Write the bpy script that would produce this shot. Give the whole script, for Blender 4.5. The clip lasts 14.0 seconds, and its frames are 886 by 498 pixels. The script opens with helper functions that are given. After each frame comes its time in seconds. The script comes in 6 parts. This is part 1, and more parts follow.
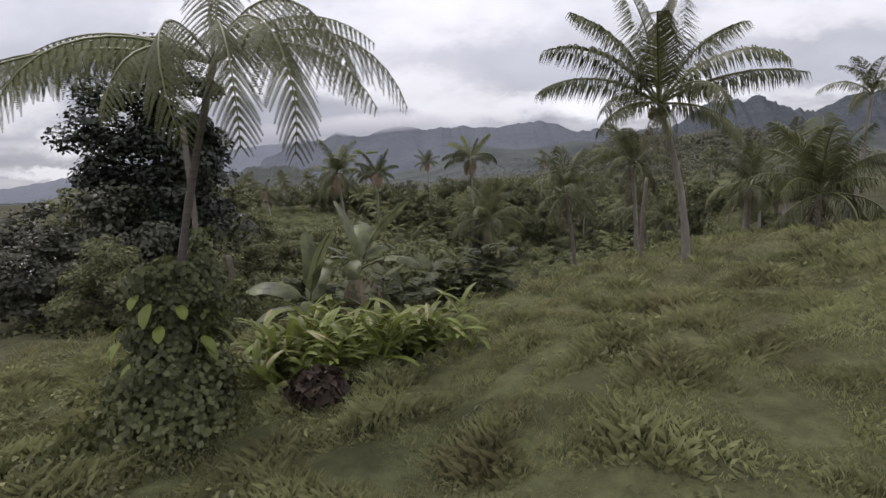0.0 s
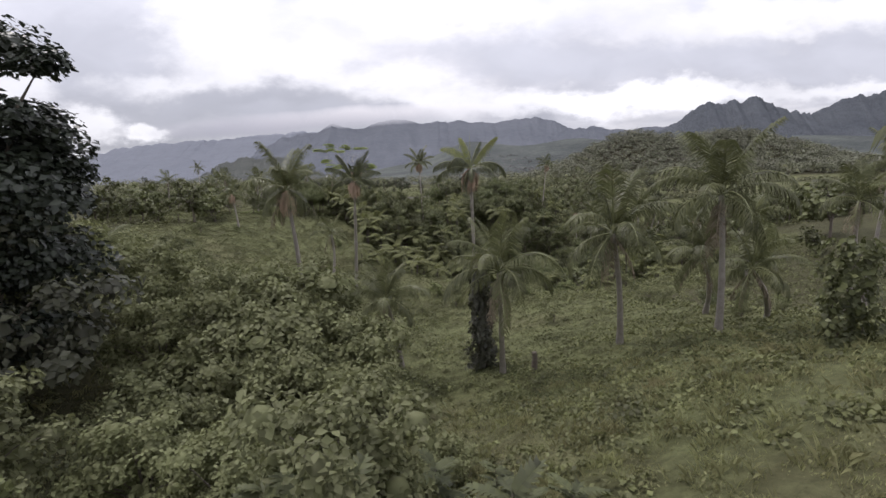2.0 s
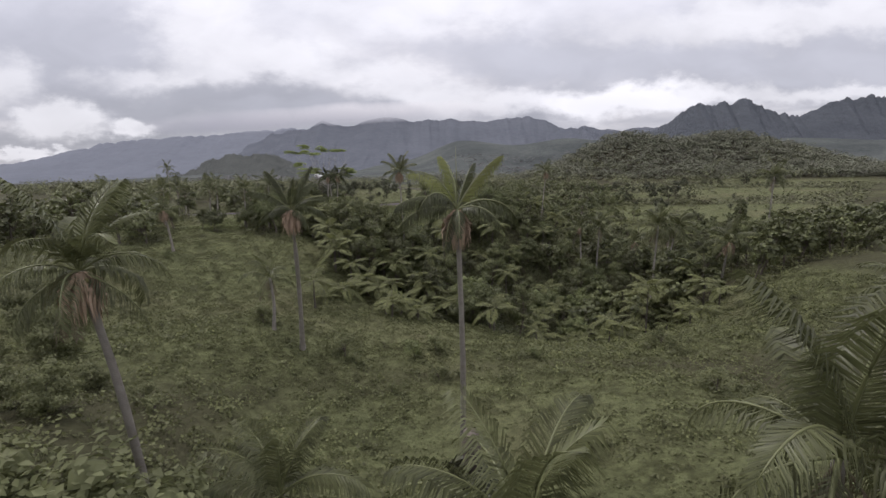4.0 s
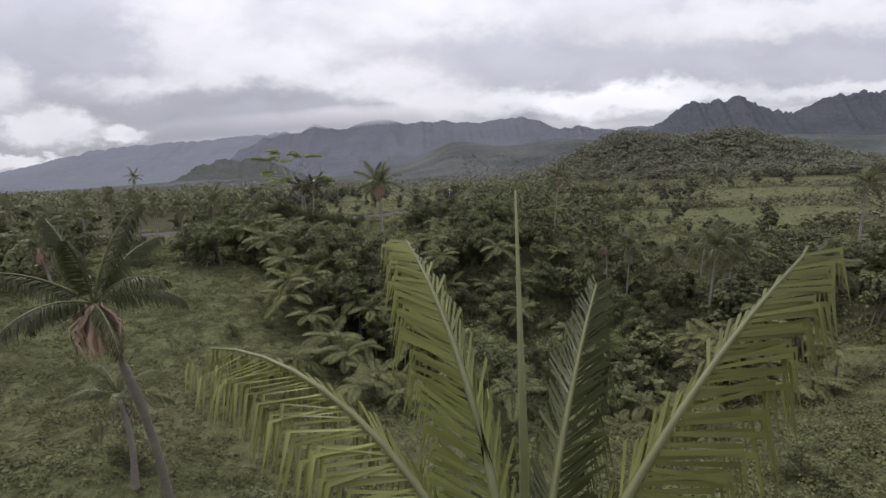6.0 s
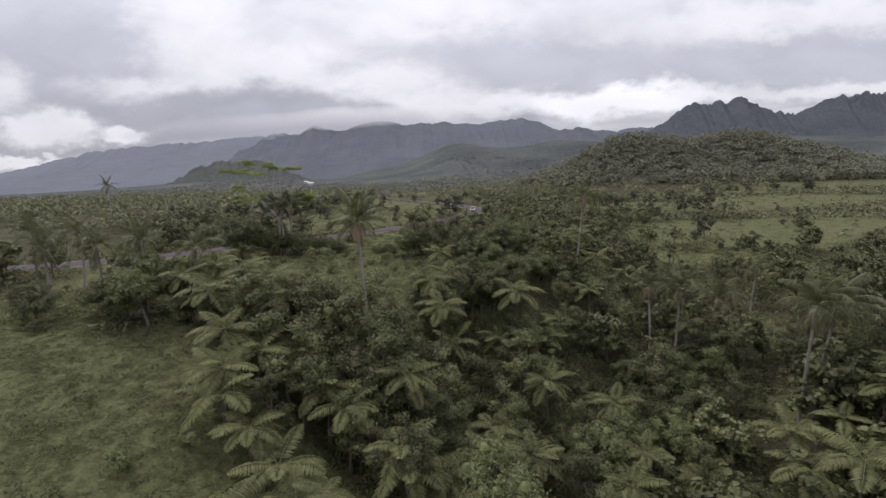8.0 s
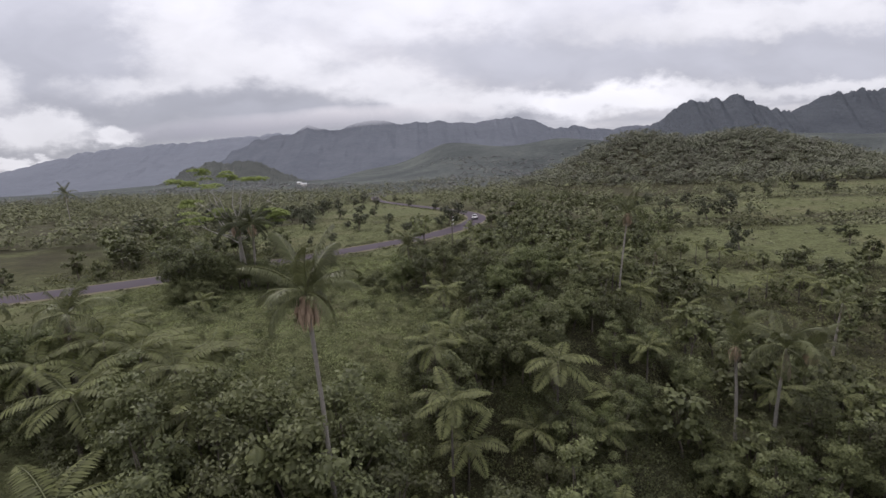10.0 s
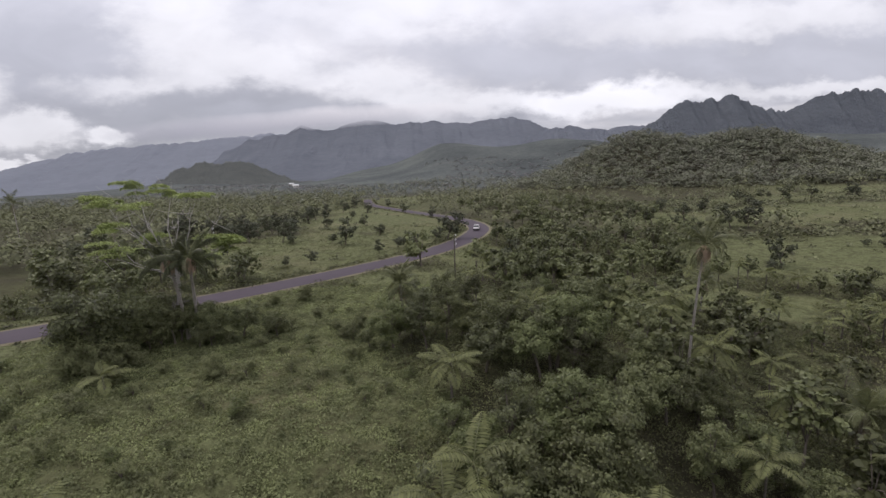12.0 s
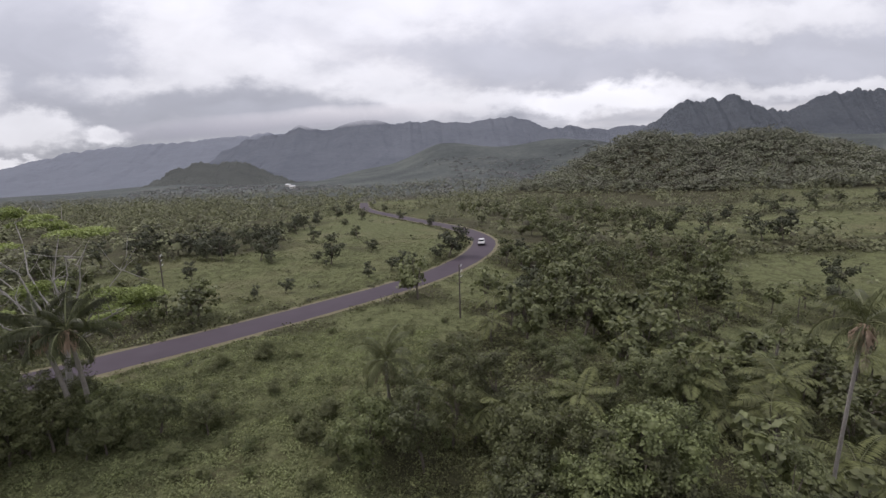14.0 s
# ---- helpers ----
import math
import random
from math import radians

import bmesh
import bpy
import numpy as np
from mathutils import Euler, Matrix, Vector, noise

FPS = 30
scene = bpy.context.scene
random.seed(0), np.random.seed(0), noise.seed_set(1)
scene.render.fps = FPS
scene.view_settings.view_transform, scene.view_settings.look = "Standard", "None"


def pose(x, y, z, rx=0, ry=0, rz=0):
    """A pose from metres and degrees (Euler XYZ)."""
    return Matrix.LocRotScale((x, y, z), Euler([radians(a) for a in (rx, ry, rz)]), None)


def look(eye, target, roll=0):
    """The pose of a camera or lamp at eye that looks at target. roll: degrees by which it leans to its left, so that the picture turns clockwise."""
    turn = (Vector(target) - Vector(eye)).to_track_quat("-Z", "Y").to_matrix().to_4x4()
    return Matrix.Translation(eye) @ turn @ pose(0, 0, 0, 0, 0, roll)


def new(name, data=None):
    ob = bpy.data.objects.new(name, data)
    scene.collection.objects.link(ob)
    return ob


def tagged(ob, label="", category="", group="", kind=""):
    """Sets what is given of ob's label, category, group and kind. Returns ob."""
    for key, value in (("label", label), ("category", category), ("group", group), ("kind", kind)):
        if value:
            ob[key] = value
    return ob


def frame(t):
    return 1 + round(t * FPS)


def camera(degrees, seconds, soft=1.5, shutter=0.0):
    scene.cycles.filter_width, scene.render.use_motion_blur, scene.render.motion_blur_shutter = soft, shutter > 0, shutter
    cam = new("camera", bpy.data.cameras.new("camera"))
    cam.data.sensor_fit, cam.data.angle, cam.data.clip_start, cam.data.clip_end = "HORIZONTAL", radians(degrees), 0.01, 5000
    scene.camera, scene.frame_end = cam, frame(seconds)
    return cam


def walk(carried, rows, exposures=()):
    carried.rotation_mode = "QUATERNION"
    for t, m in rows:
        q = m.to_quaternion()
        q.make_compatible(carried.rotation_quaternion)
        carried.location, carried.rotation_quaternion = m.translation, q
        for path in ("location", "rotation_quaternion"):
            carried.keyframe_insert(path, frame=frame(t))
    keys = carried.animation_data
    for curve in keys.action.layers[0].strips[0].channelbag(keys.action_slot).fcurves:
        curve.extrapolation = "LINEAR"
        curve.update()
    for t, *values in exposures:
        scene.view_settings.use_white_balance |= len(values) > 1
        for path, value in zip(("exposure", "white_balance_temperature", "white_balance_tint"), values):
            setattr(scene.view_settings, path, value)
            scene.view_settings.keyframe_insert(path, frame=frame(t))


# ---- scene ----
cam = camera(90.0, 14.0)
PATH = [
    (0, (0.997, 5.958, 6.277), (0.979, 7.937, 5.989), -2.40),
    (0.5, (0.895, 8.362, 6.672), (0.887, 10.340, 6.375), -1.70),
    (1, (0.872, 10.787, 7.112), (0.872, 12.764, 6.809), -1.50),
    (1.5, (1.011, 13.541, 7.526), (1.008, 15.517, 7.216), -1.30),
    (2, (1.328, 16.842, 8.022), (1.336, 18.817, 7.709), -1.20),
    (2.5, (1.704, 20.090, 8.495), (1.725, 22.065, 8.178), -0.90),
    (3, (2.038, 23.494, 9.192), (2.079, 25.467, 8.870), -0.70),
    (3.2, (2.134, 24.767, 9.451), (2.179, 26.741, 9.129), -0.40),
    (5.5, (3.034, 44.435, 11.109), (3.100, 46.409, 10.793), -1.60),
    (6, (3.161, 48.467, 11.583), (3.230, 50.441, 11.269), -1.60),
    (6.5, (3.364, 52.075, 12.005), (3.432, 54.049, 11.693), -1.60),
    (7, (3.413, 56.243, 12.578), (3.482, 58.218, 12.271), -1.60),
    (7.5, (3.480, 59.989, 13.453), (3.548, 61.964, 13.145), -1.60),
    (8, (3.523, 64.139, 14.462), (3.594, 66.113, 14.153), -1.60),
    (8.2, (3.583, 65.737, 14.925), (3.654, 67.710, 14.607), -1.70),
    (10.3, (3.206, 84.305, 16.689), (3.298, 86.279, 16.375), -1.90),
    (10.5, (3.179, 85.966, 16.924), (3.271, 87.939, 16.609), -1.80),
    (11, (3.065, 90.330, 17.373), (3.169, 92.302, 17.056), -1.90),
    (11.5, (3.127, 94.323, 17.734), (3.235, 96.295, 17.419), -1.90),
    (12, (3.160, 98.787, 18.260), (3.273, 100.758, 17.946), -2.00),
    (12.5, (3.385, 102.790, 18.723), (3.500, 104.762, 18.410), -2.10),
    (13, (3.610, 107.013, 19.373), (3.726, 108.984, 19.060), -2.10),
    (13.5, (3.809, 110.735, 19.952), (3.925, 112.707, 19.638), -2.10),
    (14, (3.841, 115.050, 20.554), (3.958, 117.022, 20.238), -2.00),
]
walk(cam, [(t, look(eye, target, roll)) for t, eye, target, roll in PATH], exposures=[(0, 0.15, 6450, 17), (0.6, 0.31, 6450, 17), (1.5, 0.41, 6450, 17), (2.2, 0.36, 6450, 17), (3.2, 0.2, 6450, 17), (5.3, 0.12, 6450, 17), (14, 0.12, 6450, 17)])

# ---- world and light ----
world = bpy.data.worlds.new("overcast_sky")
scene.world = world
world.use_nodes = True
SUN_DIR = Vector((-0.45, 0.35, 1.0)).normalized()


class Nodes:
    """Short hand for building a node tree."""

    def __init__(self, tree):
        self.tree = tree
        tree.nodes.clear()

    def add(self, kind, **sets):
        n = self.tree.nodes.new(kind)
        for key, value in sets.items():
            setattr(n, key, value)
        return n

    def link(self, a, b):
        self.tree.links.new(a, b)

    def put(self, socket, value):
        if isinstance(value, bpy.types.NodeSocket):
            self.link(value, socket)
        else:
            socket.default_value = value

    def math(self, op, a, b=0.0, c=0.0, clamp=False):
        n = self.add("ShaderNodeMath", operation=op, use_clamp=clamp)
        for i, v in enumerate((a, b, c)):
            self.put(n.inputs[i], v)
        return n.outputs[0]

    def noise(self, vector, scale, detail=4.0, rough=0.55, distort=0.0):
        n = self.add("ShaderNodeTexNoise")
        if vector is not None:
            self.link(vector, n.inputs["Vector"])
        n.inputs["Scale"].default_value, n.inputs["Detail"].default_value = scale, detail
        n.inputs["Roughness"].default_value, n.inputs["Distortion"].default_value = rough, distort
        return n.outputs["Fac"]

    def ramp(self, fac, stops):
        n = self.add("ShaderNodeValToRGB")
        e = n.color_ramp.elements
        while len(e) < len(stops):
            e.new(0.5)
        for el, (p, col) in zip(e, stops):
            el.position = p
            el.color = (*col, 1) if len(col) == 3 else col
        self.link(fac, n.inputs[0])
        return n.outputs[0]

    def mix(self, fac, a, b, mode="MIX"):
        n = self.add("ShaderNodeMix", data_type="RGBA", blend_type=mode)
        self.put(n.inputs[0], fac)
        for s, v in ((n.inputs[6], a), (n.inputs[7], b)):
            self.put(s, (*v, 1) if isinstance(v, tuple) and len(v) == 3 else v)
        return n.outputs[2]


def grey(v):
    return (v, v, v)


def build_sky():
    k = Nodes(world.node_tree)
    co = k.add("ShaderNodeTexCoord").outputs["Generated"]
    sep = k.add("ShaderNodeSeparateXYZ")
    k.link(co, sep.inputs[0])
    x, y, z = sep.outputs
    zz = k.math("ADD", k.math("MAXIMUM", z, 0.0), 0.13)
    px, py = k.math("DIVIDE", x, zz), k.math("DIVIDE", y, zz)
    flat = k.add("ShaderNodeCombineXYZ")
    k.link(px, flat.inputs[0]), k.link(py, flat.inputs[1])
    wide = k.noise(flat.outputs[0], 0.55, 3.0, 0.5, 0.3)
    fine = k.noise(flat.outputs[0], 1.7, 6.0, 0.55, 0.4)
    both = k.math("ADD", k.math("MULTIPLY", wide, 0.6), k.math("MULTIPLY", fine, 0.4))
    cloud = k.ramp(both, [(0.36, (0.46, 0.48, 0.53)), (0.47, (0.61, 0.63, 0.68)), (0.56, (0.80, 0.81, 0.84)), (0.66, (0.97, 0.97, 0.98))])
    # cloud banks low over the hills, in slopes of the view direction
    yy = k.math("MAXIMUM", y, 0.05)
    u, v = k.math("DIVIDE", x, yy), k.math("DIVIDE", z, yy)
    uv = k.add("ShaderNodeCombineXYZ")
    k.link(u, uv.inputs[0]), k.link(k.math("MULTIPLY", v, 1.8), uv.inputs[1])
    warp = k.add("ShaderNodeTexNoise")
    k.link(uv.outputs[0], warp.inputs["Vector"])
    warp.inputs["Scale"].default_value, warp.inputs["Detail"].default_value, warp.inputs["Roughness"].default_value = 5.5, 7.0, 0.62
    wsep = k.add("ShaderNodeSeparateColor")
    k.link(warp.outputs["Color"], wsep.inputs[0])
    u = k.math("ADD", u, k.math("MULTIPLY_ADD", wsep.outputs[0], 0.34, -0.17))
    v = k.math("ADD", v, k.math("MULTIPLY_ADD", wsep.outputs[1], 0.15, -0.075))
    front = k.math("GREATER_THAN", y, 0.05)

    def bank(u0, v0, ru, rv, tone, strength, hard=0.5):
        nonlocal cloud
        du = k.math("DIVIDE", k.math("SUBTRACT", u, u0), ru)
        dv = k.math("DIVIDE", k.math("SUBTRACT", v, v0), rv)
        d = k.math("SQRT", k.math("ADD", k.math("MULTIPLY", du, du), k.math("MULTIPLY", dv, dv)))
        m = k.add("ShaderNodeMapRange", interpolation_type="SMOOTHSTEP")
        k.link(d, m.inputs[0])
        m.inputs[1].default_value, m.inputs[2].default_value = 1.0 + hard, 1.0 - hard
        f = k.math("MULTIPLY", k.math("MULTIPLY", m.outputs[0], strength), front)
        cloud = k.mix(f, cloud, (tone * (0.945 if tone < 0.8 else 0.965), tone * 0.988, tone * (1.085 if tone < 0.8 else 1.015)))

    for b in BANKS:
        bank(*b)
    # an overcast sky is brighter overhead
    high = k.math("MULTIPLY_ADD", k.math("MAXIMUM", z, 0.0), 1.2, 0.80)
    cloud = k.mix(1.0, cloud, high, "MULTIPLY")
    puff = k.math("MULTIPLY_ADD", k.noise(uv.outputs[0], 7.0, 6.0, 0.5, 0.6), 0.26, 0.85)
    cloud = k.mix(1.0, cloud, puff, "MULTIPLY")
    sky = k.add("ShaderNodeTexSky", sky_type="NISHITA", sun_disc=False)
    sky.sun_elevation = math.asin(SUN_DIR.z)
    sky.sun_rotation = math.atan2(SUN_DIR.x, SUN_DIR.y)
    bg1, bg2 = k.add("ShaderNodeBackground"), k.add("ShaderNodeBackground")
    k.link(sky.outputs[0], bg1.inputs[0])
    bg1.inputs[1].default_value = 0.08
    k.link(cloud, bg2.inputs[0])
    bg2.inputs[1].default_value = SKY_LIGHT
    mixer = k.add("ShaderNodeMixShader")
    mixer.inputs[0].default_value = 0.94
    k.link(bg1.outputs[0], mixer.inputs[1]), k.link(bg2.outputs[0], mixer.inputs[2])
    k.link(mixer.outputs[0], k.add("ShaderNodeOutputWorld").inputs[0])


SKY_LIGHT = 0.84
# slope across, slope up, half width, half height, tone, strength, softness
BANKS = [
    (-0.05, 0.40, 1.6, 0.12, 0.78, 0.55, 0.8), (-0.75, 0.28, 0.22, 0.10, 0.60, 0.9, 0.6), (-0.93, 0.22, 0.10, 0.05, 1.0, 0.8, 0.6), (-0.46, 0.34, 0.12, 0.12, 0.98, 0.85, 0.6), (-0.30, 0.26, 0.15, 0.05, 1.0, 0.9, 0.6), (-0.55, 0.21, 0.14, 0.03, 1.0, 0.8, 0.6), (-0.10, 0.20, 0.14, 0.035, 1.02, 0.8, 0.6),
    (0.0, 0.36, 0.28, 0.05, 1.0, 0.7, 0.7), (0.20, 0.26, 0.20, 0.05, 0.64, 0.9, 0.6), (0.62, 0.235, 0.34, 0.04, 0.66, 0.9, 0.6), (1.05, 0.25, 0.22, 0.06, 0.68, 0.9, 0.6),
    (0.55, 0.31, 0.2, 0.04, 0.92, 0.7, 0.6), (0.85, 0.33, 0.26, 0.04, 1.02, 0.8, 0.6), (0.42, 0.16, 0.30, 0.032, 1.18, 0.95, 0.5), (0.95, 0.18, 0.25, 0.02, 1.05, 0.8, 0.6), (0.02, 0.165, 0.14, 0.028, 1.0, 0.9, 0.6),
    (-0.42, 0.165, 0.26, 0.045, 0.50, 0.95, 0.5), (-0.2, 0.14, 0.2, 0.03, 0.56, 0.9, 0.5), (-0.55, 0.10, 0.5, 0.022, 0.46, 0.8, 0.6),
    (-0.64, 0.122, 0.055, 0.022, 1.05, 0.95, 0.4), (-0.80, 0.125, 0.085, 0.036, 1.0, 0.95, 0.4), (-0.86, 0.065, 0.14, 0.010, 1.15, 0.8, 0.5),
]
build_sky()

sun_data = bpy.data.lights.new("sun", "SUN")
sun_data.energy, sun_data.angle, sun_data.color = 1.4, radians(14), (1.0, 0.97, 0.92)
sun = new("sun", sun_data)
sun.matrix_world = look(SUN_DIR * 300, (0, 0, 0))

# ---- materials ----


def material(name):
    m = bpy.data.materials.new(name)
    m.use_nodes = True
    return m, Nodes(m.node_tree)


def leaf_material(name, dark, light, rough=0.5, through_light=0.25, dead=None, spread=1.0, patch_size=0.0):
    """Foliage: hue and value vary per leaf and per plant."""
    m, k = material(name)
    island = k.add("ShaderNodeNewGeometry").outputs["Random Per Island"]
    plant = k.add("ShaderNodeObjectInfo").outputs["Random"]
    co = k.add("ShaderNodeTexCoord").outputs["Object"]
    dark, light = (dark[0] * 1.0, dark[1] * 0.85, dark[2] * 0.95), (light[0] * 1.085, light[1] * 1.085, light[2] * 1.04)
    patch = k.noise(co, 1.0 / patch_size if patch_size else 0.9, 3.0)
    f = k.math("ADD", k.math("MULTIPLY", island, 0.5 * spread), k.math("MULTIPLY", plant, 0.42 * spread))
    if patch_size:  # one wide mesh of many plants
        f = k.math("ADD", k.math("MULTIPLY", island, 0.6), k.math("MULTIPLY_ADD", patch, 2.2, -0.95), clamp=True)
    else:
        f = k.math("ADD", f, k.math("MULTIPLY_ADD", patch, 0.7, -0.28), clamp=True)
    col = k.mix(f, dark, light)
    if dead:
        col = k.mix(k.math("GREATER_THAN", island, 0.95), col, dead)
    b = k.add("ShaderNodeBsdfPrincipled")
    k.link(col, b.inputs["Base Color"])
    b.inputs["Roughness"].default_value = rough
    b.inputs["Specular IOR Level"].default_value = 0.35
    t = k.add("ShaderNodeBsdfTranslucent")
    k.link(k.mix(0.5, col, light), t.inputs[0])
    mx = k.add("ShaderNodeMixShader")
    mx.inputs[0].default_value = through_light
    k.link(b.outputs[0], mx.inputs[1]), k.link(t.outputs[0], mx.inputs[2])
    k.link(mx.outputs[0], k.add("ShaderNodeOutputMaterial").inputs[0])
    return m


def bark_material(name, dark, light, ring=0.0, scale=6.0):
    m, k = material(name)
    co = k.add("ShaderNodeTexCoord").outputs["Object"]
    n1, n2 = k.noise(co, scale, 6.0, 0.6), k.noise(co, scale * 0.25, 3.0)
    f = k.math("MULTIPLY_ADD", n2, 0.6, k.math("MULTIPLY", n1, 0.6))
    col = k.mix(k.math("SUBTRACT", f, 0.1, clamp=True), dark, light)
    height = n1
    if ring:
        w = k.add("ShaderNodeTexWave", bands_direction="Z", wave_profile="SAW")
        k.link(co, w.inputs["Vector"])
        w.inputs["Scale"].default_value, w.inputs["Distortion"].default_value = ring, 1.2
        w.inputs["Detail"].default_value = 2.0
        col = k.mix(k.math("MULTIPLY", w.outputs["Fac"], 0.28), col, tuple(c * 0.55 for c in dark))
        height = k.math("ADD", n1, w.outputs["Fac"])
    bump = k.add("ShaderNodeBump")
    bump.inputs["Strength"].default_value, bump.inputs["Distance"].default_value = 0.6, 0.03
    k.link(height, bump.inputs["Height"])
    b = k.add("ShaderNodeBsdfPrincipled")
    b.inputs["Roughness"].default_value = 0.9
    b.inputs["Specular IOR Level"].default_value = 0.2
    k.link(col, b.inputs["Base Color"]), k.link(bump.outputs[0], b.inputs["Normal"])
    k.link(b.outputs[0], k.add("ShaderNodeOutputMaterial").inputs[0])
    return m


def plain_material(name, col, rough=0.7, metal=0.0, vary=0.25, scale=8.0):
    m, k = material(name)
    co = k.add("ShaderNodeTexCoord").outputs["Object"]
    n = k.noise(co, scale, 5.0)
    c = k.mix(n, tuple(v * (1 - vary) for v in col), tuple(min(1, v * (1 + vary)) for v in col))
    b = k.add("ShaderNodeBsdfPrincipled")
    k.link(c, b.inputs["Base Color"])
    b.inputs["Roughness"].default_value, b.inputs["Metallic"].default_value = rough, metal
    k.link(b.outputs[0], k.add("ShaderNodeOutputMaterial").inputs[0])
    return m


def ground_material():
    m, k = material("grassland")
    co = k.add("ShaderNodeNewGeometry").outputs["Position"]
    big, mid, fine = k.noise(co, 0.05, 4.0), k.noise(co, 0.45, 5.0, 0.6), k.noise(co, 5.0, 6.0, 0.65)
    green = k.mix(k.ramp(k.math("MULTIPLY_ADD", k.noise(co, 1.6, 4.0), 0.5, k.math("MULTIPLY", mid, 0.5)), [(0.42, grey(0)), (0.56, grey(1))]), (0.074, 0.078, 0.036), (0.143, 0.155, 0.073))
    dry = k.mix(fine, (0.125, 0.110, 0.065), (0.20, 0.18, 0.105))
    col = k.mix(k.ramp(big, [(0.5, grey(0)), (0.68, grey(0.55))]), green, dry)
    col = k.mix(k.math("MULTIPLY", k.ramp(fine, [(0.3, grey(1)), (0.55, grey(0))]), 0.6), col, (0.055, 0.058, 0.03))
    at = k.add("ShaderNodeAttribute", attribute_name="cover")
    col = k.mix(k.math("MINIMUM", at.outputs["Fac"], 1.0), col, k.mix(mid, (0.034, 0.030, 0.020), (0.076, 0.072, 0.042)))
    # cover above 1: wooded plain in bluish grey, haze painted into the colour
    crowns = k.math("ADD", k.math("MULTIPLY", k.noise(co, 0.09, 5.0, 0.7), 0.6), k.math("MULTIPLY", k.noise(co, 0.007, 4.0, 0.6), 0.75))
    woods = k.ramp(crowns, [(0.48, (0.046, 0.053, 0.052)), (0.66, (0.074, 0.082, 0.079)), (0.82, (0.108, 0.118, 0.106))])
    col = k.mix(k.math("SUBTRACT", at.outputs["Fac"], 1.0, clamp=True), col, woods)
    bump = k.add("ShaderNodeBump")
    bump.inputs["Strength"].default_value, bump.inputs["Distance"].default_value = 0.9, 0.25
    k.link(k.math("ADD", fine, k.math("MULTIPLY", mid, 2.0)), bump.inputs["Height"])
    b = k.add("ShaderNodeBsdfPrincipled")
    b.inputs["Roughness"].default_value = 0.95
    b.inputs["Specular IOR Level"].default_value = 0.1
    k.link(col, b.inputs["Base Color"]), k.link(bump.outputs[0], b.inputs["Normal"])
    k.link(b.outputs[0], k.add("ShaderNodeOutputMaterial").inputs[0])
    return m


def mountain_material(name, dark, light, scale):
    m, k = material(name)
    co = k.add("ShaderNodeNewGeometry").outputs["Position"]
    n1, n2 = k.noise(co, scale * 2.5, 10.0, 0.7), k.noise(co, scale * 0.35, 4.0, 0.6)
    f = k.math("MULTIPLY_ADD", n1, 1.0, k.math("MULTIPLY_ADD", n2, 1.0, -0.5), clamp=True)
    bump = k.add("ShaderNodeBump")
    bump.inputs["Strength"].default_value, bump.inputs["Distance"].default_value = 1.0, 26.0
    k.link(n1, bump.inputs["Height"])
    b = k.add("ShaderNodeBsdfPrincipled")
    b.inputs["Roughness"].default_value = 1.0
    b.inputs["Specular IOR Level"].default_value = 0.0
    k.link(k.mix(f, dark, light), b.inputs["Base Color"]), k.link(bump.outputs[0], b.inputs["Normal"])
    k.link(b.outputs[0], k.add("ShaderNodeOutputMaterial").inputs[0])
    return m


def road_material():
    m, k = material("worn_asphalt")
    co = k.add("ShaderNodeNewGeometry").outputs["Position"]
    n1, n2 = k.noise(co, 0.35, 5.0), k.noise(co, 9.0, 4.0)
    f = k.math("MULTIPLY_ADD", n1, 0.7, k.math("MULTIPLY", n2, 0.3))
    b = k.add("ShaderNodeBsdfPrincipled")
    b.inputs["Roughness"].default_value = 0.8
    b.inputs["Specular IOR Level"].default_value = 0.25
    k.link(k.mix(f, (0.044, 0.033, 0.042), (0.078, 0.061, 0.075)), b.inputs["Base Color"])
    k.link(b.outputs[0], k.add("ShaderNodeOutputMaterial").inputs[0])
    return m


GRASSLAND = ground_material()
ASPHALT = road_material()
VERGE = plain_material("bare_verge_soil", (0.145, 0.128, 0.072), 0.95, 0, 0.35, 3.0)
# aerial haze is painted into these slope colours as pale blue-grey
HAZED_FAR_SLOPES = mountain_material("haze_tinted_far_slopes", (0.126, 0.138, 0.163), (0.198, 0.211, 0.237), 0.012)
HAZED_CLIFFS = mountain_material("haze_tinted_steep_slopes", (0.090, 0.101, 0.117), (0.164, 0.176, 0.194), 0.02)
# hillock woods paled and greyed: haze painted over their own green
HAZED_HILLOCK = mountain_material("wooded_hillock", (0.128, 0.137, 0.132), (0.212, 0.223, 0.205), 0.05)

FIELD_LEAF = leaf_material("dark_field_tree_leaves", (0.026, 0.032, 0.018), (0.082, 0.092, 0.048), 0.6, 0.12)
DARK_WOODS = leaf_material("distant_tree_leaves", (0.068, 0.076, 0.043), (0.212, 0.225, 0.122), 0.8, 0.12, patch_size=6.0)
# leaves on the hill and distant plain: haze painted in, paler and greyer
HAZED_HILL_TREES = leaf_material("haze_tinted_hill_leaves", (0.122, 0.135, 0.098), (0.205, 0.221, 0.155), 0.9, 0.1, patch_size=9.0)
HAZY_TREES = leaf_material("haze_tinted_plain_leaves", (0.150, 0.163, 0.152), (0.200, 0.215, 0.198), 0.9, 0.1, patch_size=60.0)
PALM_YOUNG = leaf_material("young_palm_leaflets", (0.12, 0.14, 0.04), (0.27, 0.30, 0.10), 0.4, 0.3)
# trees further out carry painted haze in a paler, flatter green
HAZED_FAR_TREES = leaf_material("haze_tinted_far_leaves", (0.118, 0.131, 0.100), (0.190, 0.206, 0.154), 0.9, 0.1, patch_size=12.0)
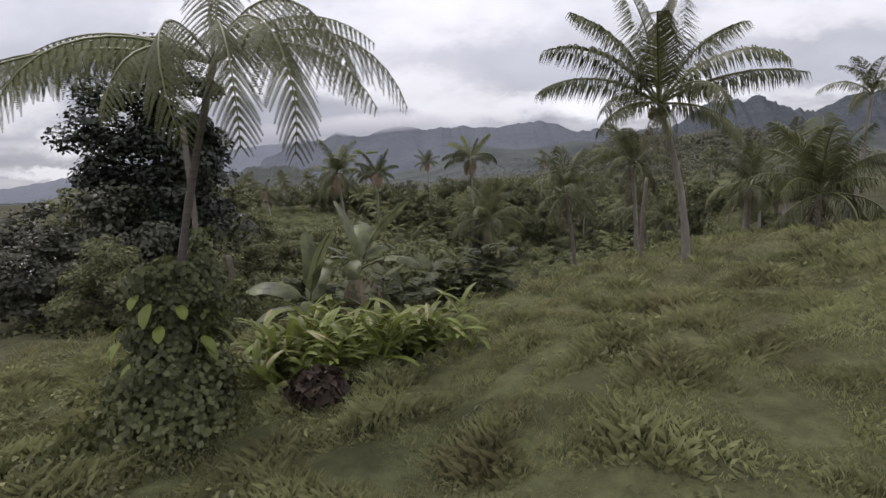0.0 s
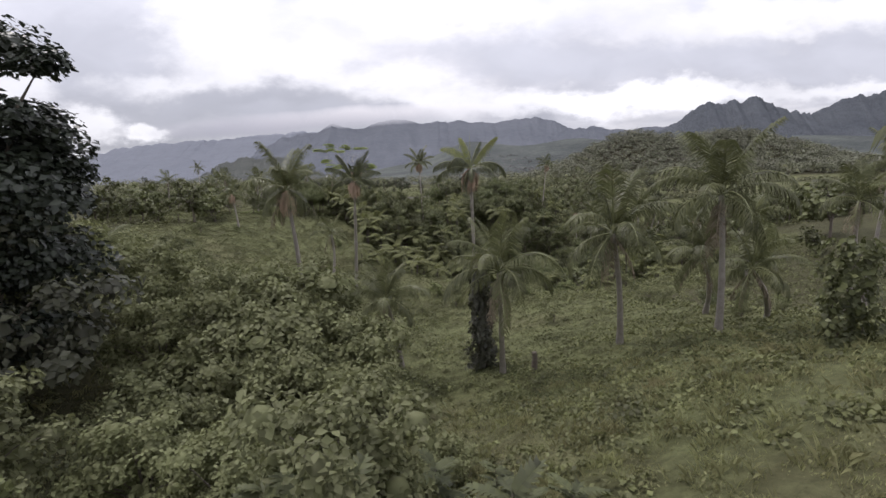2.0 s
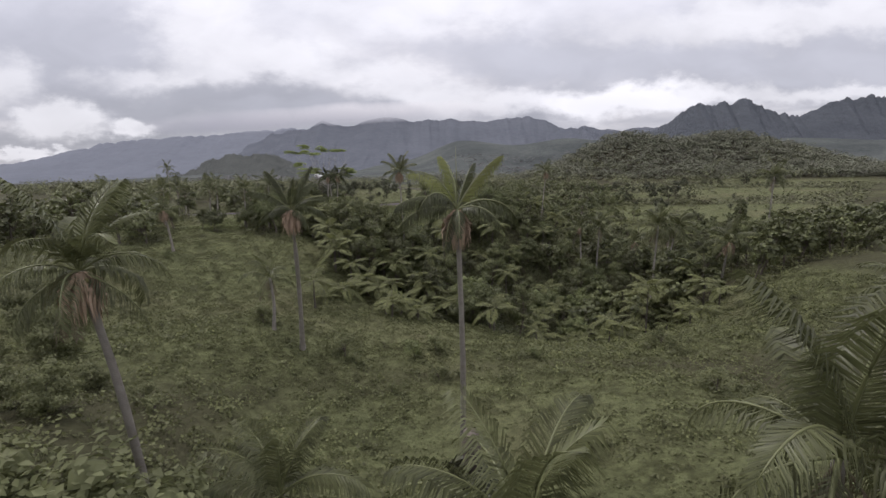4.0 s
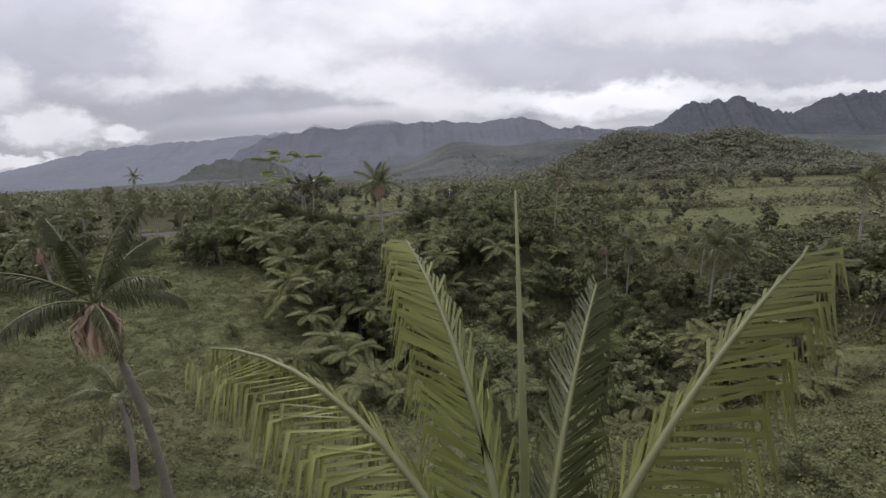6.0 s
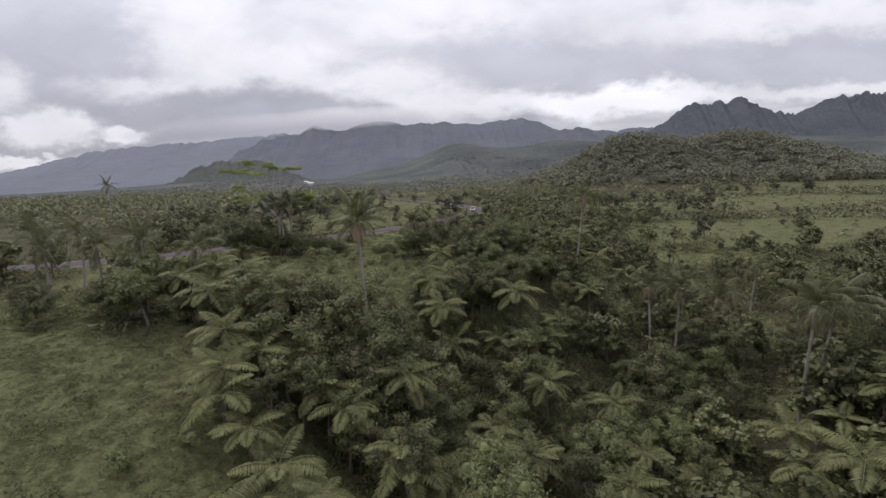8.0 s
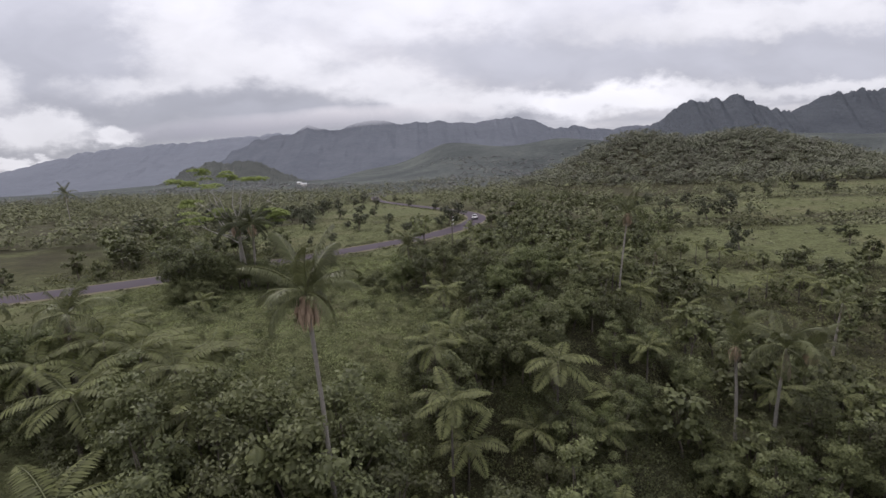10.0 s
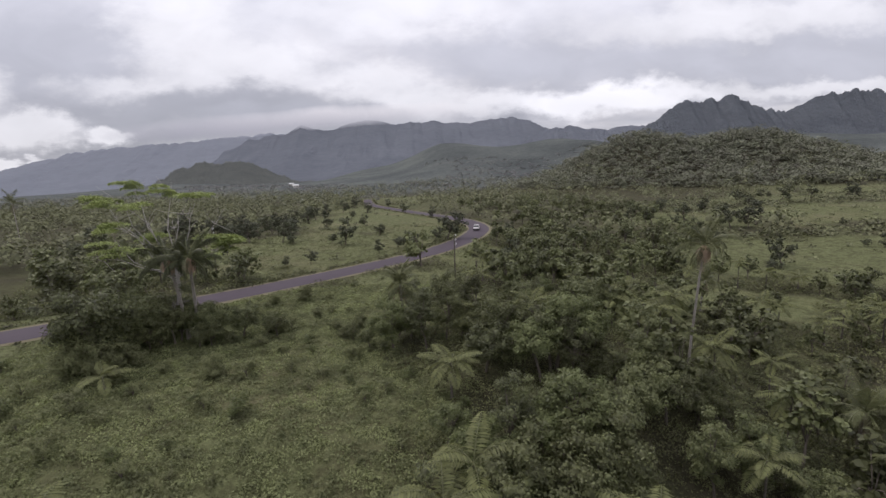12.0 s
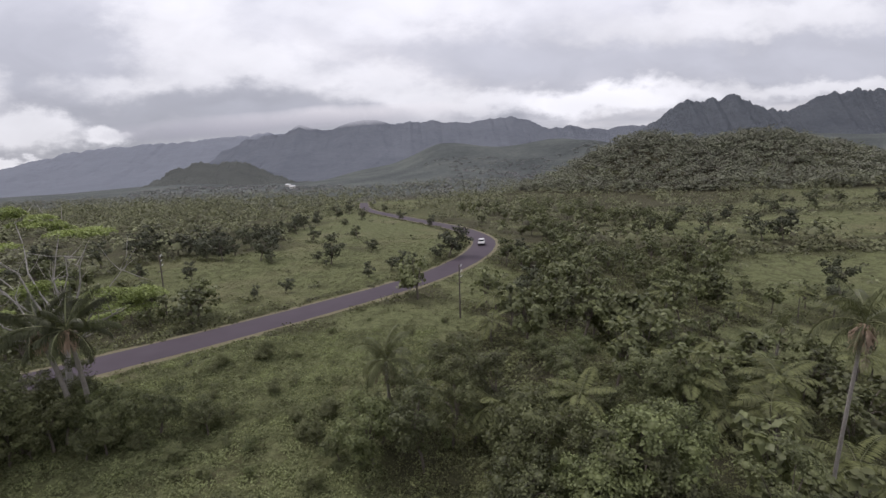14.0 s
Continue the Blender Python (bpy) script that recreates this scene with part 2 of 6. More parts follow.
# western slope: the palest blue, distance haze put into its base colour
HAZE_BLUE = mountain_material("haze_tinted_slopes", (0.168, 0.181, 0.213), (0.228, 0.243, 0.276), 0.006)
PALM_LEAF = leaf_material("palm_leaflets", (0.040, 0.048, 0.022), (0.165, 0.178, 0.082), 0.42, 0.25)
PALM_DEEP = leaf_material("deep_green_palm_leaflets", (0.030, 0.036, 0.015), (0.088, 0.10, 0.040), 0.42, 0.22)
PALM_DRY = leaf_material("dry_palm_leaflets", (0.10, 0.085, 0.06), (0.26, 0.22, 0.16), 0.8, 0.15)
PALM_RIB = plain_material("palm_rib", (0.15, 0.16, 0.07), 0.5)
PALM_BARK = bark_material("palm_bark", (0.20, 0.175, 0.15), (0.52, 0.485, 0.45), 5.0, 5.0)
HUSK = plain_material("fibrous_husk", (0.40, 0.29, 0.21), 0.95, 0, 0.3, 14.0)
NUT = plain_material("green_coconut", (0.16, 0.14, 0.05), 0.5, 0, 0.4, 5.0)
FERN_LEAF = leaf_material("tree_fern_pinnae", (0.068, 0.080, 0.034), (0.190, 0.206, 0.084), 0.65, 0.3)
FERN_DEEP = leaf_material("deep_green_fern_pinnae", (0.044, 0.053, 0.026), (0.145, 0.158, 0.068), 0.65, 0.22)
FERN_BARK = bark_material("tree_fern_trunk_bark", (0.05, 0.04, 0.035), (0.26, 0.23, 0.21), 3.0, 9.0)
DARK_LEAF = leaf_material("dark_glossy_leaves", (0.012, 0.018, 0.013), (0.045, 0.055, 0.038), 0.4, 0.1)
DULL_LEAF = leaf_material("dull_leathery_leaves", (0.034, 0.038, 0.026), (0.10, 0.105, 0.07), 0.45, 0.12)
TREE_LEAF = leaf_material("broad_leaves", (0.030, 0.037, 0.016), (0.176, 0.195, 0.084), 0.5, 0.2)
OLIVE_LEAF = leaf_material("olive_leaves", (0.032, 0.037, 0.016), (0.132, 0.144, 0.060), 0.55, 0.2)
LUSH_LEAF = leaf_material("lush_leaves", (0.036, 0.046, 0.018), (0.178, 0.205, 0.082), 0.5, 0.22)
LIGHT_LEAF = leaf_material("light_feathery_leaves", (0.13, 0.17, 0.05), (0.29, 0.35, 0.12), 0.6, 0.3)
BANANA_LEAF = leaf_material("banana_blades", (0.072, 0.090, 0.043), (0.195, 0.220, 0.112), 0.45, 0.3, spread=1.6, patch_size=0.35)
GINGER_LEAF = leaf_material("ginger_blades", (0.085, 0.115, 0.028), (0.25, 0.30, 0.075), 0.45, 0.3, (0.42, 0.36, 0.2))
LOBED_LEAF = leaf_material("breadfruit_leaves", (0.025, 0.032, 0.015), (0.112, 0.126, 0.056), 0.6, 0.2)


def long_grass_material():
    """Blades green in the hollows, pale on the tussocks and brown in dry patches."""
    m, k = material("long_grass_blades")
    island = k.add("ShaderNodeNewGeometry").outputs["Random Per Island"]
    co = k.add("ShaderNodeTexCoord").outputs["Object"]
    tuft, dry = k.noise(co, 1.1, 3.0, 0.6), k.noise(co, 0.42, 3.0, 0.6)
    f = k.math("ADD", k.math("MULTIPLY", island, 0.35), k.math("MULTIPLY_ADD", tuft, 2.4, -0.95), clamp=True)
    col = k.mix(f, (0.148, 0.144, 0.068), (0.398, 0.415, 0.204))
    old = k.math("ADD", k.math("MULTIPLY", island, 0.45), k.math("MULTIPLY_ADD", dry, 3.2, -1.82), clamp=True)
    col = k.mix(k.math("MULTIPLY", old, 0.54), col, (0.32, 0.255, 0.158))
    b = k.add("ShaderNodeBsdfPrincipled")
    k.link(col, b.inputs["Base Color"])
    b.inputs["Roughness"].default_value, b.inputs["Specular IOR Level"].default_value = 0.8, 0.25
    t = k.add("ShaderNodeBsdfTranslucent")
    k.link(col, t.inputs[0])
    mx = k.add("ShaderNodeMixShader")
    mx.inputs[0].default_value = 0.3
    k.link(b.outputs[0], mx.inputs[1]), k.link(t.outputs[0], mx.inputs[2])
    k.link(mx.outputs[0], k.add("ShaderNodeOutputMaterial").inputs[0])
    return m


NEAR_GRASS = long_grass_material()
HOLLOW_LEAF = leaf_material("hollow_bush_leaves", (0.092, 0.110, 0.052), (0.236, 0.256, 0.122), 0.7, 0.25, spread=0.75)
WEED_LEAF = leaf_material("green_weed_leaves", (0.066, 0.080, 0.034), (0.190, 0.205, 0.088), 0.65, 0.25, patch_size=1.8)
CARPET_LEAF = leaf_material("creeper_carpet_leaves", (0.050, 0.060, 0.026), (0.196, 0.210, 0.090), 0.6, 0.25, patch_size=2.2)
MEADOW_LEAF = leaf_material("meadow_weed_leaves", (0.096, 0.118, 0.052), (0.250, 0.280, 0.128), 0.7, 0.28, patch_size=2.6)
SCRUB_LEAF = leaf_material("scrub_leaves", (0.034, 0.038, 0.017), (0.165, 0.172, 0.076), 0.6, 0.2, patch_size=3.0)
GRASS_BLADE = leaf_material("grass_blades", (0.070, 0.079, 0.036), (0.152, 0.162, 0.077), 0.75, 0.25)
BARK = bark_material("tree_bark", (0.055, 0.045, 0.036), (0.22, 0.19, 0.16))
STEM_BARK = bark_material("grey_stem_bark", (0.10, 0.085, 0.07), (0.30, 0.27, 0.24), 2.0)
PALE_BARK = bark_material("bleached_bark", (0.20, 0.185, 0.17), (0.50, 0.47, 0.44))
POLE_WOOD = bark_material("weathered_pole_wood", (0.06, 0.05, 0.045), (0.16, 0.14, 0.12))

# ---- the lie of the land ----
SWELLS = [
    (26, 141, 14, 16, 4.09), (12, 120, 10, 10, 2.54), (-4, 36, 12, 12, -4.9), (30, 6, 14, 18, 4.09), (-16, 46, 12, 12, 1.01),
    (34, 90, 12, 12, -4.14), (0, 112, 14, 10, -4.12), (16, 78, 12, 14, -3.97), (-62, 170, 20, 20, -2.6), (-13, 66, 9, 10, 2.95),
    (8, 8, 18, 20, 1.76), (22, 24, 16, 14, 0.95), (-14, 76, 18, 22, -5.3), (-35, 98, 22, 22, -0.08), (24, 102, 20, 22, -14.29),
    (3, 98, 14, 18, -6.61), (0, 58, 16, 16, -6.54), (30, 60, 16, 20, -5.54), (-11, 46, 8, 9, 2.58), (13, 42, 9, 9, -0.68),
]
WIDE_SWELLS = [
    (212, 505, 42, 60, 6.5), (318, 500, 46, 60, 8.5), (262, 500, 30, 60, -4.0),
    (250, 480, 60, 60, 5.98), (205, 205, 50, 40, -3.52), (60, 195, 24, 30, -2.55), (80, 70, 40, 40, 2.04), (48, 128, 26, 28, -8.69),
    (-8, 140, 30, 22, -0.92), (30, 150, 30, 24, 0.24), (90, 150, 50, 45, -10.14), (-20, 190, 45, 35, -0.9), (30, 230, 50, 40, 0.94),
    (110, 220, 60, 50, -5.89), (60, 60, 30, 30, -2), (300, 520, 110, 90, 30.24), (190, 520, 60, 80, 23.64), (390, 530, 90, 90, 15.99),
    (-40, 40, 30, 30, -2.24), (220, 320, 90, 90, 0.7),
]
LEVEL = 2.0
ROAD_WIDTH = 6.4
ROAD_KNOTS = [(-120, 118), (-78, 135), (-52, 150), (-36.2, 162.1), (-22.2, 173.4), (-9.2, 185.2), (3.8, 198.1), (12.8, 211.0), (19.4, 225.1), (23.2, 241), (22.5, 260), (17, 284), (7, 310), (-9, 352), (-28, 410), (-40, 500)]


def spline(knots, step):
    """A smooth line through the knots, sampled about every step metres."""
    k = np.array(knots, float)
    p = np.vstack([2 * k[0] - k[1], k, 2 * k[-1] - k[-2]])
    out = []
    for i in range(1, len(p) - 2):
        n = max(2, int(np.linalg.norm(p[i + 1] - p[i]) / step))
        t = np.linspace(0, 1, n, endpoint=False)[:, None]
        a, b, c, d = p[i - 1], p[i], p[i + 1], p[i + 2]
        out.append(0.5 * (2 * b + (c - a) * t + (2 * a - 5 * b + 4 * c - d) * t ** 2 + (3 * b - a - 3 * c + d) * t ** 3))
    return np.vstack(out + [k[-1:]])


ROAD_LINE = spline(ROAD_KNOTS, 2.0)


def swell(x, y):
    z = np.full(np.shape(x), LEVEL, float)
    for cx, cy, rx, ry, a in SWELLS + WIDE_SWELLS:
        z = z + a * np.exp(-((x - cx) / rx) ** 2 - ((y - cy) / ry) ** 2)
    # the plain climbs towards the mountains, less so to the west
    far = np.clip((y - 620) / 1000, 0, 1)
    west = np.clip((x / np.maximum(y, 1.0) + 0.28) / 0.34, 0, 1)
    west = np.maximum(west, 0.22 * np.clip((x / np.maximum(y, 1.0) + 0.88) / 0.42, 0, 1))
    return z + (102 * far * far * (3 - 2 * far) + 10 * np.clip((y - 1600) / 500, 0, 3)) * west * (1 + 0.25 * np.sin(x * 0.006 + y * 0.004) + 0.12 * np.sin(x * 0.017))


ROAD_Z = swell(ROAD_LINE[:, 0], ROAD_LINE[:, 1])
ROAD_Z = np.convolve(np.pad(ROAD_Z, 12, mode="edge"), np.ones(25) / 25, "valid")


def road_near(x, y):
    """Distance to the road's middle and the road's height there."""
    x, y = np.asarray(x, float), np.asarray(y, float)
    best, z = np.full(x.shape, 1e9), np.zeros(x.shape)
    for (px, py), pz in zip(ROAD_LINE, ROAD_Z):
        d = (x - px) ** 2 + (y - py) ** 2
        m = d < best
        best[m], z[m] = d[m], pz
    return np.sqrt(best), z


def bumps(x, y):
    """Hummocks of the turf."""
    b = 0.10 * np.sin(x * 1.1 + 1.3 * np.sin(y * 0.7)) * np.sin(y * 0.9 + 1.1 * np.sin(x * 0.6))
    b = b + 0.15 * np.sin(x * 1.9 + 1.5 * np.sin(y * 1.2)) * np.sin(y * 1.7 + 1.4 * np.sin(x * 0.9 + 2.0)) * (y < 45)
    b = b + 0.13 * np.abs(np.sin(x * 1.35 + 1.2 * np.sin(y * 0.8 + 1.0)) * np.sin(y * 1.25 + 1.1 * np.sin(x * 0.7))) ** 0.6 * np.clip((34 - y) / 10, 0, 1)
    return b + 0.22 * np.sin(x * 0.31 + 2 * np.sin(y * 0.17)) * np.sin(y * 0.27 + 1.0)


def land(x, y):
    """Height of the ground."""
    x, y = np.asarray(x, float), np.asarray(y, float)
    shape = x.shape
    x, y = np.atleast_1d(x).ravel(), np.atleast_1d(y).ravel()
    z = swell(x, y) + bumps(x, y)
    near = (y > 105) & (y < 520) & (np.abs(x) < 140)
    if near.any():
        d, rz = road_near(x[near], y[near])
        s = np.clip((d - 4.2) / 6.0, 0, 1)
        s = s * s * (3 - 2 * s)
        z[near] = (rz - 0.12) * (1 - s) + z[near] * s
    return z.reshape(shape)


def land_at(x, y):
    return float(land(np.array([x]), np.array([y]))[0])


# ---- mesh helpers ----


def tri_mesh(name, verts, tris, mats, index=None, smooth=False):
    me = bpy.data.meshes.new(name)
    verts, tris = np.asarray(verts, np.float32), np.asarray(tris, np.int32)
    n, w = tris.shape
    me.vertices.add(len(verts))
    me.vertices.foreach_set("co", verts.ravel())
    me.loops.add(n * w)
    me.loops.foreach_set("vertex_index", tris.ravel())
    me.polygons.add(n)
    me.polygons.foreach_set("loop_start", np.arange(0, n * w, w, dtype=np.int32))
    me.polygons.foreach_set("loop_total", np.full(n, w, np.int32))
    for m in mats if isinstance(mats, (list, tuple)) else [mats]:
        me.materials.append(m)
    if index is not None:
        me.polygons.foreach_set("material_index", np.asarray(index, np.int32))
    if smooth:
        me.polygons.foreach_set("use_smooth", np.ones(n, bool))
    me.update(calc_edges=True)
    return me


def piece(name, mesh, parent=None, label="", m=None):
    """One mesh object, as a part of parent."""
    ob = new(name, mesh)
    if parent is not None:
        ob.parent = parent
    if m is not None:
        ob.matrix_basis = m
    return tagged(ob, label=label)


class Heap:
    """Collects triangles of one mesh."""

    def __init__(self):
        self.v, self.f, self.i, self.n = [], [], [], 0

    def add(self, v, f, mat=0):
        v, f = np.asarray(v, float), np.asarray(f, int)
        self.v.append(v), self.f.append(f + self.n), self.i.append(np.full(len(f), mat))
        self.n += len(v)

    def mesh(self, name, mats, smooth=False):
        return tri_mesh(name, np.vstack(self.v), np.vstack(self.f), mats, np.concatenate(self.i), smooth)


def tube(points, radii, sides=7):
    """Vertices and triangles of a tapered tube with a closed tip."""
    p, r = np.asarray(points, float), np.asarray(radii, float)
    t = np.gradient(p, axis=0)
    t /= np.linalg.norm(t, axis=1)[:, None] + 1e-9
    ref = np.where(np.abs(t[:, 2:3]) > 0.9, [[1.0, 0, 0]], [[0, 0, 1.0]])
    a = np.cross(t, ref)
    a /= np.linalg.norm(a, axis=1)[:, None]
    b = np.cross(t, a)
    ang = np.arange(sides) * 2 * np.pi / sides
    ring = p[:, None] + r[:, None, None] * (a[:, None] * np.cos(ang)[None, :, None] + b[:, None] * np.sin(ang)[None, :, None])
    v = ring.reshape(-1, 3)
    f = []
    for i in range(len(p) - 1):
        for j in range(sides):
            q, w = i * sides + j, i * sides + (j + 1) % sides
            f += [(q, w, w + sides), (q, w + sides, q + sides)]
    e = (len(p) - 1) * sides
    f += [(e, e + j, e + j + 1) for j in range(1, sides - 1)]
    return v, np.array(f)


def unit(v):
    return v / (np.linalg.norm(v, axis=-1, keepdims=True) + 1e-9)


def leaves(rng, centres, size, out=None, up=0.5, aspect=0.45, droop=0.3, hug=1.45):
    """One folded leaf of two triangles at each centre."""
    n = len(centres)
    nor = rng.normal(size=(n, 3))
    nor[:, 2] = np.abs(nor[:, 2]) + up
    if out is not None:
        nor = nor + out * hug
    nor = unit(nor)
    ax = unit(np.cross(nor, rng.normal(size=(n, 3))))
    ax[:, 2] -= droop * rng.random(n)
    ax = unit(ax)
    sd = unit(np.cross(nor, ax))
    s = (np.asarray(size) * rng.uniform(0.6, 1.3, n))[:, None]
    w = s * aspect
    base, tip = centres - ax * s * 0.5, centres + ax * s * 0.5 - np.array([0, 0, 1.0]) * s * 0.12
    mid = centres - ax * s * 0.05 + nor * s * 0.10
    v = np.stack([base, mid + sd * w, tip, mid - sd * w], 1).reshape(-1, 3)
    o = (np.arange(n) * 4)[:, None]
    f = np.stack([o + [0, 1, 2], o + [0, 2, 3]], 1).reshape(-1, 3)
    return v, f


def cores(rng, centres, radii, squash=0.8):
    """Shaded leaf masses inside the clumps: an uneven lump at each centre."""
    n = len(centres)
    a = np.arange(6) * np.pi / 3
    ring = [np.column_stack([np.cos(a + q) * w, np.sin(a + q) * w, np.full(6, h)]) for q, w, h in ((0.5, 1.0, -0.25), (0.0, 0.72, 0.55))]
    pat = np.vstack(ring + [np.array([[0, 0, 1.0]])])
    v = pat[None] * rng.uniform(0.8, 1.15, (n, 13, 1)) * np.array([1, 1, squash]) * np.asarray(radii)[:, None, None] + np.asarray(centres)[:, None]
    f = []
    for r in (0,):
        for j in range(6):
            p, q = r + j, r + (j + 1) % 6
            f += [(p, q, q + 6), (p, q + 6, p + 6)]
    f += [(6 + j, 6 + (j + 1) % 6, 12) for j in range(6)]
    return v.reshape(-1, 3), (np.array(f)[None] + (np.arange(n) * 13)[:, None, None]).reshape(-1, 3)


def ball(rng, n, shell=0.5):
    """Points in a unit ball, most of them near its skin."""
    d = unit(rng.normal(size=(n, 3)))
    return d * (1 - (1 - rng.random(n) ** 0.6) * (1 - shell))[:, None]


# ---- regions of the plan ----
OPEN = [  # open grass: centre, half axes
    (14, 16, 24, 20), (-9, 120, 12, 11), (10, 42, 12, 16), (8, 56, 16, 9), (-22, 82, 22, 24), (-8, 74, 14, 8), (6, 76, 22, 9), (30, 79, 18, 11), (-15, 142, 14, 17), (-8, 131, 12, 9),
    (-35, 128, 16, 14), (-14, 160, 22, 12), (-45, 152, 26, 16), (2, 176, 10, 9), (-45, 108, 16, 10),
    (-26, 212, 38, 27), (10, 250, 16, 30), (-14, 300, 26, 62), (16, 196, 8, 14), (100, 268, 22, 16), (160, 262, 54, 20), (185, 312, 44, 14), (255, 352, 40, 12), (112, 206, 44, 23), (64, 176, 16, 8),
]


def openness(x, y):
    o = np.zeros(np.shape(x))
    wave = 0.17 * np.sin(x * 0.23 + 1.7 * np.sin(y * 0.11)) * np.sin(y * 0.19 + 1.3 * np.sin(x * 0.09 + 2.0)) + 0.08 * np.sin(x * 0.61 + y * 0.37)
    for cx, cy, rx, ry in OPEN:
        o = np.maximum(o, 1.25 - np.sqrt(((x - cx) / rx) ** 2 + ((y - cy) / ry) ** 2))
    return o + wave * (np.asarray(y) > 92)


def woody(x, y):
    """Where the far plain is wooded: patches, denser to the east."""
    s = np.sin(x * 0.021 + 1.5 * np.sin(y * 0.011)) + np.sin(y * 0.017 + 1.2 * np.sin(x * 0.013 + 1.0))
    return s + 0.9 * np.tanh((x - 40) / 90)



# ---- ground, road, mountains ----


def graded(lo, hi, step, far_lo, far_hi, grow=1.12):
    a = list(np.arange(lo, hi + step / 2, step))
    s, x = step, hi
    while x < far_hi:
        s *= grow
        x += s
        a.append(min(x, far_hi))
    s, x = step, lo
    while x > far_lo:
        s *= grow
        x -= s
        a.insert(0, max(x, far_lo))
    return np.array(a)


def build_ground():
    xs, ys = graded(-45, 70, 1.0, -4800, 4800), graded(-6, 235, 1.0, -1500, 4900)
    gx, gy = np.meshgrid(xs, ys)
    z = land(gx, gy)
    nx, ny = len(xs), len(ys)
    i, j = np.meshgrid(np.arange(nx - 1), np.arange(ny - 1))
    a = (j * nx + i).ravel()
    q = np.stack([a, a + 1, a + 1 + nx, a + nx], 1)
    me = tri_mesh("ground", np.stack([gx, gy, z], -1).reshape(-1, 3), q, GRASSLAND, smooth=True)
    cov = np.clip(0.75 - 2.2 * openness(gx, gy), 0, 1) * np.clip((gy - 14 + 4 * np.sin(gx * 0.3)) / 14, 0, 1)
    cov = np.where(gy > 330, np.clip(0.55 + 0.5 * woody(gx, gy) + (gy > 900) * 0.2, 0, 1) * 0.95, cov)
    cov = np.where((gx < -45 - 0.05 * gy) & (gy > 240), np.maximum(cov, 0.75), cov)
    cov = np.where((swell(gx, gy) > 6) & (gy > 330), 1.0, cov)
    # past 560 m cover climbs above 1, blending in the painted haze tint
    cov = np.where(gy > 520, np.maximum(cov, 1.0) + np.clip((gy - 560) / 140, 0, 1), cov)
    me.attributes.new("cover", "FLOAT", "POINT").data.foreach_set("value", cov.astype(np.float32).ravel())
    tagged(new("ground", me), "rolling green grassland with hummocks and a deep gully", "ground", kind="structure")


def ribbon(name, half, lift, edge, mat, rng):
    d = np.gradient(ROAD_LINE, axis=0)
    d /= np.linalg.norm(d, axis=1)[:, None]
    nrm = np.stack([d[:, 1], -d[:, 0]], 1)
    n = len(ROAD_LINE)
    rows = []
    for side, drop in ((-1.0, -0.06), (-0.5, 0.0), (0.0, 0.03), (0.5, 0.0), (1.0, -0.06)):
        h = half * side + (edge * rng.normal(size=n) * (abs(side) == 1))
        p = ROAD_LINE + nrm * h[:, None] if np.ndim(h) else ROAD_LINE + nrm * h
        rows.append(np.column_stack([p, ROAD_Z + lift + drop]))
    v = np.stack(rows, 1).reshape(-1, 3)
    f = []
    for i in range(n - 1):
        for j in range(4):
            a = i * 5 + j
            f.append((a, a + 1, a + 6, a + 5))
    return tri_mesh(name, v, f, mat, smooth=True)


def skyline(az, knots):
    k = np.array(knots)
    return np.interp(az, k[:, 0], k[:, 1])


def ridge_noise(rng, u, octaves, rough):
    s = np.zeros_like(u)
    for o in range(octaves):
        f = 2.0 ** o
        ph = (rng * (o + 1.7) * 2.3, rng * (o + 0.9) * 1.1)
        s += rough ** o * np.abs(np.sin(u * f + ph[0] + 1.7 * np.sin(u * f * 0.43 + ph[1])))
    return s


def mountain_range(name, knots, dist, depth, mat, label, seed, rugged, foot, trees=3.0, folds=0.45):
    """A range of slopes in front of and behind a crest, given by bearing (slope x/y) and height over distance."""
    k = np.array(knots)
    nx, ny = 460, 34
    us, rows = np.linspace(k[0, 0], k[-1, 0], nx), np.linspace(0, 1, ny)
    crest = skyline(us, knots) * dist + 20.5
    crest = crest + (ridge_noise(seed, us * 38, 4, 0.55) - 1.1) * rugged
    v = np.zeros((ny + 1, nx, 3))
    for j, r in enumerate(rows):
        y = dist - depth * (1 - r)
        x = us * (dist * 0.35 + 0.65 * y) + 3.5
        spur = np.array([abs(noise.fractal(Vector((a / 260 + seed, y / 900, 0.0)), 1.0, 2.1, 5)) for a in x])
        rough = np.array([noise.fractal(Vector((a / 60, y / 60, seed)), 0.9, 2.0, 3) for a in x])
        full = np.clip(r ** 1.5 * (1 - (1 - r) * folds * spur), 0, 1)
        z = foot + (crest - foot) * full + rough * rugged * 0.5 * (1 - r) * r * 3
        if j == ny - 1:
            z = z + np.array([abs(noise.noise(Vector((a / 14, seed, 1.0)))) for a in x]) * trees
        v[j] = np.column_stack([x, np.full_like(us, y + 115), z])
    v[ny] = np.column_stack([us * (dist * 1.1), np.full_like(us, dist + depth * 0.8 + 115), np.full_like(us, foot)])
    i, j = np.meshgrid(np.arange(nx - 1), np.arange(ny))
    a = (j * nx + i).ravel()
    me = tri_mesh(name, v.reshape(-1, 3), np.stack([a, a + 1, a + 1 + nx, a + nx], 1), mat, smooth=True)
    return tagged(new(name, me), label, "mountain", kind="structure")


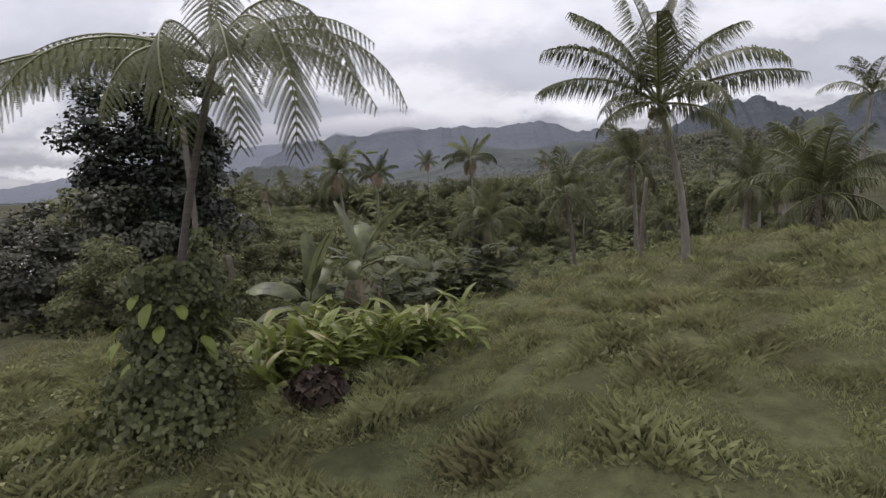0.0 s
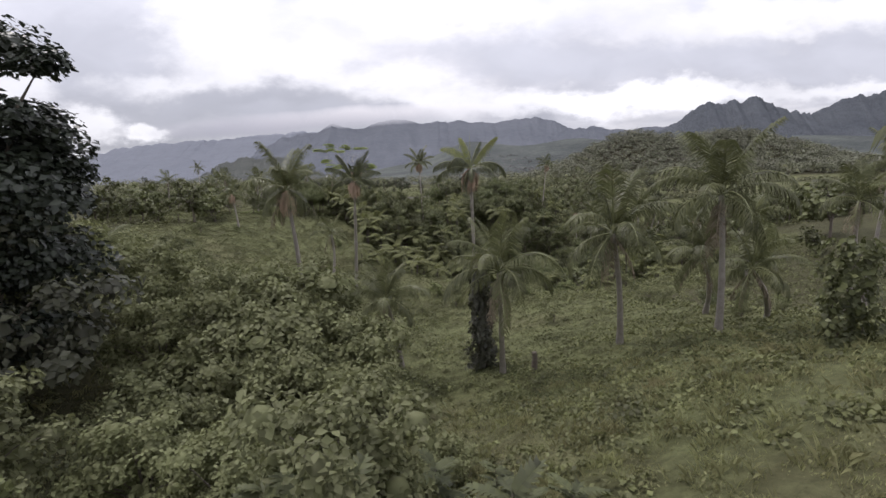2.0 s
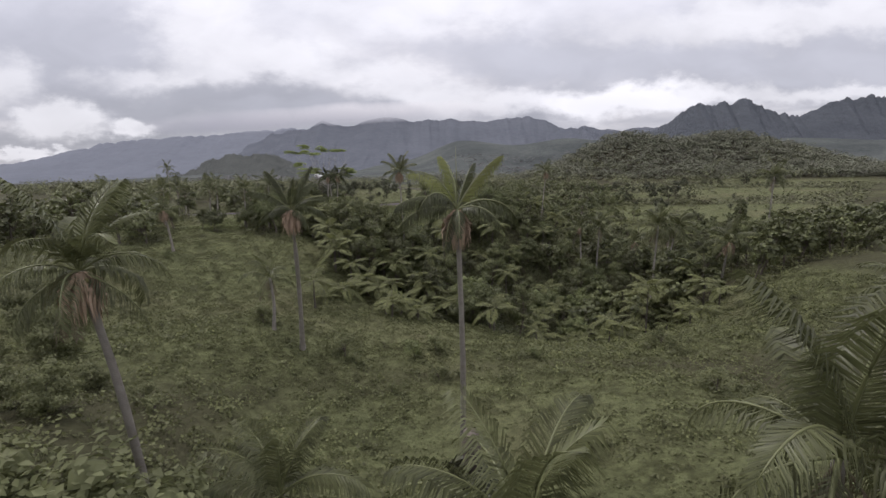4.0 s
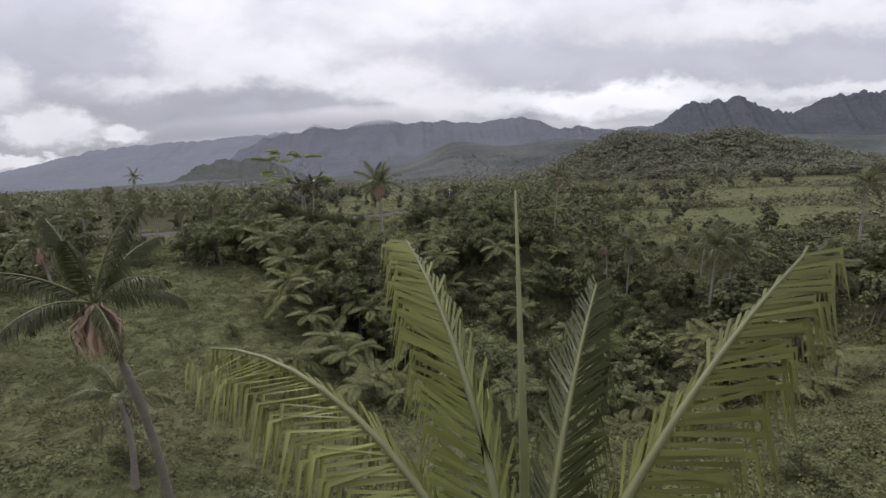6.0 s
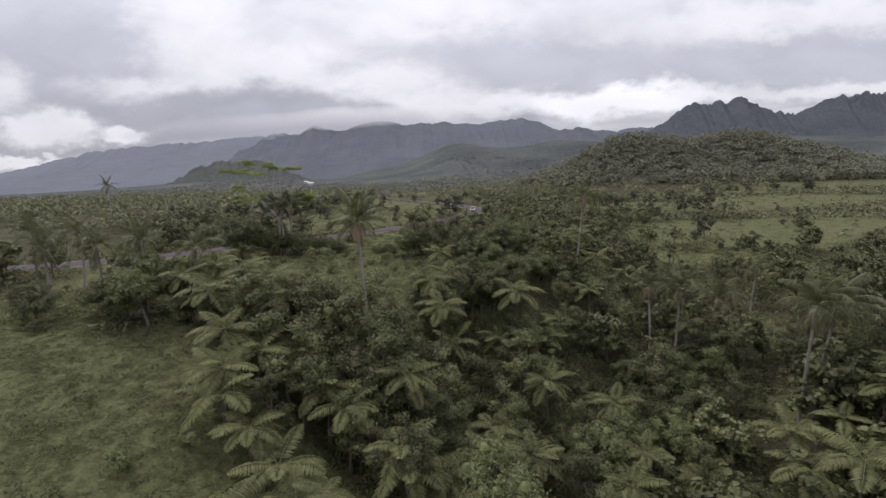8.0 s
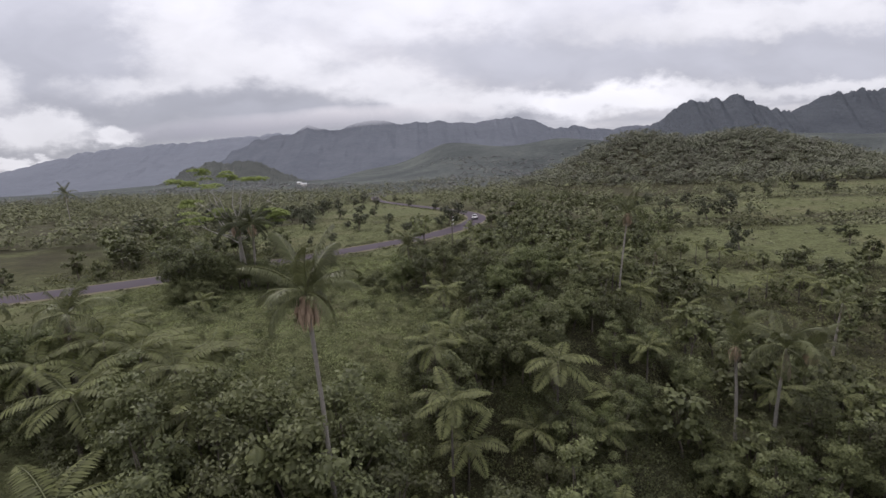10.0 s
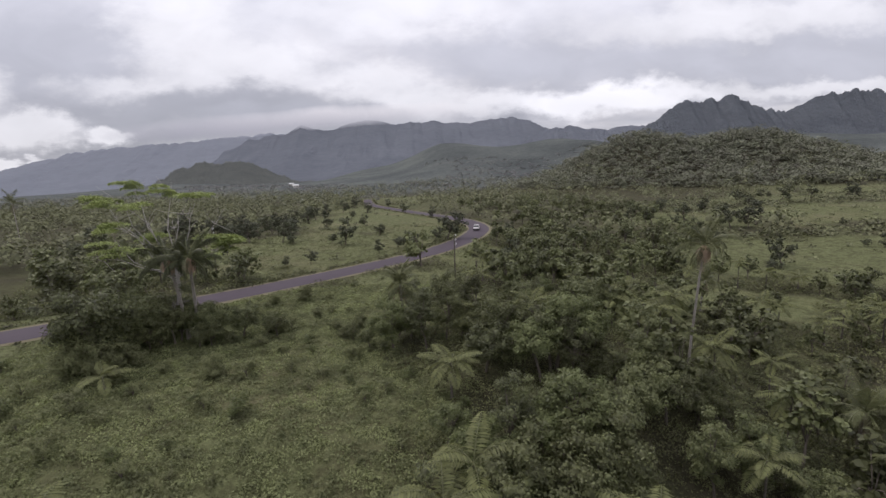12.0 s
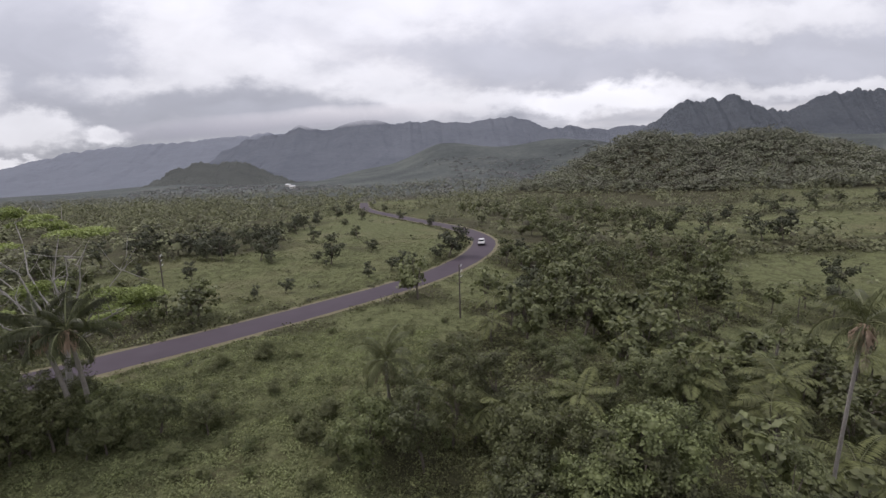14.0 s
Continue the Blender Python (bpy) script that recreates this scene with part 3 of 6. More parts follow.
build_ground()
road_rng = np.random.default_rng(3)
tagged(new("road", ribbon("road", ROAD_WIDTH / 2, 0.05, 0.05, ASPHALT, road_rng)), "winding two-lane road of worn purplish asphalt", "road", kind="structure")
tagged(new("road_verge", ribbon("road_verge", ROAD_WIDTH / 2 + 1.0, -0.01, 0.25, VERGE, road_rng)), "bare brownish soil verge along the road", "road verge", kind="structure")
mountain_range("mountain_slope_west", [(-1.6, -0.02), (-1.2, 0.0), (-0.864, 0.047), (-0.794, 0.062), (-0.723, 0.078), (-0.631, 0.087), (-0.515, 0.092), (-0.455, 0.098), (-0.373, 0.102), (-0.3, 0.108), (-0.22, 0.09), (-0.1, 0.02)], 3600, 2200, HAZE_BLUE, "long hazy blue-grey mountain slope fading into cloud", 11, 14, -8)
mountain_range("mountain_ridge_north", [(-0.5, 0.03), (-0.35, 0.095), (-0.277, 0.105), (-0.24, 0.121), (-0.205, 0.113), (-0.175, 0.112), (-0.132, 0.126), (-0.095, 0.127), (-0.035, 0.12), (0.039, 0.123), (0.114, 0.118), (0.177, 0.123), (0.221, 0.127), (0.259, 0.12), (0.303, 0.102), (0.342, 0.083), (0.42, 0.03)], 3000, 1700, HAZED_FAR_SLOPES, "hazy forested mountain ridge with its crest in cloud", 12, 12, -5, 6.0)
mountain_range("mountain_ridge_middle", [(0.18, 0.0), (0.265, 0.087), (0.31, 0.1), (0.355, 0.106), (0.393, 0.097), (0.439, 0.097), (0.484, 0.101), (0.537, 0.101), (0.603, 0.094), (0.75, 0.05)], 2400, 1000, HAZED_FAR_SLOPES, "low hazy wooded ridge below the cliffs", 13, 8, -5)
mountain_range("mountain_cliffs_east", [(0.40, 0.0), (0.511, 0.084), (0.556, 0.112), (0.581, 0.136), (0.607, 0.148), (0.653, 0.15), (0.706, 0.156), (0.739, 0.16), (0.767, 0.146), (0.795, 0.131), (0.836, 0.129), (0.863, 0.126), (0.903, 0.14), (0.922, 0.151), (0.956, 0.152), (0.976, 0.161), (1.03, 0.166), (1.097, 0.164), (1.3, 0.18), (1.7, 0.1)], 1750, 800, HAZED_CLIFFS, "steep dark wooded cliffs with a jagged crest", 14, 15, -5, 9.0, 0.75)
mountain_range("wooded_hillock", [(-0.61, -0.006), (-0.572, 0.004), (-0.538, 0.022), (-0.50, 0.041), (-0.465, 0.0475), (-0.41, 0.048), (-0.365, 0.045), (-0.335, 0.034), (-0.30, 0.016), (-0.25, 0.004), (-0.20, -0.006)], 1500, 300, HAZED_HILLOCK, "flat-topped wooded hillock on the plain", 15, 8, 14, 10.0)

# ---- plants ----


def frond_mesh(name, seed, length, rise, bend, pairs, leaf, hang, mats, ragged=0.1, twist=0.0):
    """A palm frond along +x: a curved rib with leaflets on both sides. rise: start angle in degrees, bend: degrees it droops."""
    rng = np.random.default_rng(seed)
    s = np.linspace(0, 1, 13)
    ang = np.radians(rise - bend * s ** 1.4)
    step = length / 12
    x = np.concatenate([[0], np.cumsum(np.cos(ang[:-1]) * step)])
    z = np.concatenate([[0], np.cumsum(np.sin(ang[:-1]) * step)])
    y = twist * (x / max(length, 0.1)) ** 2 * length * 0.3
    rib = np.column_stack([x, y, z])
    h = Heap()
    v, f = tube(rib, 0.045 * (1 - 0.9 * s) * length / 3.2 + 0.004, 4)
    h.add(v, f, 1)
    st = np.linspace(0.13, 0.995, pairs)
    for side in (-1, 1):
        q = np.clip(st + rng.normal(0, 0.004, pairs), 0.1, 1)
        keep = rng.random(pairs) > ragged
        q = q[keep]
        p = np.stack([np.interp(q, s, rib[:, i]) for i in range(3)], 1)
        a = np.radians(rise - bend * q ** 1.4)
        t = np.stack([np.cos(a), 0 * a, np.sin(a)], 1)
        u = np.stack([-np.sin(a), 0 * a, np.cos(a)], 1)
        sd = np.zeros_like(t)
        sd[:, 1] = side
        ln = (leaf * (0.45 + 0.75 * np.sin(np.pi * np.clip(q * 0.86 + 0.10, 0, 1)) ** 0.8) * rng.uniform(0.85, 1.1, len(q)))[:, None]
        fw = (0.35 + 0.75 * q)[:, None]
        d1 = unit(sd * (0.9 - 0.9 * max(0.0, hang - 0.65)) + t * fw * (1 - 0.6 * max(0.0, hang - 0.65)) + u * (0.30 - 0.5 * hang) + rng.normal(0, 0.06, t.shape))
        d2 = unit(d1 * (1 - 0.55 * hang) + np.array([0, 0, -1.0]) * hang * 1.3 + rng.normal(0, 0.07, t.shape))
        w = unit(t + 0.35 * u * rng.choice([-1, 1])) * (0.036 if pairs < 50 else 0.021 if pairs < 90 else 0.019) * (length / 3.2)
        m = p + d1 * ln * 0.5
        e = m + d2 * ln * 0.5
        vv = np.stack([p + w * 0.6, p - w * 0.6, m + w, m - w, e], 1).reshape(-1, 3)
        o = (np.arange(len(q)) * 5)[:, None]
        h.add(vv, np.stack([o + [0, 1, 3], o + [0, 3, 2], o + [2, 3, 4]], 1).reshape(-1, 3), 0)
    return h.mesh(name, mats)


def fern_frond_mesh(name, seed, length, rise, bend, pairs, pinna, fine, leaf=FERN_LEAF):
    """A tree fern frond along +x; fine: each pinna is cut into pinnules."""
    rng = np.random.default_rng(seed)
    s = np.linspace(0, 1, 13)
    ang = np.radians(rise - bend * s ** 1.3)
    step = length / 12
    rib = np.column_stack([np.concatenate([[0], np.cumsum(np.cos(ang[:-1]) * step)]), 0 * s, np.concatenate([[0], np.cumsum(np.sin(ang[:-1]) * step)])])
    h = Heap()
    v, f = tube(rib, 0.022 * (1 - 0.85 * s) + 0.003, 4)
    h.add(v, f, 1)
    q = np.linspace(0.16, 0.99, pairs)
    for side in (-1, 1):
        p = np.stack([np.interp(q, s, rib[:, i]) for i in range(3)], 1)
        a = np.radians(rise - bend * q ** 1.3)
        t = np.stack([np.cos(a), 0 * a, np.sin(a)], 1)
        sd = np.zeros_like(t)
        sd[:, 1] = side
        ln = pinna * np.sin(np.pi * np.clip(q * 0.92 + 0.06, 0.02, 0.98)) ** 0.6 * rng.uniform(0.9, 1.08, pairs)
        d = unit(sd + t * 0.40 + np.array([0, 0, -0.2 - 0.65 * fine]) + rng.normal(0, 0.05, t.shape))
        w = unit(t - d * np.sum(t * d, 1)[:, None])
        if fine:
            n = 28
            for side2 in (-1, 1):
                r = np.linspace(0.0, 0.98, n)[None, :, None]
                drop = np.array([0, 0, -1.0]) * (r ** 2) * (ln[:, None, None] * 0.34)
                b = p[:, None] + d[:, None] * ln[:, None, None] * r + drop
                pl = (0.082 * ln[:, None, None]) * (1 - r ** 1.8) ** 0.7 + 0.012
                g = unit(w[:, None] * side2 + d[:, None] * 0.55 + np.array([0, 0, -0.15]))
                nxt = b + d[:, None] * (ln[:, None, None] / n * 1.02)
                tooth = b + g * pl
                notch = nxt + g * pl * 0.45
                vv = np.stack([b, nxt, notch, tooth], 2).reshape(-1, 3)
                o = (np.arange(len(vv) // 4) * 4)[:, None]
                h.add(vv, np.stack([o + [0, 1, 2], o + [0, 2, 3]], 1).reshape(-1, 3), 0)
        else:
            l, wd = ln[:, None], w * (length / pairs * 0.44)
            m = p + d * l * 0.45
            e = p + d * l - np.array([0, 0, 1.0]) * l * 0.2
            vv = np.stack([p, m + wd, e, m - wd], 1).reshape(-1, 3)
            o = (np.arange(pairs) * 4)[:, None]
            h.add(vv, np.stack([o + [0, 1, 2], o + [0, 2, 3]], 1).reshape(-1, 3), 0)
    return h.mesh(name, [leaf, PALM_RIB])


PALM_SHAPES = [(80, 38), (64, 66), (48, 92), (30, 104), (8, 96), (-22, 58)]
FRONDS = {}
for fine, pairs in ((False, 34), (True, 78)):
    FRONDS[fine] = [[frond_mesh("frond", 20 + 7 * i + j, 3.3 - 0.12 * abs(i - 2), r, b + 12 * j, pairs, 0.88, 0.50 + 0.14 * i + 0.1 * j, [PALM_LEAF, PALM_RIB], 0.12 + 0.03 * i, (-1) ** j * 0.25) for j in range(2)] for i, (r, b) in enumerate(PALM_SHAPES)]
DRY_FRONDS = [frond_mesh("dead_frond", 90 + j, 2.7, -50 - 18 * j, 30, 30, 0.6, 0.95, [PALM_DRY, PALM_DRY], 0.3) for j in range(2)]
FERN_SHAPES = [(48, 62), (30, 68), (14, 62), (-4, 55)]
BIG_FERN_SHAPES = [(70, 62), (46, 88), (30, 92), (16, 84)]
FERN_FRONDS = {fine: [[fern_frond_mesh("frond", 120 + 5 * i + j, 2.6, r, b + 14 * j, 17 if fine else 17, 0.66 if fine else 0.66, fine) for j in range(2)] for i, (r, b) in enumerate(BIG_FERN_SHAPES if fine else FERN_SHAPES)] for fine in (False, True)}


def nut_mesh():
    bm = bmesh.new()
    bmesh.ops.create_icosphere(bm, subdivisions=1, radius=0.13)
    for v in bm.verts:
        v.co.z *= 1.25
        v.co.xy *= 1 - 0.25 * max(0, -v.co.z / 0.16)
    me = bpy.data.meshes.new("coconut")
    bm.to_mesh(me)
    bm.free()
    me.materials.append(NUT)
    return me


def husk_mesh():
    """Hanging fibre and old flower stalks under the crown."""
    rng = np.random.default_rng(5)
    h = Heap()
    for i in range(150):
        a = rng.random() * 6.28
        d = np.array([math.cos(a), math.sin(a), 0])
        n = rng.uniform(0.5, 1.3)
        top = d * 0.12 + [0, 0, rng.uniform(-0.2, 0.1)]
        mid, low = top + d * rng.uniform(0.1, 0.42) - [0, 0, n * 0.45], top + d * rng.uniform(0.05, 0.45) - [0, 0, n]
        w = np.array([-d[1], d[0], 0]) * 0.045
        h.add([top - w, top + w, mid + w, mid - w, low], [(0, 1, 2), (0, 2, 3), (3, 2, 4)])
    return h.mesh("husk_skirt", HUSK)


NUT_MESH, HUSK_MESH = nut_mesh(), husk_mesh()
palm_rng = np.random.default_rng(77)


def trunk_mesh(base, top, r0, r1, sway, mat, flare=1.5, sides=10, name="trunk"):
    """A leaning, slightly bent stem from base to top, relative to base."""
    s = np.linspace(0, 1, 14)
    d = np.array(top) - np.array(base)
    side = np.array([-d[1], d[0], 0.0])
    side = side / (np.linalg.norm(side) + 1e-6) if np.linalg.norm(side) > 0.05 else np.array([1.0, 0, 0])
    p = s[:, None] * d + np.sin(np.pi * s)[:, None] * side * sway
    p[:, :2] -= (np.sin(np.pi * s) * 0.25)[:, None] * d[None, :2] * 0.5
    r = r0 + (r1 - r0) * s ** 0.8
    r = r * (1 + (flare - 1) * np.exp(-s * 14)) * (1 + 0.04 * np.sin(s * 55))
    p[0, 2] -= 0.4
    v, f = tube(p, r, sides)
    wear = np.random.default_rng(int(abs(d[2]) * 1000) % 9973)
    v = v + wear.normal(0, r1 * 0.07, v.shape)
    return tri_mesh(name, v, f, mat, smooth=True)


def coconut_palm(base, hub, count=16, size=1.0, fine=False, husk=True, dry=2, low=6, label="tall coconut palm with a slender grey trunk", thick=0.16, spin=None, first=0):
    x, y = base
    z = land_at(x, y)
    root = new("coconut_palm")
    root.location = (x, y, z)
    tagged(root, label, "palm tree", group="coconut palms")
    top = Vector(hub) - Vector((x, y, z))
    piece("trunk", trunk_mesh((0, 0, 0), top, thick, thick * 0.68, palm_rng.normal(0, 0.12), PALM_BARK), root)
    a0 = palm_rng.random() * 360 if spin is None else spin
    for i in range(count):
        shape = min(5, max(first, int((i / count) ** 0.9 * low)))
        me = FRONDS[fine][shape][palm_rng.integers(2)]
        k = size * palm_rng.uniform(0.88, 1.1)
        m = pose(*top, 0, palm_rng.normal(0, 6), a0 + i * 137.5 + palm_rng.normal(0, 8)) @ Matrix.Diagonal((k, k, k, 1))
        piece("frond", me, root, m=m)
    for i in range(dry):
        k = size * palm_rng.uniform(0.8, 1.0)
        piece("dead_frond", DRY_FRONDS[i % 2], root, "withered brown frond", pose(top.x, top.y, top.z - 0.1, 0, 0, palm_rng.random() * 360) @ Matrix.Diagonal((k, k, k, 1)))
    if husk:
        k = size * 1.25
        piece("husk_skirt", HUSK_MESH, root, "pinkish brown hanging fibre", pose(top.x, top.y, top.z - 0.1) @ Matrix.Diagonal((k, k, k, 1)))
        for i in range(5):
            a = palm_rng.random() * 6.28
            piece("coconut", NUT_MESH, root, m=pose(top.x + 0.27 * math.cos(a) * size, top.y + 0.27 * math.sin(a) * size, top.z - 0.28 + palm_rng.normal(0, 0.08), palm_rng.normal(0, 20), 0, 0))
    return root


def set_palm(base, hub, fronds, label, thick=0.16, spear=0.0, leaf=None, husk=True):
    """A palm whose fronds are given one by one: bearing, start angle, droop, size, young."""
    x, y = base
    z = land_at(x, y)
    root = new("coconut_palm")
    root.location = (x, y, z)
    tagged(root, label, "palm tree", group="coconut palms")
    top = Vector(hub) - Vector((x, y, z))
    piece("trunk", trunk_mesh((0, 0, 0), top, thick, thick * 0.7, 0.1, PALM_BARK), root)
    for i, (turn, rise, bend, k, young) in enumerate(fronds):
        k = k * 0.9
        hang = 0.0 if leaf is None else 0.62 + 0.006 * (80 - rise)
        me = frond_mesh("frond", 500 + i, 3.3 * k, rise, bend, 108, 0.80 * k, 1.25 if young else hang or 1.25, [PALM_YOUNG if young else leaf or PALM_DEEP, PALM_RIB], 0.05, 0.2 * (-1) ** i)
        piece("frond", me, root, "yellow-green young frond" if young else "", pose(*top, 0, 0, turn))
    if spear:
        v, f = tube([(0, 0, 0), (0.0, 0, spear * 0.5), (-0.04, 0.02, spear)], [0.035, 0.026, 0.005], 6)
        piece("spear_leaf", tri_mesh("spear_leaf", v, f, PALM_RIB, smooth=True), root, "unopened upright spear leaf", pose(*top))
    if husk:
        piece("husk_skirt", HUSK_MESH, root, "pinkish brown hanging fibre", pose(top.x, top.y, top.z - 0.1) @ Matrix.Diagonal((1.35, 1.35, 1.35, 1)))
    else:
        for i in range(3):
            piece("dead_frond", DRY_FRONDS[i % 2], root, "withered brown frond", pose(top.x, top.y, top.z - 0.1, 0, 0, 200 + i * 115) @ Matrix.Diagonal((0.5, 0.5, 0.5, 1)))
        for i in range(6):
            a = i * 1.05
            piece("coconut", NUT_MESH, root, m=pose(top.x + 0.2 * math.cos(a), top.y + 0.2 * math.sin(a), top.z - 0.3 + 0.06 * (i % 3), 12, 0, 0))
    return root


def set_fern(x, y, hub, fronds, label):
    """A tree fern whose fronds are given one by one: bearing, start angle, droop, size."""
    z = land_at(x, y)
    root = new("tree_fern")
    root.location = (x, y, z)
    tagged(root, label, "tree fern", group="tree ferns")
    top = Vector(hub) - Vector((x, y, z))
    piece("trunk", trunk_mesh((0, 0, 0), top, 0.065, 0.05, -0.1, FERN_BARK, 1.0, 9), root)
    for i, (turn, rise, bend, k) in enumerate(fronds):
        piece("frond", fern_frond_mesh("frond", 540 + i, 3.45 * k, rise, bend * 1.12, 28, 0.54 * k, True, FERN_DEEP), root, m=pose(*top, palm_rng.normal(0, 6), 0, turn))
    return root


def tree_fern(x, y, height, size=1.0, count=12, fine=False, top=None, label="tree fern with a spreading crown of arching fronds", low=4, spin=None):
    z = land_at(x, y)
    root = new("tree_fern")
    root.location = (x, y, z)
    tagged(root, label, "tree fern", group="tree ferns")
    hub = Vector((0, 0, height)) if top is None else Vector(top) - Vector((x, y, z))
    piece("trunk", trunk_mesh((0, 0, 0), hub, 0.10 * size ** 0.5, 0.07, palm_rng.normal(0, 0.08), FERN_BARK, 1.8, 8), root)
    a0 = palm_rng.random() * 360 if spin is None else spin
    for i in range(count):
        me = FERN_FRONDS[fine][min(3, int(i / count * low))][palm_rng.integers(2)]
        k = size * palm_rng.uniform(0.88, 1.08)
        turn = (a0 + i * 137.5 + palm_rng.normal(0, 7)) % 360
        piece("frond", me, root, m=pose(*hub, 0, palm_rng.normal(0, 5), turn) @ Matrix.Diagonal((k, k, k, 1)))
    return root


def tree_meshes(name, seed, height, spread, clumps, per, leaf, mat, bark, trunk_r=0.12, bare=0.35, flat=0.8, aspect=0.45, shell=0.35, clump=0.34):
    """Trunk with limbs, and a crown of leaf clumps at the limbs' ends."""
    rng = np.random.default_rng(seed)
    h = Heap()
    fork = height * bare
    s = np.linspace(0, 1, 6)
    bend = rng.normal(0, 0.06 * height, 2)
    stem = np.column_stack([bend[0] * s ** 2, bend[1] * s ** 2, -0.4 + (fork + 0.4 + height * 0.2) * s])
    h.add(*tube(stem, trunk_r * (1.4 - 0.7 * s), 7))
    mid = np.array([bend[0], bend[1], (height + fork) / 2])
    c = ball(rng, clumps, 0.35) * np.array([spread, spread, (height - fork) / 2 * flat]) * rng.uniform(0.75, 1.12, (clumps, 1)) + mid
    for e in c[: min(clumps, 12)]:
        a = stem[-1] * rng.uniform(0.55, 1.0)
        q = np.linspace(0, 1, 4)[:, None]
        line = a + (e - a) * q + np.array([0, 0, 1.0]) * np.sin(q * np.pi) * 0.12 * height
        h.add(*tube(line, trunk_r * np.linspace(0.5, 0.12, 4), 5))
    trunk = h.mesh("trunk", bark, True)
    size_c = spread * clump * rng.uniform(0.7, 1.3, clumps)
    pts, outs = [], []
    for cc, rc in zip(c, size_c):
        b = ball(rng, per, shell) * np.array([rc, rc, rc * 0.75])
        pts.append(cc + b), outs.append(unit(b) * 0.7 + unit(cc - mid) * 0.4)
    crown = Heap()
    crown.add(*leaves(rng, np.vstack(pts), leaf, np.vstack(outs), 0.5, aspect))
    crown.add(*cores(rng, c, size_c * 0.40, 0.75))
    return trunk, crown.mesh("crown", mat, True)


def plant_tree(kind, meshes, x, y, k=1.0, label="", group="", spin=None, sink=0.0, tall=1.0, category="tree"):
    root = new(kind)
    root.matrix_basis = pose(x, y, land_at(x, y) - sink, 0, 0, palm_rng.random() * 360 if spin is None else spin) @ Matrix.Diagonal((k, k, k * tall, 1))
    tagged(root, label, category, group=group)
    piece("trunk", meshes[0], root)
    piece("crown", meshes[1], root)
    return root


NEAR_BROAD = [tree_meshes("near_broad", 205 + i, 6.0 + i * 0.5, 2.6, 38, 170, 0.19, [TREE_LEAF, OLIVE_LEAF, LUSH_LEAF][i], BARK, bare=0.15, aspect=0.3, clump=0.28) for i in range(3)]
BROAD = [tree_meshes("broad", 200 + i, 6.0 + i * 0.5, 2.6, 34, 150, 0.2, [TREE_LEAF, OLIVE_LEAF, LUSH_LEAF][i], BARK, bare=0.2, aspect=0.3, clump=0.3) for i in range(3)]
SLIM = [tree_meshes("slim", 210 + i, 7.5, 1.8, 30, 130, 0.18, [OLIVE_LEAF, TREE_LEAF][i], BARK, 0.09, 0.18, 1.0, 0.3) for i in range(2)]
SHRUB = [tree_meshes("shrub", 220 + i, 2.3, 1.4, 14, 70, 0.18, [HOLLOW_LEAF, LUSH_LEAF, HOLLOW_LEAF][i], BARK, 0.05, 0.08, 0.95, 0.32) for i in range(3)]
LEAFY = [tree_meshes("leafy", 230 + i, 4.2, 2.2, 44, 130, 0.18, [HOLLOW_LEAF, HOLLOW_LEAF, DULL_LEAF][i], BARK, 0.07, 0.05, 1.0, 0.34, clump=0.27) for i in range(3)]
FAR_BROAD = [tree_meshes("far_broad", 250 + i, 6.6, 2.8, 19, 26, 0.56, [TREE_LEAF, OLIVE_LEAF, TREE_LEAF][i], BARK, 0.14, 0.12, 0.98) for i in range(3)]
FIELD = [tree_meshes("field", 270 + i, 7.4, 2.5 + 0.3 * i, 20, 34, 0.46, FIELD_LEAF, BARK, 0.14, 0.10, 1.0) for i in range(3)]
FAR_SLIM = [tree_meshes("far_slim", 260 + i, 7.5, 2.0, 17, 24, 0.52, [OLIVE_LEAF, TREE_LEAF][i], BARK, 0.1, 0.15, 1.0) for i in range(2)]


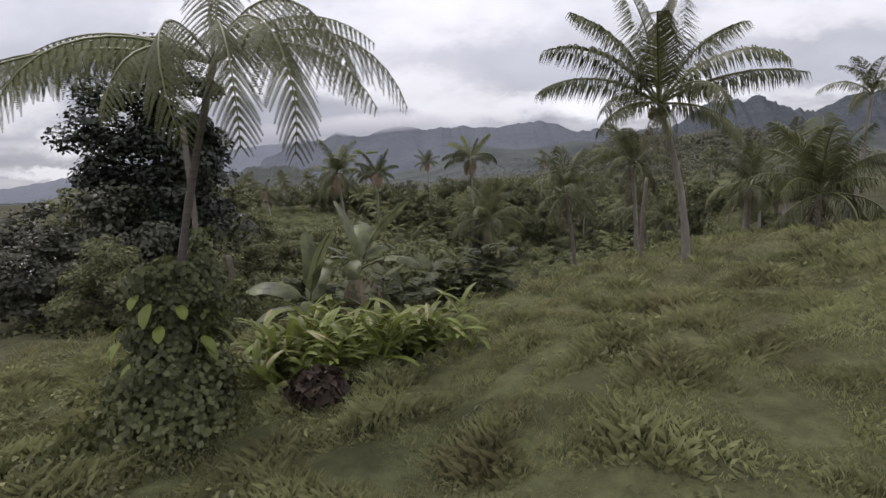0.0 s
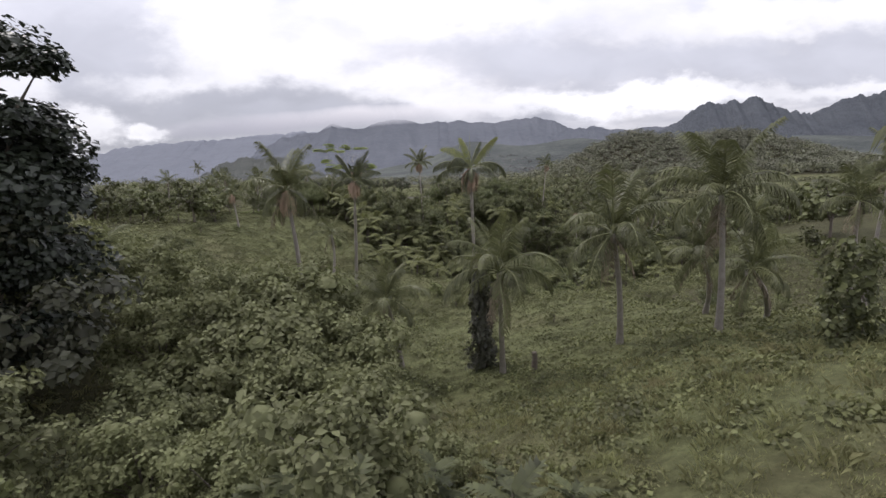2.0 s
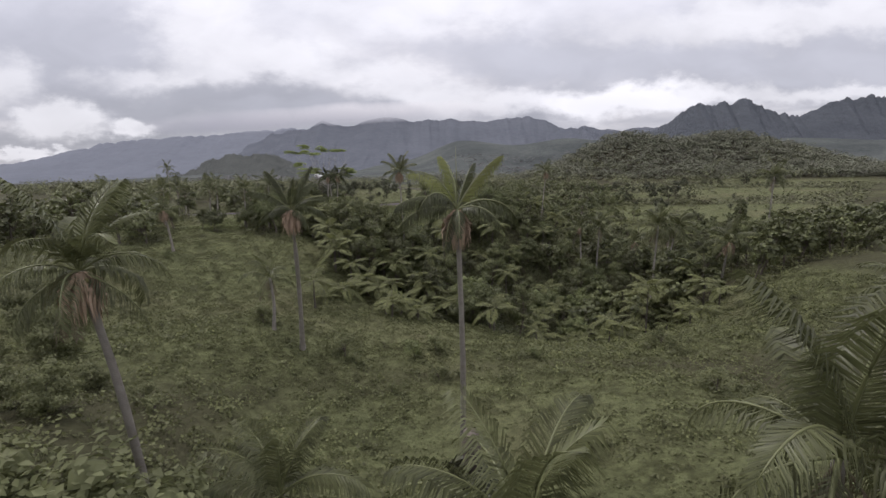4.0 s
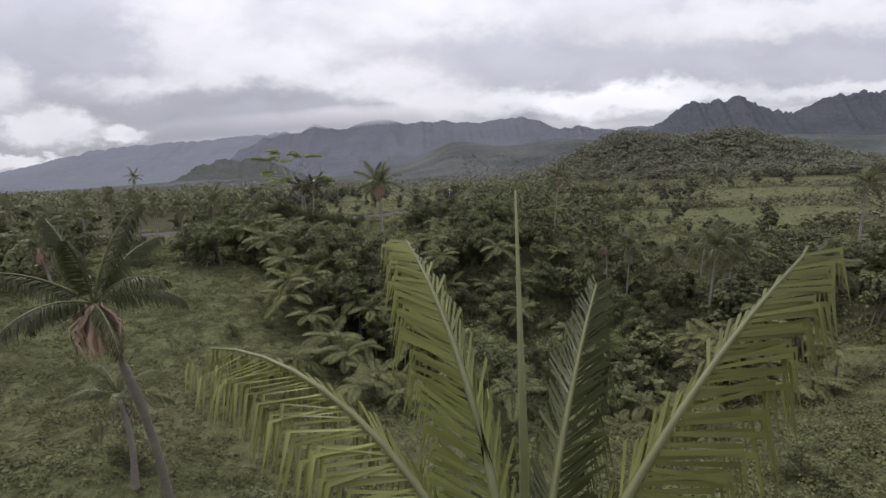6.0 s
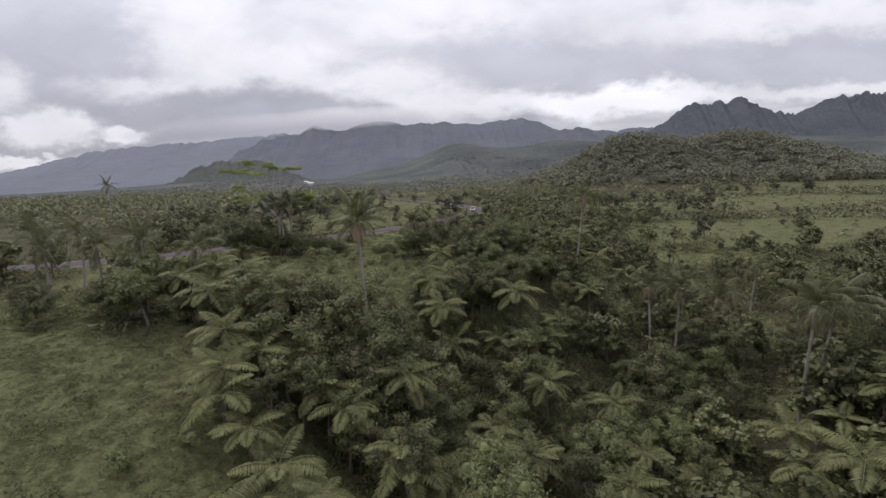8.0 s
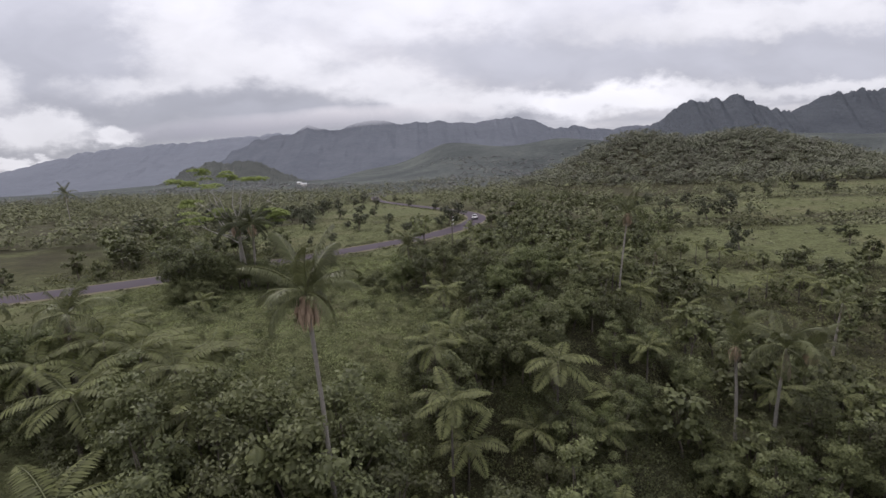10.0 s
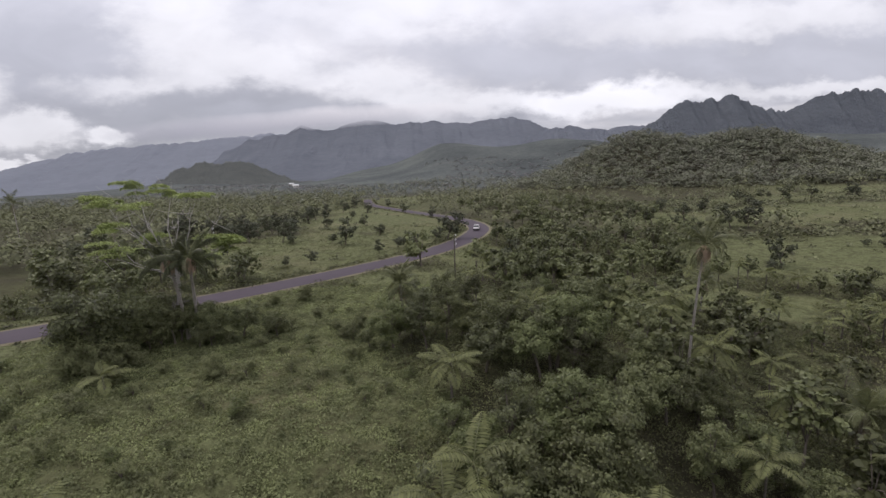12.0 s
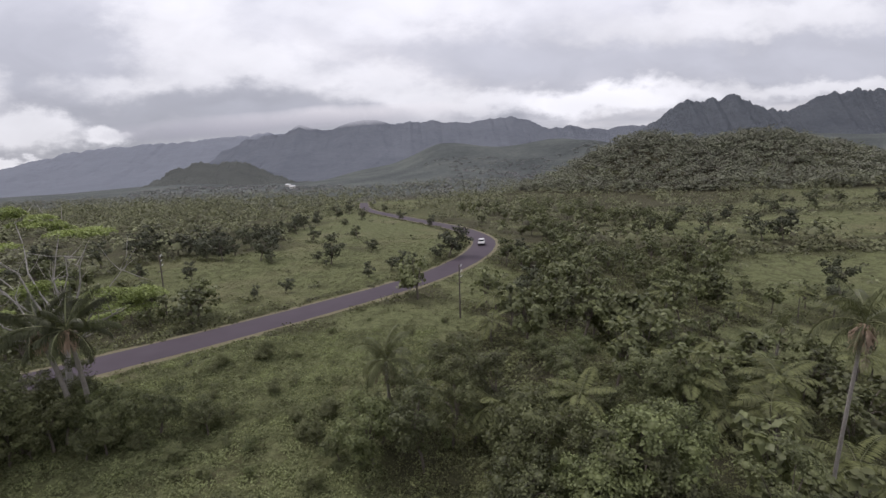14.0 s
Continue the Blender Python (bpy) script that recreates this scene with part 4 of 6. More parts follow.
def cloud_bank():
    """Ragged cloud lying on the mountain crest."""
    m, k = material("crest_cloud")
    co = k.add("ShaderNodeTexCoord").outputs["Generated"]
    sep = k.add("ShaderNodeSeparateXYZ")
    k.link(co, sep.inputs[0])
    pos = k.add("ShaderNodeNewGeometry").outputs["Position"]
    n = k.math("ADD", k.math("MULTIPLY", k.noise(pos, 0.0035, 6.0, 0.6), 1.0), k.math("MULTIPLY", k.noise(pos, 0.0012, 2.0), 0.8))
    across = k.math("MULTIPLY", k.math("MULTIPLY", sep.outputs[0], k.math("SUBTRACT", 1.0, sep.outputs[0])), 4.0, clamp=True)
    rise = k.add("ShaderNodeAttribute", attribute_name="rise").outputs["Fac"]
    up = k.math("MULTIPLY", k.math("MULTIPLY", rise, k.math("SUBTRACT", 1.0, rise)), 4.0, clamp=True)
    body = k.math("MULTIPLY", across, up)
    a = k.math("MULTIPLY", k.math("SUBTRACT", k.math("MULTIPLY_ADD", body, 1.5, n), 1.55), 1.3, clamp=True)
    e = k.add("ShaderNodeEmission")
    low = k.ramp(sep.outputs[0], [(0.25, (0.33, 0.34, 0.39)), (0.75, (0.50, 0.51, 0.55))])
    top = k.ramp(sep.outputs[0], [(0.30, (0.46, 0.47, 0.52)), (0.75, (0.84, 0.84, 0.86))])
    k.link(k.mix(k.ramp(rise, [(0.3, grey(0)), (0.8, grey(1))]), low, top), e.inputs[0])
    t = k.add("ShaderNodeBsdfTransparent")
    mx = k.add("ShaderNodeMixShader")
    k.link(a, mx.inputs[0]), k.link(t.outputs[0], mx.inputs[1]), k.link(e.outputs[0], mx.inputs[2])
    k.link(mx.outputs[0], k.add("ShaderNodeOutputMaterial").inputs[0])
    us = np.linspace(-0.80, 0.32, 30)
    dist = 2900 + 25 * np.sin(us * 20)
    mid = np.interp(us, [-0.8, -0.6, -0.4, -0.2, 0.05, 0.3], [0.098, 0.106, 0.116, 0.130, 0.136, 0.134])
    rows = [np.column_stack([us * dist + 3.5, dist + 115, (mid + h) * dist + 20.5]) for h in np.linspace(-0.026, 0.042, 6)]
    v = np.vstack(rows)
    i, j = np.meshgrid(np.arange(29), np.arange(5))
    a0 = (j * 30 + i).ravel()
    me = tri_mesh("backdrop_cloud", v, np.stack([a0, a0 + 1, a0 + 31, a0 + 30], 1), m, smooth=True)
    me.attributes.new("rise", "FLOAT", "POINT").data.foreach_set("value", np.repeat(np.linspace(0, 1, 6), 30).astype(np.float32))
    ob = new("backdrop_cloud", me)
    ob.visible_shadow = False
    tagged(ob, "ragged grey cloud lying on the mountain crest", "cloud", kind="structure")


cloud_bank()

# ---- palms ----
HUSKY = "leaning coconut palm with a pinkish husk skirt"
DULL = "dull coconut palm with drooping dry fronds"
set_palm((8.22, 19.2), (7.22, 19.1, 8.3), [(176, 52, 66, 1.25, 0), (188, 30, 58, 1.2, 0), (150, 66, 40, 1.25, 0), (-150, 4, 60, 0.85, 0), (112, 80, 26, 1.3, 0), (52, 74, 34, 1.3, 0), (14, 58, 48, 1.25, 0), (-4, 26, 42, 1.25, 0), (-36, 50, 92, 1.1, 0), (-78, 24, 96, 1.0, 0), (-120, 62, 80, 1.15, 0), (-48, -6, 60, 0.85, 0), (96, 30, 66, 1.1, 0), (-102, -14, 48, 0.7, 0)], "coconut palm with a ringed grey trunk on the grassy slope", 0.105, 0.0, PALM_LEAF, False)
coconut_palm((14.2, 36.6), (13.6, 36.2, 7.1), 16, 1.08, True, False, 3)
coconut_palm((10.6, 39.0), (9.5, 37.7, 5.3), 15, 1.05, True, False, 4)
coconut_palm((4.7, 40.6), (4.1, 37.9, 3.5), 16, 1.05, True, False, 5, label="short coconut palm with drooping dry fronds")
coconut_palm((-1.4, 44.4), (-2.1, 42.8, 0.9), 15, 0.85, True, False, 3, label="short coconut palm with drooping dry fronds")
coconut_palm((18.5, 44.7), (16.6, 42.3, 3.4), 16, 0.95, True, False, 3)
coconut_palm((20.7, 42.2), (17.6, 39.5, 3.0), 15, 0.85, True, False, 3)
coconut_palm((-7.7, 45.3), (-8.1, 44.2, 7.5), 17, 0.95, True, True, 2, label=HUSKY)
set_palm((-8.5, 66.6), (-7.4, 62.4, 8.0), [(i * 137.5 + 20, 76 - 7.5 * i, 30 + 5.5 * i, 1.12 - 0.02 * i, 0) for i in range(11)], HUSKY, 0.19)
set_palm((3.9, 51.5), (3.62, 50.52, 8.72), [(150, 66, 80, 1.05, 1), (116, 80, 60, 1.0, 1), (16, 60, 30, 1.05, 1), (58, 62, 22, 0.85, 0), (28, 30, 88, 0.9, 0), (-22, 30, 104, 1.08, 0), (-48, 18, 90, 0.95, 0), (-88, 6, 70, 0.95, 0), (-128, 44, 112, 1.1, 0), (-160, 14, 78, 1.0, 0), (178, 34, 84, 1.0, 0), (90, 40, 70, 0.9, 0), (-110, -15, 60, 0.85, 0)], "coconut palm with bright green young fronds and a husk skirt", 0.16, 2.8)
set_palm((-2.0, 104.0), (-2.6, 103.3, 11.0), [(i * 137.5 + 12, 80 - 6.6 * i, 34 + 5.5 * i, 1.22 - 0.02 * i, 0) for i in range(13)], HUSKY, 0.15, 0.0, PALM_LEAF)
coconut_palm((25.0, 32.2), (25.3, 32.0, 10.3), 9, 0.8, True, False, 0, low=5, label="tall thin coconut palm with sparse upright fronds", thick=0.12)
coconut_palm((17.2, 25.4), (17.2, 25.3, 5.2), 17, 1.15, True, False, 5, label="stemless young coconut palm with fronds sweeping the grass")
coconut_palm((15.6, 27.5), (15.6, 27.4, 5.6), 12, 0.8, True, False, 3, label=DULL)
coconut_palm((34.6, 50.5), (35.0, 50.0, 8.6), 15, 1.0, True, husk=False)
coconut_palm((30.0, 47.0), (29.5, 46.6, 6.0), 15, 0.95, husk=False, dry=3)
coconut_palm((26.0, 52.0), (26.2, 51.8, 4.4), 14, 0.95, husk=False, dry=3)
coconut_palm((58.0, 102.3), (58.0, 102.0, 9.6), 13, 1.0, True, husk=False)
coconut_palm((40.0, 103.8), (40.3, 103.4, 1.7), 14, 1.3, True, husk=False)
coconut_palm((43.0, 105.5), (44.5, 105.5, 0.9), 14, 1.3, True, husk=False)
coconut_palm((46.5, 95.6), (46.9, 95.1, 0.0), 14, 1.3, True)
coconut_palm((36.2, 119.5), (36.5, 119.3, -0.2), 13, 1.3, True, husk=False)
coconut_palm((33.6, 121.0), (33.2, 121.4, -0.6), 12, 0.9)
coconut_palm((29.4, 138.9), (30.4, 138.9, 11.1), 12, 1.05, True, husk=True, dry=1, thick=0.13)
coconut_palm((42.0, 133.1), (42.3, 133.1, -3.6), 12, 1.3, True, husk=False)
coconut_palm((48.0, 129.5), (48.5, 129.2, -5.0), 12, 1.25, True)
coconut_palm((1.2, 149.0), (1.0, 148.1, 6.6), 14, 0.95, True, husk=False, dry=6, label=DULL)
coconut_palm((3.1, 147.7), (3.06, 147.4, 4.1), 14, 0.85, True, husk=False, dry=6, label=DULL)
pair_rng = np.random.default_rng(17)
for base, hub in (((-23.6, 149.4), (-24.05, 147.85, 10.6)), ((-22.6, 149.6), (-21.45, 147.15, 10.8))):
    set_palm(base, hub, [(i * 137.5 + pair_rng.normal(0, 9), 72 - 6.2 * i, 46 + 3.4 * i, pair_rng.uniform(1.1, 1.3), 0) for i in range(14)], "leaning dark coconut palm beside a taller tree", 0.2)
coconut_palm((-32.6, 91.2), (-33.2, 90.8, 6.2), 13, 0.95)
coconut_palm((-11.5, 68.6), (-11.5, 68.5, 1.8), 10, 0.8, husk=False, dry=5, label="stunted palm with a shaggy brown trunk on the mound")
coconut_palm((-21.5, 46.0), (-21.0, 45.6, 3.2), 13, 0.9, husk=False, dry=2)
for x, y, h in ((-31, 111, 7), (-27, 112, 7.5), (-38, 113, 6.5), (-44, 105, 5), (-48, 116, 7), (-22, 113, 7), (-52, 128, 7), (-60, 118, 6.5), (-41, 122, 7), (-57, 140, 7), (48, 165, 6), (62, 140, 8)):
    coconut_palm((x, y), (x + 0.4, y - 0.3, land_at(x, y) + h), 13, 0.95, husk=False, dry=3)

# ---- tree ferns ----
set_fern(-3.25, 12.15, (-2.45, 13.05, 8.25), [(178, 28, 62, 1.02), (-158, 10, 46, 1.05), (-140, 6, 54, 1.05), (-124, 14, 90, 0.95), (-100, 8, 84, 0.75), (-80, 20, 120, 1.0), (-60, 22, 128, 1.02), (-46, 26, 138, 1.12), (-36, 32, 112, 1.1), (-8, 26, 96, 1.04), (-24, 12, 70, 0.95), (70, 80, 36, 0.9), (112, 72, 40, 0.9), (150, 36, 72, 0.9), (-172, 20, 60, 0.92), (24, 48, 84, 0.85)], "tall tree fern over a creeper-grown stem, lacy arching fronds")
for x, y, z, s in ((1.5, 99.4, -1.6, 1.2), (-6.5, 90.6, -3.5, 1.35), (1.6, 92.0, -5.0, 1.3), (9.1, 101, -7.8, 1.1), (15.6, 107.5, -6.7, 1.2), (32.7, 90.4, -5.2, 1.3), (-8.8, 85.9, -4.0, 1.3), (-19.2, 112.3, 6.1, 1.2), (-16.0, 111.0, 5.6, 1.2), (-13.0, 109.5, 5.0, 1.2), (-22.0, 110.0, 5.4, 1.1), (-10.5, 106.5, 3.6, 1.2), (14.5, 117.6, 0.5, 1.4), (3.9, 119, 2.0, 1.25), (4.8, 111.7, 0.5, 1.3), (-15.4, 113.1, 3.7, 1.35), (-18.5, 117.0, 4.0, 1.3), (-13.0, 116.0, 3.2, 1.3), (31.6, 145.9, 4.2, 1.3), (27.2, 145.5, 2.2, 1.3)):
    g = land_at(x, y)
    tree_fern(x, y, max(1.2, z - g), s)
for x, y, h, s in ((5.5, 133.8, 3.2, 1.2), (25.2, 147.5, 3.0, 1.3), (29, 143.5, 4.0, 1.2), (33.5, 141, 3.2, 1.3), (-23.2, 114.1, 4.3, 1.35), (-22.3, 116.6, 4.3, 1.40), (-17.5, 113.6, 4.3, 1.45), (-14.5, 112.5, 4.3, 1.35), (-18.0, 109.8, 4.3, 1.40), (-13.8, 116.1, 4.3, 1.45), (-18.1, 107.6, 4.3, 1.35), (-14.2, 108.9, 4.3, 1.40), (-12.0, 110.1, 4.3, 1.45), (-23.6, 120.5, 3.0, 1.35), (-10.5, 99, 4.5, 1.35), (-7.5, 101, 5.5, 1.4), (-5, 98, 5.0, 1.3), (-11.5, 94.5, 3.2, 1.3), (-1.5, 102, 7, 1.3), (-1.5, 84.5, 2.0, 1.2), (-4.5, 87.5, 2.4, 1.1), (5, 88.5, 3.0, 1.1), (4.5, 93.5, 4.0, 1.1), (8, 96, 5.0, 1.1), (12, 98, 5.0, 1.1), (20, 97, 4.2, 1.2), (23, 101, 5, 1.2), (17, 92, 3, 1.1), (27, 98, 4, 1.1), (-9, 92.5, 3, 1.1), (-12, 96, 4, 1.2), (-13.5, 100, 5, 1.2), (-3, 96, 5.5, 1.2), (38, 94, 4, 1.3), (41, 91, 3.6, 1.2), (44, 99, 4, 1.3), (49, 101, 3.5, 1.3), (36, 100, 4.5, 1.2), (53, 97, 3, 1.3)):
    tree_fern(x, y, h, s)

# ---- broadleaf trees near the start ----
DARK_TREE = tree_meshes("dark", 240, 18.5, 3.9, 90, 300, 0.32, DARK_LEAF, BARK, 0.3, 0.03, 1.0, 0.36, 0.3, 0.33)
plant_tree("dark_tree", DARK_TREE, -17.0, 34.0, 1.0, "tall dense tree with dark glossy leaves", spin=0, tall=0.88)
plant_tree("broadleaf_tree", NEAR_BROAD[0], -27.5, 140.6, 1.5, "large rounded tree with a dense light green crown", "broadleaf trees")
for x, y, k in ((4.6, 127.5, 0.6), (-21.0, 146.3, 0.5), (-27.2, 149.5, 0.8), (-22, 148.2, 0.55), (-26, 146, 0.7)):
    plant_tree("broadleaf_tree", NEAR_BROAD[int(abs(x * 5)) % 3], x, y, k, "broadleaf tree with an uneven green crown", "broadleaf trees")
for x, y, h in ((-73, 226, 6), (-67, 234, 7), (-62, 240, 6.5), (-56, 238, 5), (-50, 231, 6), (-45, 236, 5.5), (-44, 246, 6.5), (-41, 256, 6), (-42, 268, 7), (-40, 280, 6), (-41, 296, 7), (-39, 312, 6.5), (-36, 340, 7), (-34, 372, 7), (-78, 215, 6), (-84, 222, 7), (-70, 244, 8), (-54, 248, 7), (-66, 205, 5), (-74, 200, 6)):
    plant_tree("field_tree", FIELD[int(abs(x * 7)) % 3], x, y, h / 6.6, "dark round tree on open grass", "pasture trees")
plant_tree("leafy_tree", LEAFY[2], -15.6, 31.8, 2.0, "rounded dull-leaved tree beside the dark tree", "leafy trees")
plant_tree("leafy_tree", LEAFY[2], -18.0, 28.5, 1.6, "rounded dull-leaved tree beside the dark tree", "leafy trees")
for x, y, k in ((-1.5, 24.6, 1.05), (-4.5, 26.5, 0.75), (-7, 28, 0.8), (-3, 30, 0.75), (0.5, 28.5, 0.6), (-9, 31, 0.9), (-6, 34, 0.9), (-12, 37, 1.1), (-15, 41, 1.2), (-9, 38, 1.2), (-13, 24, 1.0), (-10, 26, 1.0), (-18, 26, 1.2), (-20, 40, 1.6), (-24, 36, 1.6), (-19, 47, 1.2), (-15, 50, 1.1), (-24, 52, 1.3), (-11.5, 43, 0.9), (-17, 55, 0.8), (-3.5, 36, 0.9), (-27, 44, 1.5), (-23, 60, 0.9), (-29, 66, 1.0), (-8.4, 40.6, 1.45), (-5.6, 39.2, 1.75), (-6.8, 40.4, 1.6), (-4.4, 37.8, 1.45), (-3.6, 36.6, 1.15), (-11.4, 40.5, 1.2), (-1.8, 34.6, 0.95), (-7.6, 36.0, 1.3), (-5.0, 33.0, 1.1)):
    plant_tree("leafy_tree", LEAFY[2 if x < -14 and y < 33 else (0, 1, 0)[int(abs(x) * 3) % 3]], x, y, k * (0.55 if y > 42.5 and x > -21 else 1.0), "bushy leafy tree in the hollow", "leafy trees", sink=0.3)

# ---- trees of the field, the road and the meadow ----
for x, y, h in ((-45, 228, 6.4), (-35, 226, 6.3), (-43, 208, 3.7), (-16, 217, 6.6), (-8, 229, 3.7), (-31, 222, 3.4), (-6, 202.5, 3.4), (1, 206.5, 4.2), (-20, 220, 2.7), (-20, 194, 2.9), (-24, 191.5, 2.4), (8, 217, 3.9), (11.5, 219.5, 8.0), (27.5, 216, 5.0), (-54, 209, 3.5), (3, 210.5, 3.5), (-2, 208.5, 3.0), (-26, 300, 3.5), (-22, 330, 5.4), (10, 286, 4.4), (-2, 320, 4.7), (-15, 381, 5.1)):
    plant_tree("field_tree", FIELD[int(abs(x * 7)) % 3], x, y, h / 6.6, "small dark round tree in the pasture", "pasture trees", tall=1.0)
for x, y, h in ((123, 276, 6.5), (95, 239, 5.8), (113, 247, 9.0), (124, 249, 8.2), (84, 261, 5.4), (22, 184, 5.4), (246, 371, 6.9), (-38, 246, 5), (-52, 238, 6), (-60, 250, 6), (-28, 252, 5), (-48, 262, 6), (-15, 258, 4.5), (-70, 236, 7), (-66, 262, 7)):
    plant_tree("field_tree", FIELD[int(abs(x * 7)) % 3], x, y, h / 6.6, "dark round tree on open grass", "pasture trees")
for x, y, k in ((-24.0, 148.6, 0.75), (-22.0, 149.8, 0.7), (-20.5, 148.8, 0.55), (-26.5, 147.6, 0.8), (13.6, 135.5, 1.0), (11.0, 140.0, 1.15), (15.5, 137.0, 1.2), (9.0, 137.5, 0.9), (18.5, 139.5, 1.0), (20.5, 131.0, 1.05), (17.5, 128.0, 1.0), (13.0, 127.0, 1.05), (22.3, 147.0, 1.0), (10.5, 121.5, 1.2), (14.0, 123.5, 1.1), (7.0, 124.0, 0.8), (-20.0, 147.0, 0.55), (-13.5, 149.0, 0.5), (-27.0, 147.5, 1.05), (-24.2, 147.6, 0.8), (-20.4, 148.3, 0.8), (-17.5, 149.6, 0.7), (-25.5, 151.0, 0.95), (-30.0, 150.5, 1.1), (-31.0, 146.0, 0.8), (-33.5, 149.0, 0.9), (-15.0, 150.5, 0.45), (-4.5, 147.0, 0.35), (-2.5, 145.0, 0.4)):
    plant_tree("broadleaf_tree", NEAR_BROAD[int(abs(x * 5)) % 3], x, y, k, "broadleaf tree with an uneven green crown", "broadleaf trees")

for x, y, k in ((-45, 108, 0.9), (-41, 106.5, 1.0), (-37.5, 109, 0.9), (-34.5, 107, 0.95), (-30, 109.5, 1.0), (-26.5, 108, 0.95), (-23.5, 110.5, 1.05), (-20, 108, 0.9), (-17.5, 107, 1.0), (-15, 104, 1.0), (-50, 111, 1.0), (-55, 109, 0.9), (-60, 113, 1.0), (-12.5, 102, 1.1), (-66, 110, 1.0)):
    plant_tree("broadleaf_tree", BROAD[int(abs(x * 5)) % 2], x, y, k * 0.72, "broadleaf tree at the edge of the mound", "broadleaf trees")
for x, y, k in ((-3.6, 102.4, 1.85), (-0.6, 101.6, 1.75), (-2.6, 106.2, 1.9), (-6.0, 104.4, 1.8), (-12, 104, 1.35), (-10, 106.5, 1.45), (-8, 103.5, 1.45), (-6, 107, 1.5), (-9.5, 109, 1.3), (-4.5, 106, 1.5), (-13.5, 107, 1.2), (-2.5, 108.5, 1.45), (-7, 111, 1.2), (-11, 101.5, 1.3), (1.5, 108, 1.5), (-1, 111, 1.3), (-7, 98, 1.25), (-4.5, 100, 1.35), (-1, 98.5, 1.3), (1.5, 101.5, 1.5), (3.5, 99, 1.3), (-9, 101, 1.2), (-3, 95.5, 1.0), (0.5, 104.5, 1.6), (-5.5, 104, 1.4), (5.5, 103.5, 1.45), (8, 107, 1.4), (-8, 94.5, 0.9), (11, 103, 1.25), (13, 110, 1.35)):
    plant_tree("slim_tree", SLIM[int(abs(x * 5)) % 2], x, y, k, "tall slender dark tree in the gully", "slender trees")


def roomy(x, y):
    d, _ = road_near(np.array([x]), np.array([y]))
    return d[0] > 7.5


east_rng = np.random.default_rng(23)
for i in range(60):
    x, y = east_rng.uniform(80, 240), east_rng.uniform(185, 340)
    if float(openness(x, y)) > 0.05 and x < 0.95 * (y - 70):
        plant_tree("field_tree", FIELD[i % 3], x, y, east_rng.uniform(0.35, 1.15), "dark round tree on open grass", "pasture trees", tall=east_rng.uniform(0.8, 1.2))
for i in range(190):
    x, y = east_rng.uniform(28, 100), east_rng.uniform(186, 380)
    if roomy(x, y) and roomy(x - 5, y) and x < 0.75 * (y - 110):
        plant_tree("field_tree", FAR_BROAD[i % 3], x, y, east_rng.uniform(0.4, 1.0), "dark bushy tree in the scrub beside the road", "pasture trees")
for i in range(95):
    x, y = east_rng.uniform(-22, 10), east_rng.uniform(112, 176)
    if roomy(x, y):
        plant_tree("shrub", SHRUB[i % 3], x, y, east_rng.uniform(0.2, 0.55), "dense low green shrub on grass", "shrubs", category="shrub", sink=0.1)

# ---- woods ----
wood_rng = np.random.default_rng(9)


planted, tries = 0, 0
while planted < 470 and tries < 60000:
    tries += 1
    x, y = wood_rng.uniform(-70, 120), 66 + 150 * wood_rng.random() ** 1.1
    if abs(x - 3) > 1.02 * (y - 30) + 12 or not roomy(x, y):
        continue
    o = float(openness(x, y))
    if o > 0.2 and wood_rng.random() > 0.012:
        continue
    east = x > 34 and y > 108
    if y < 86 or (east and wood_rng.random() < 0.55):
        if wood_rng.random() > 0.18:
            continue
    close = abs(x - 3) < 20 and y < 150
    k, r = wood_rng.uniform(0.55, 1.15), wood_rng.random()
    if r < 0.5:
        plant_tree("broadleaf_tree", (NEAR_BROAD if abs(x - 3) < 34 and y > 105 and y < 165 else BROAD if close else FAR_BROAD)[wood_rng.integers(3)], x, y, k, "broadleaf tree with an uneven green crown", "broadleaf trees")
    else:
        plant_tree("slim_tree", (SLIM if close else FAR_SLIM)[wood_rng.integers(2)], x, y, k, "slender olive-green tree in the woods", "slender trees")
    planted += 1
for i in range(75):
    x, y = wood_rng.uniform(-20, 85), wood_rng.uniform(88, 190)
    if float(openness(x, y)) < 0.1 and roomy(x, y):
        tree_fern(x, y, wood_rng.uniform(2.5, 5.5), wood_rng.uniform(0.95, 1.35), 10)
gully_rng = np.random.default_rng(64)
for i in range(62):
    x, y = gully_rng.uniform(6, 56), gully_rng.uniform(96, 127)
    if float(openness(x, y)) < 0.3:
        kind = gully_rng.random()
        if kind < 0.35:
            tree_fern(x, y, gully_rng.uniform(1.5, 4.5), gully_rng.uniform(0.9, 1.3), 10)
        elif kind < 0.7:
            plant_tree("slim_tree", SLIM[i % 2], x, y, gully_rng.uniform(0.7, 1.15), "slender olive-green tree in the woods", "slender trees")
        else:
            plant_tree("broadleaf_tree", NEAR_BROAD[i % 3], x, y, gully_rng.uniform(0.6, 1.0), "broadleaf tree with an uneven green crown", "broadleaf trees")
meadow_rng = np.random.default_rng(63)
for x, y, k in ((-26.4, 139.3, 0.85), (-28.7, 139.6, 0.95), (-25.4, 141.3, 0.7), (-29.5, 141.5, 0.9), (-24.6, 137.8, 0.4)):
    plant_tree("leafy_bush", LEAFY[0], x, y, k, "creeper-hung leafy bush at the foot of a rounded tree", "meadow bushes", category="bush", sink=0.4)
tree_fern(-24.3, 136.4, 1.3, 1.1, 7)
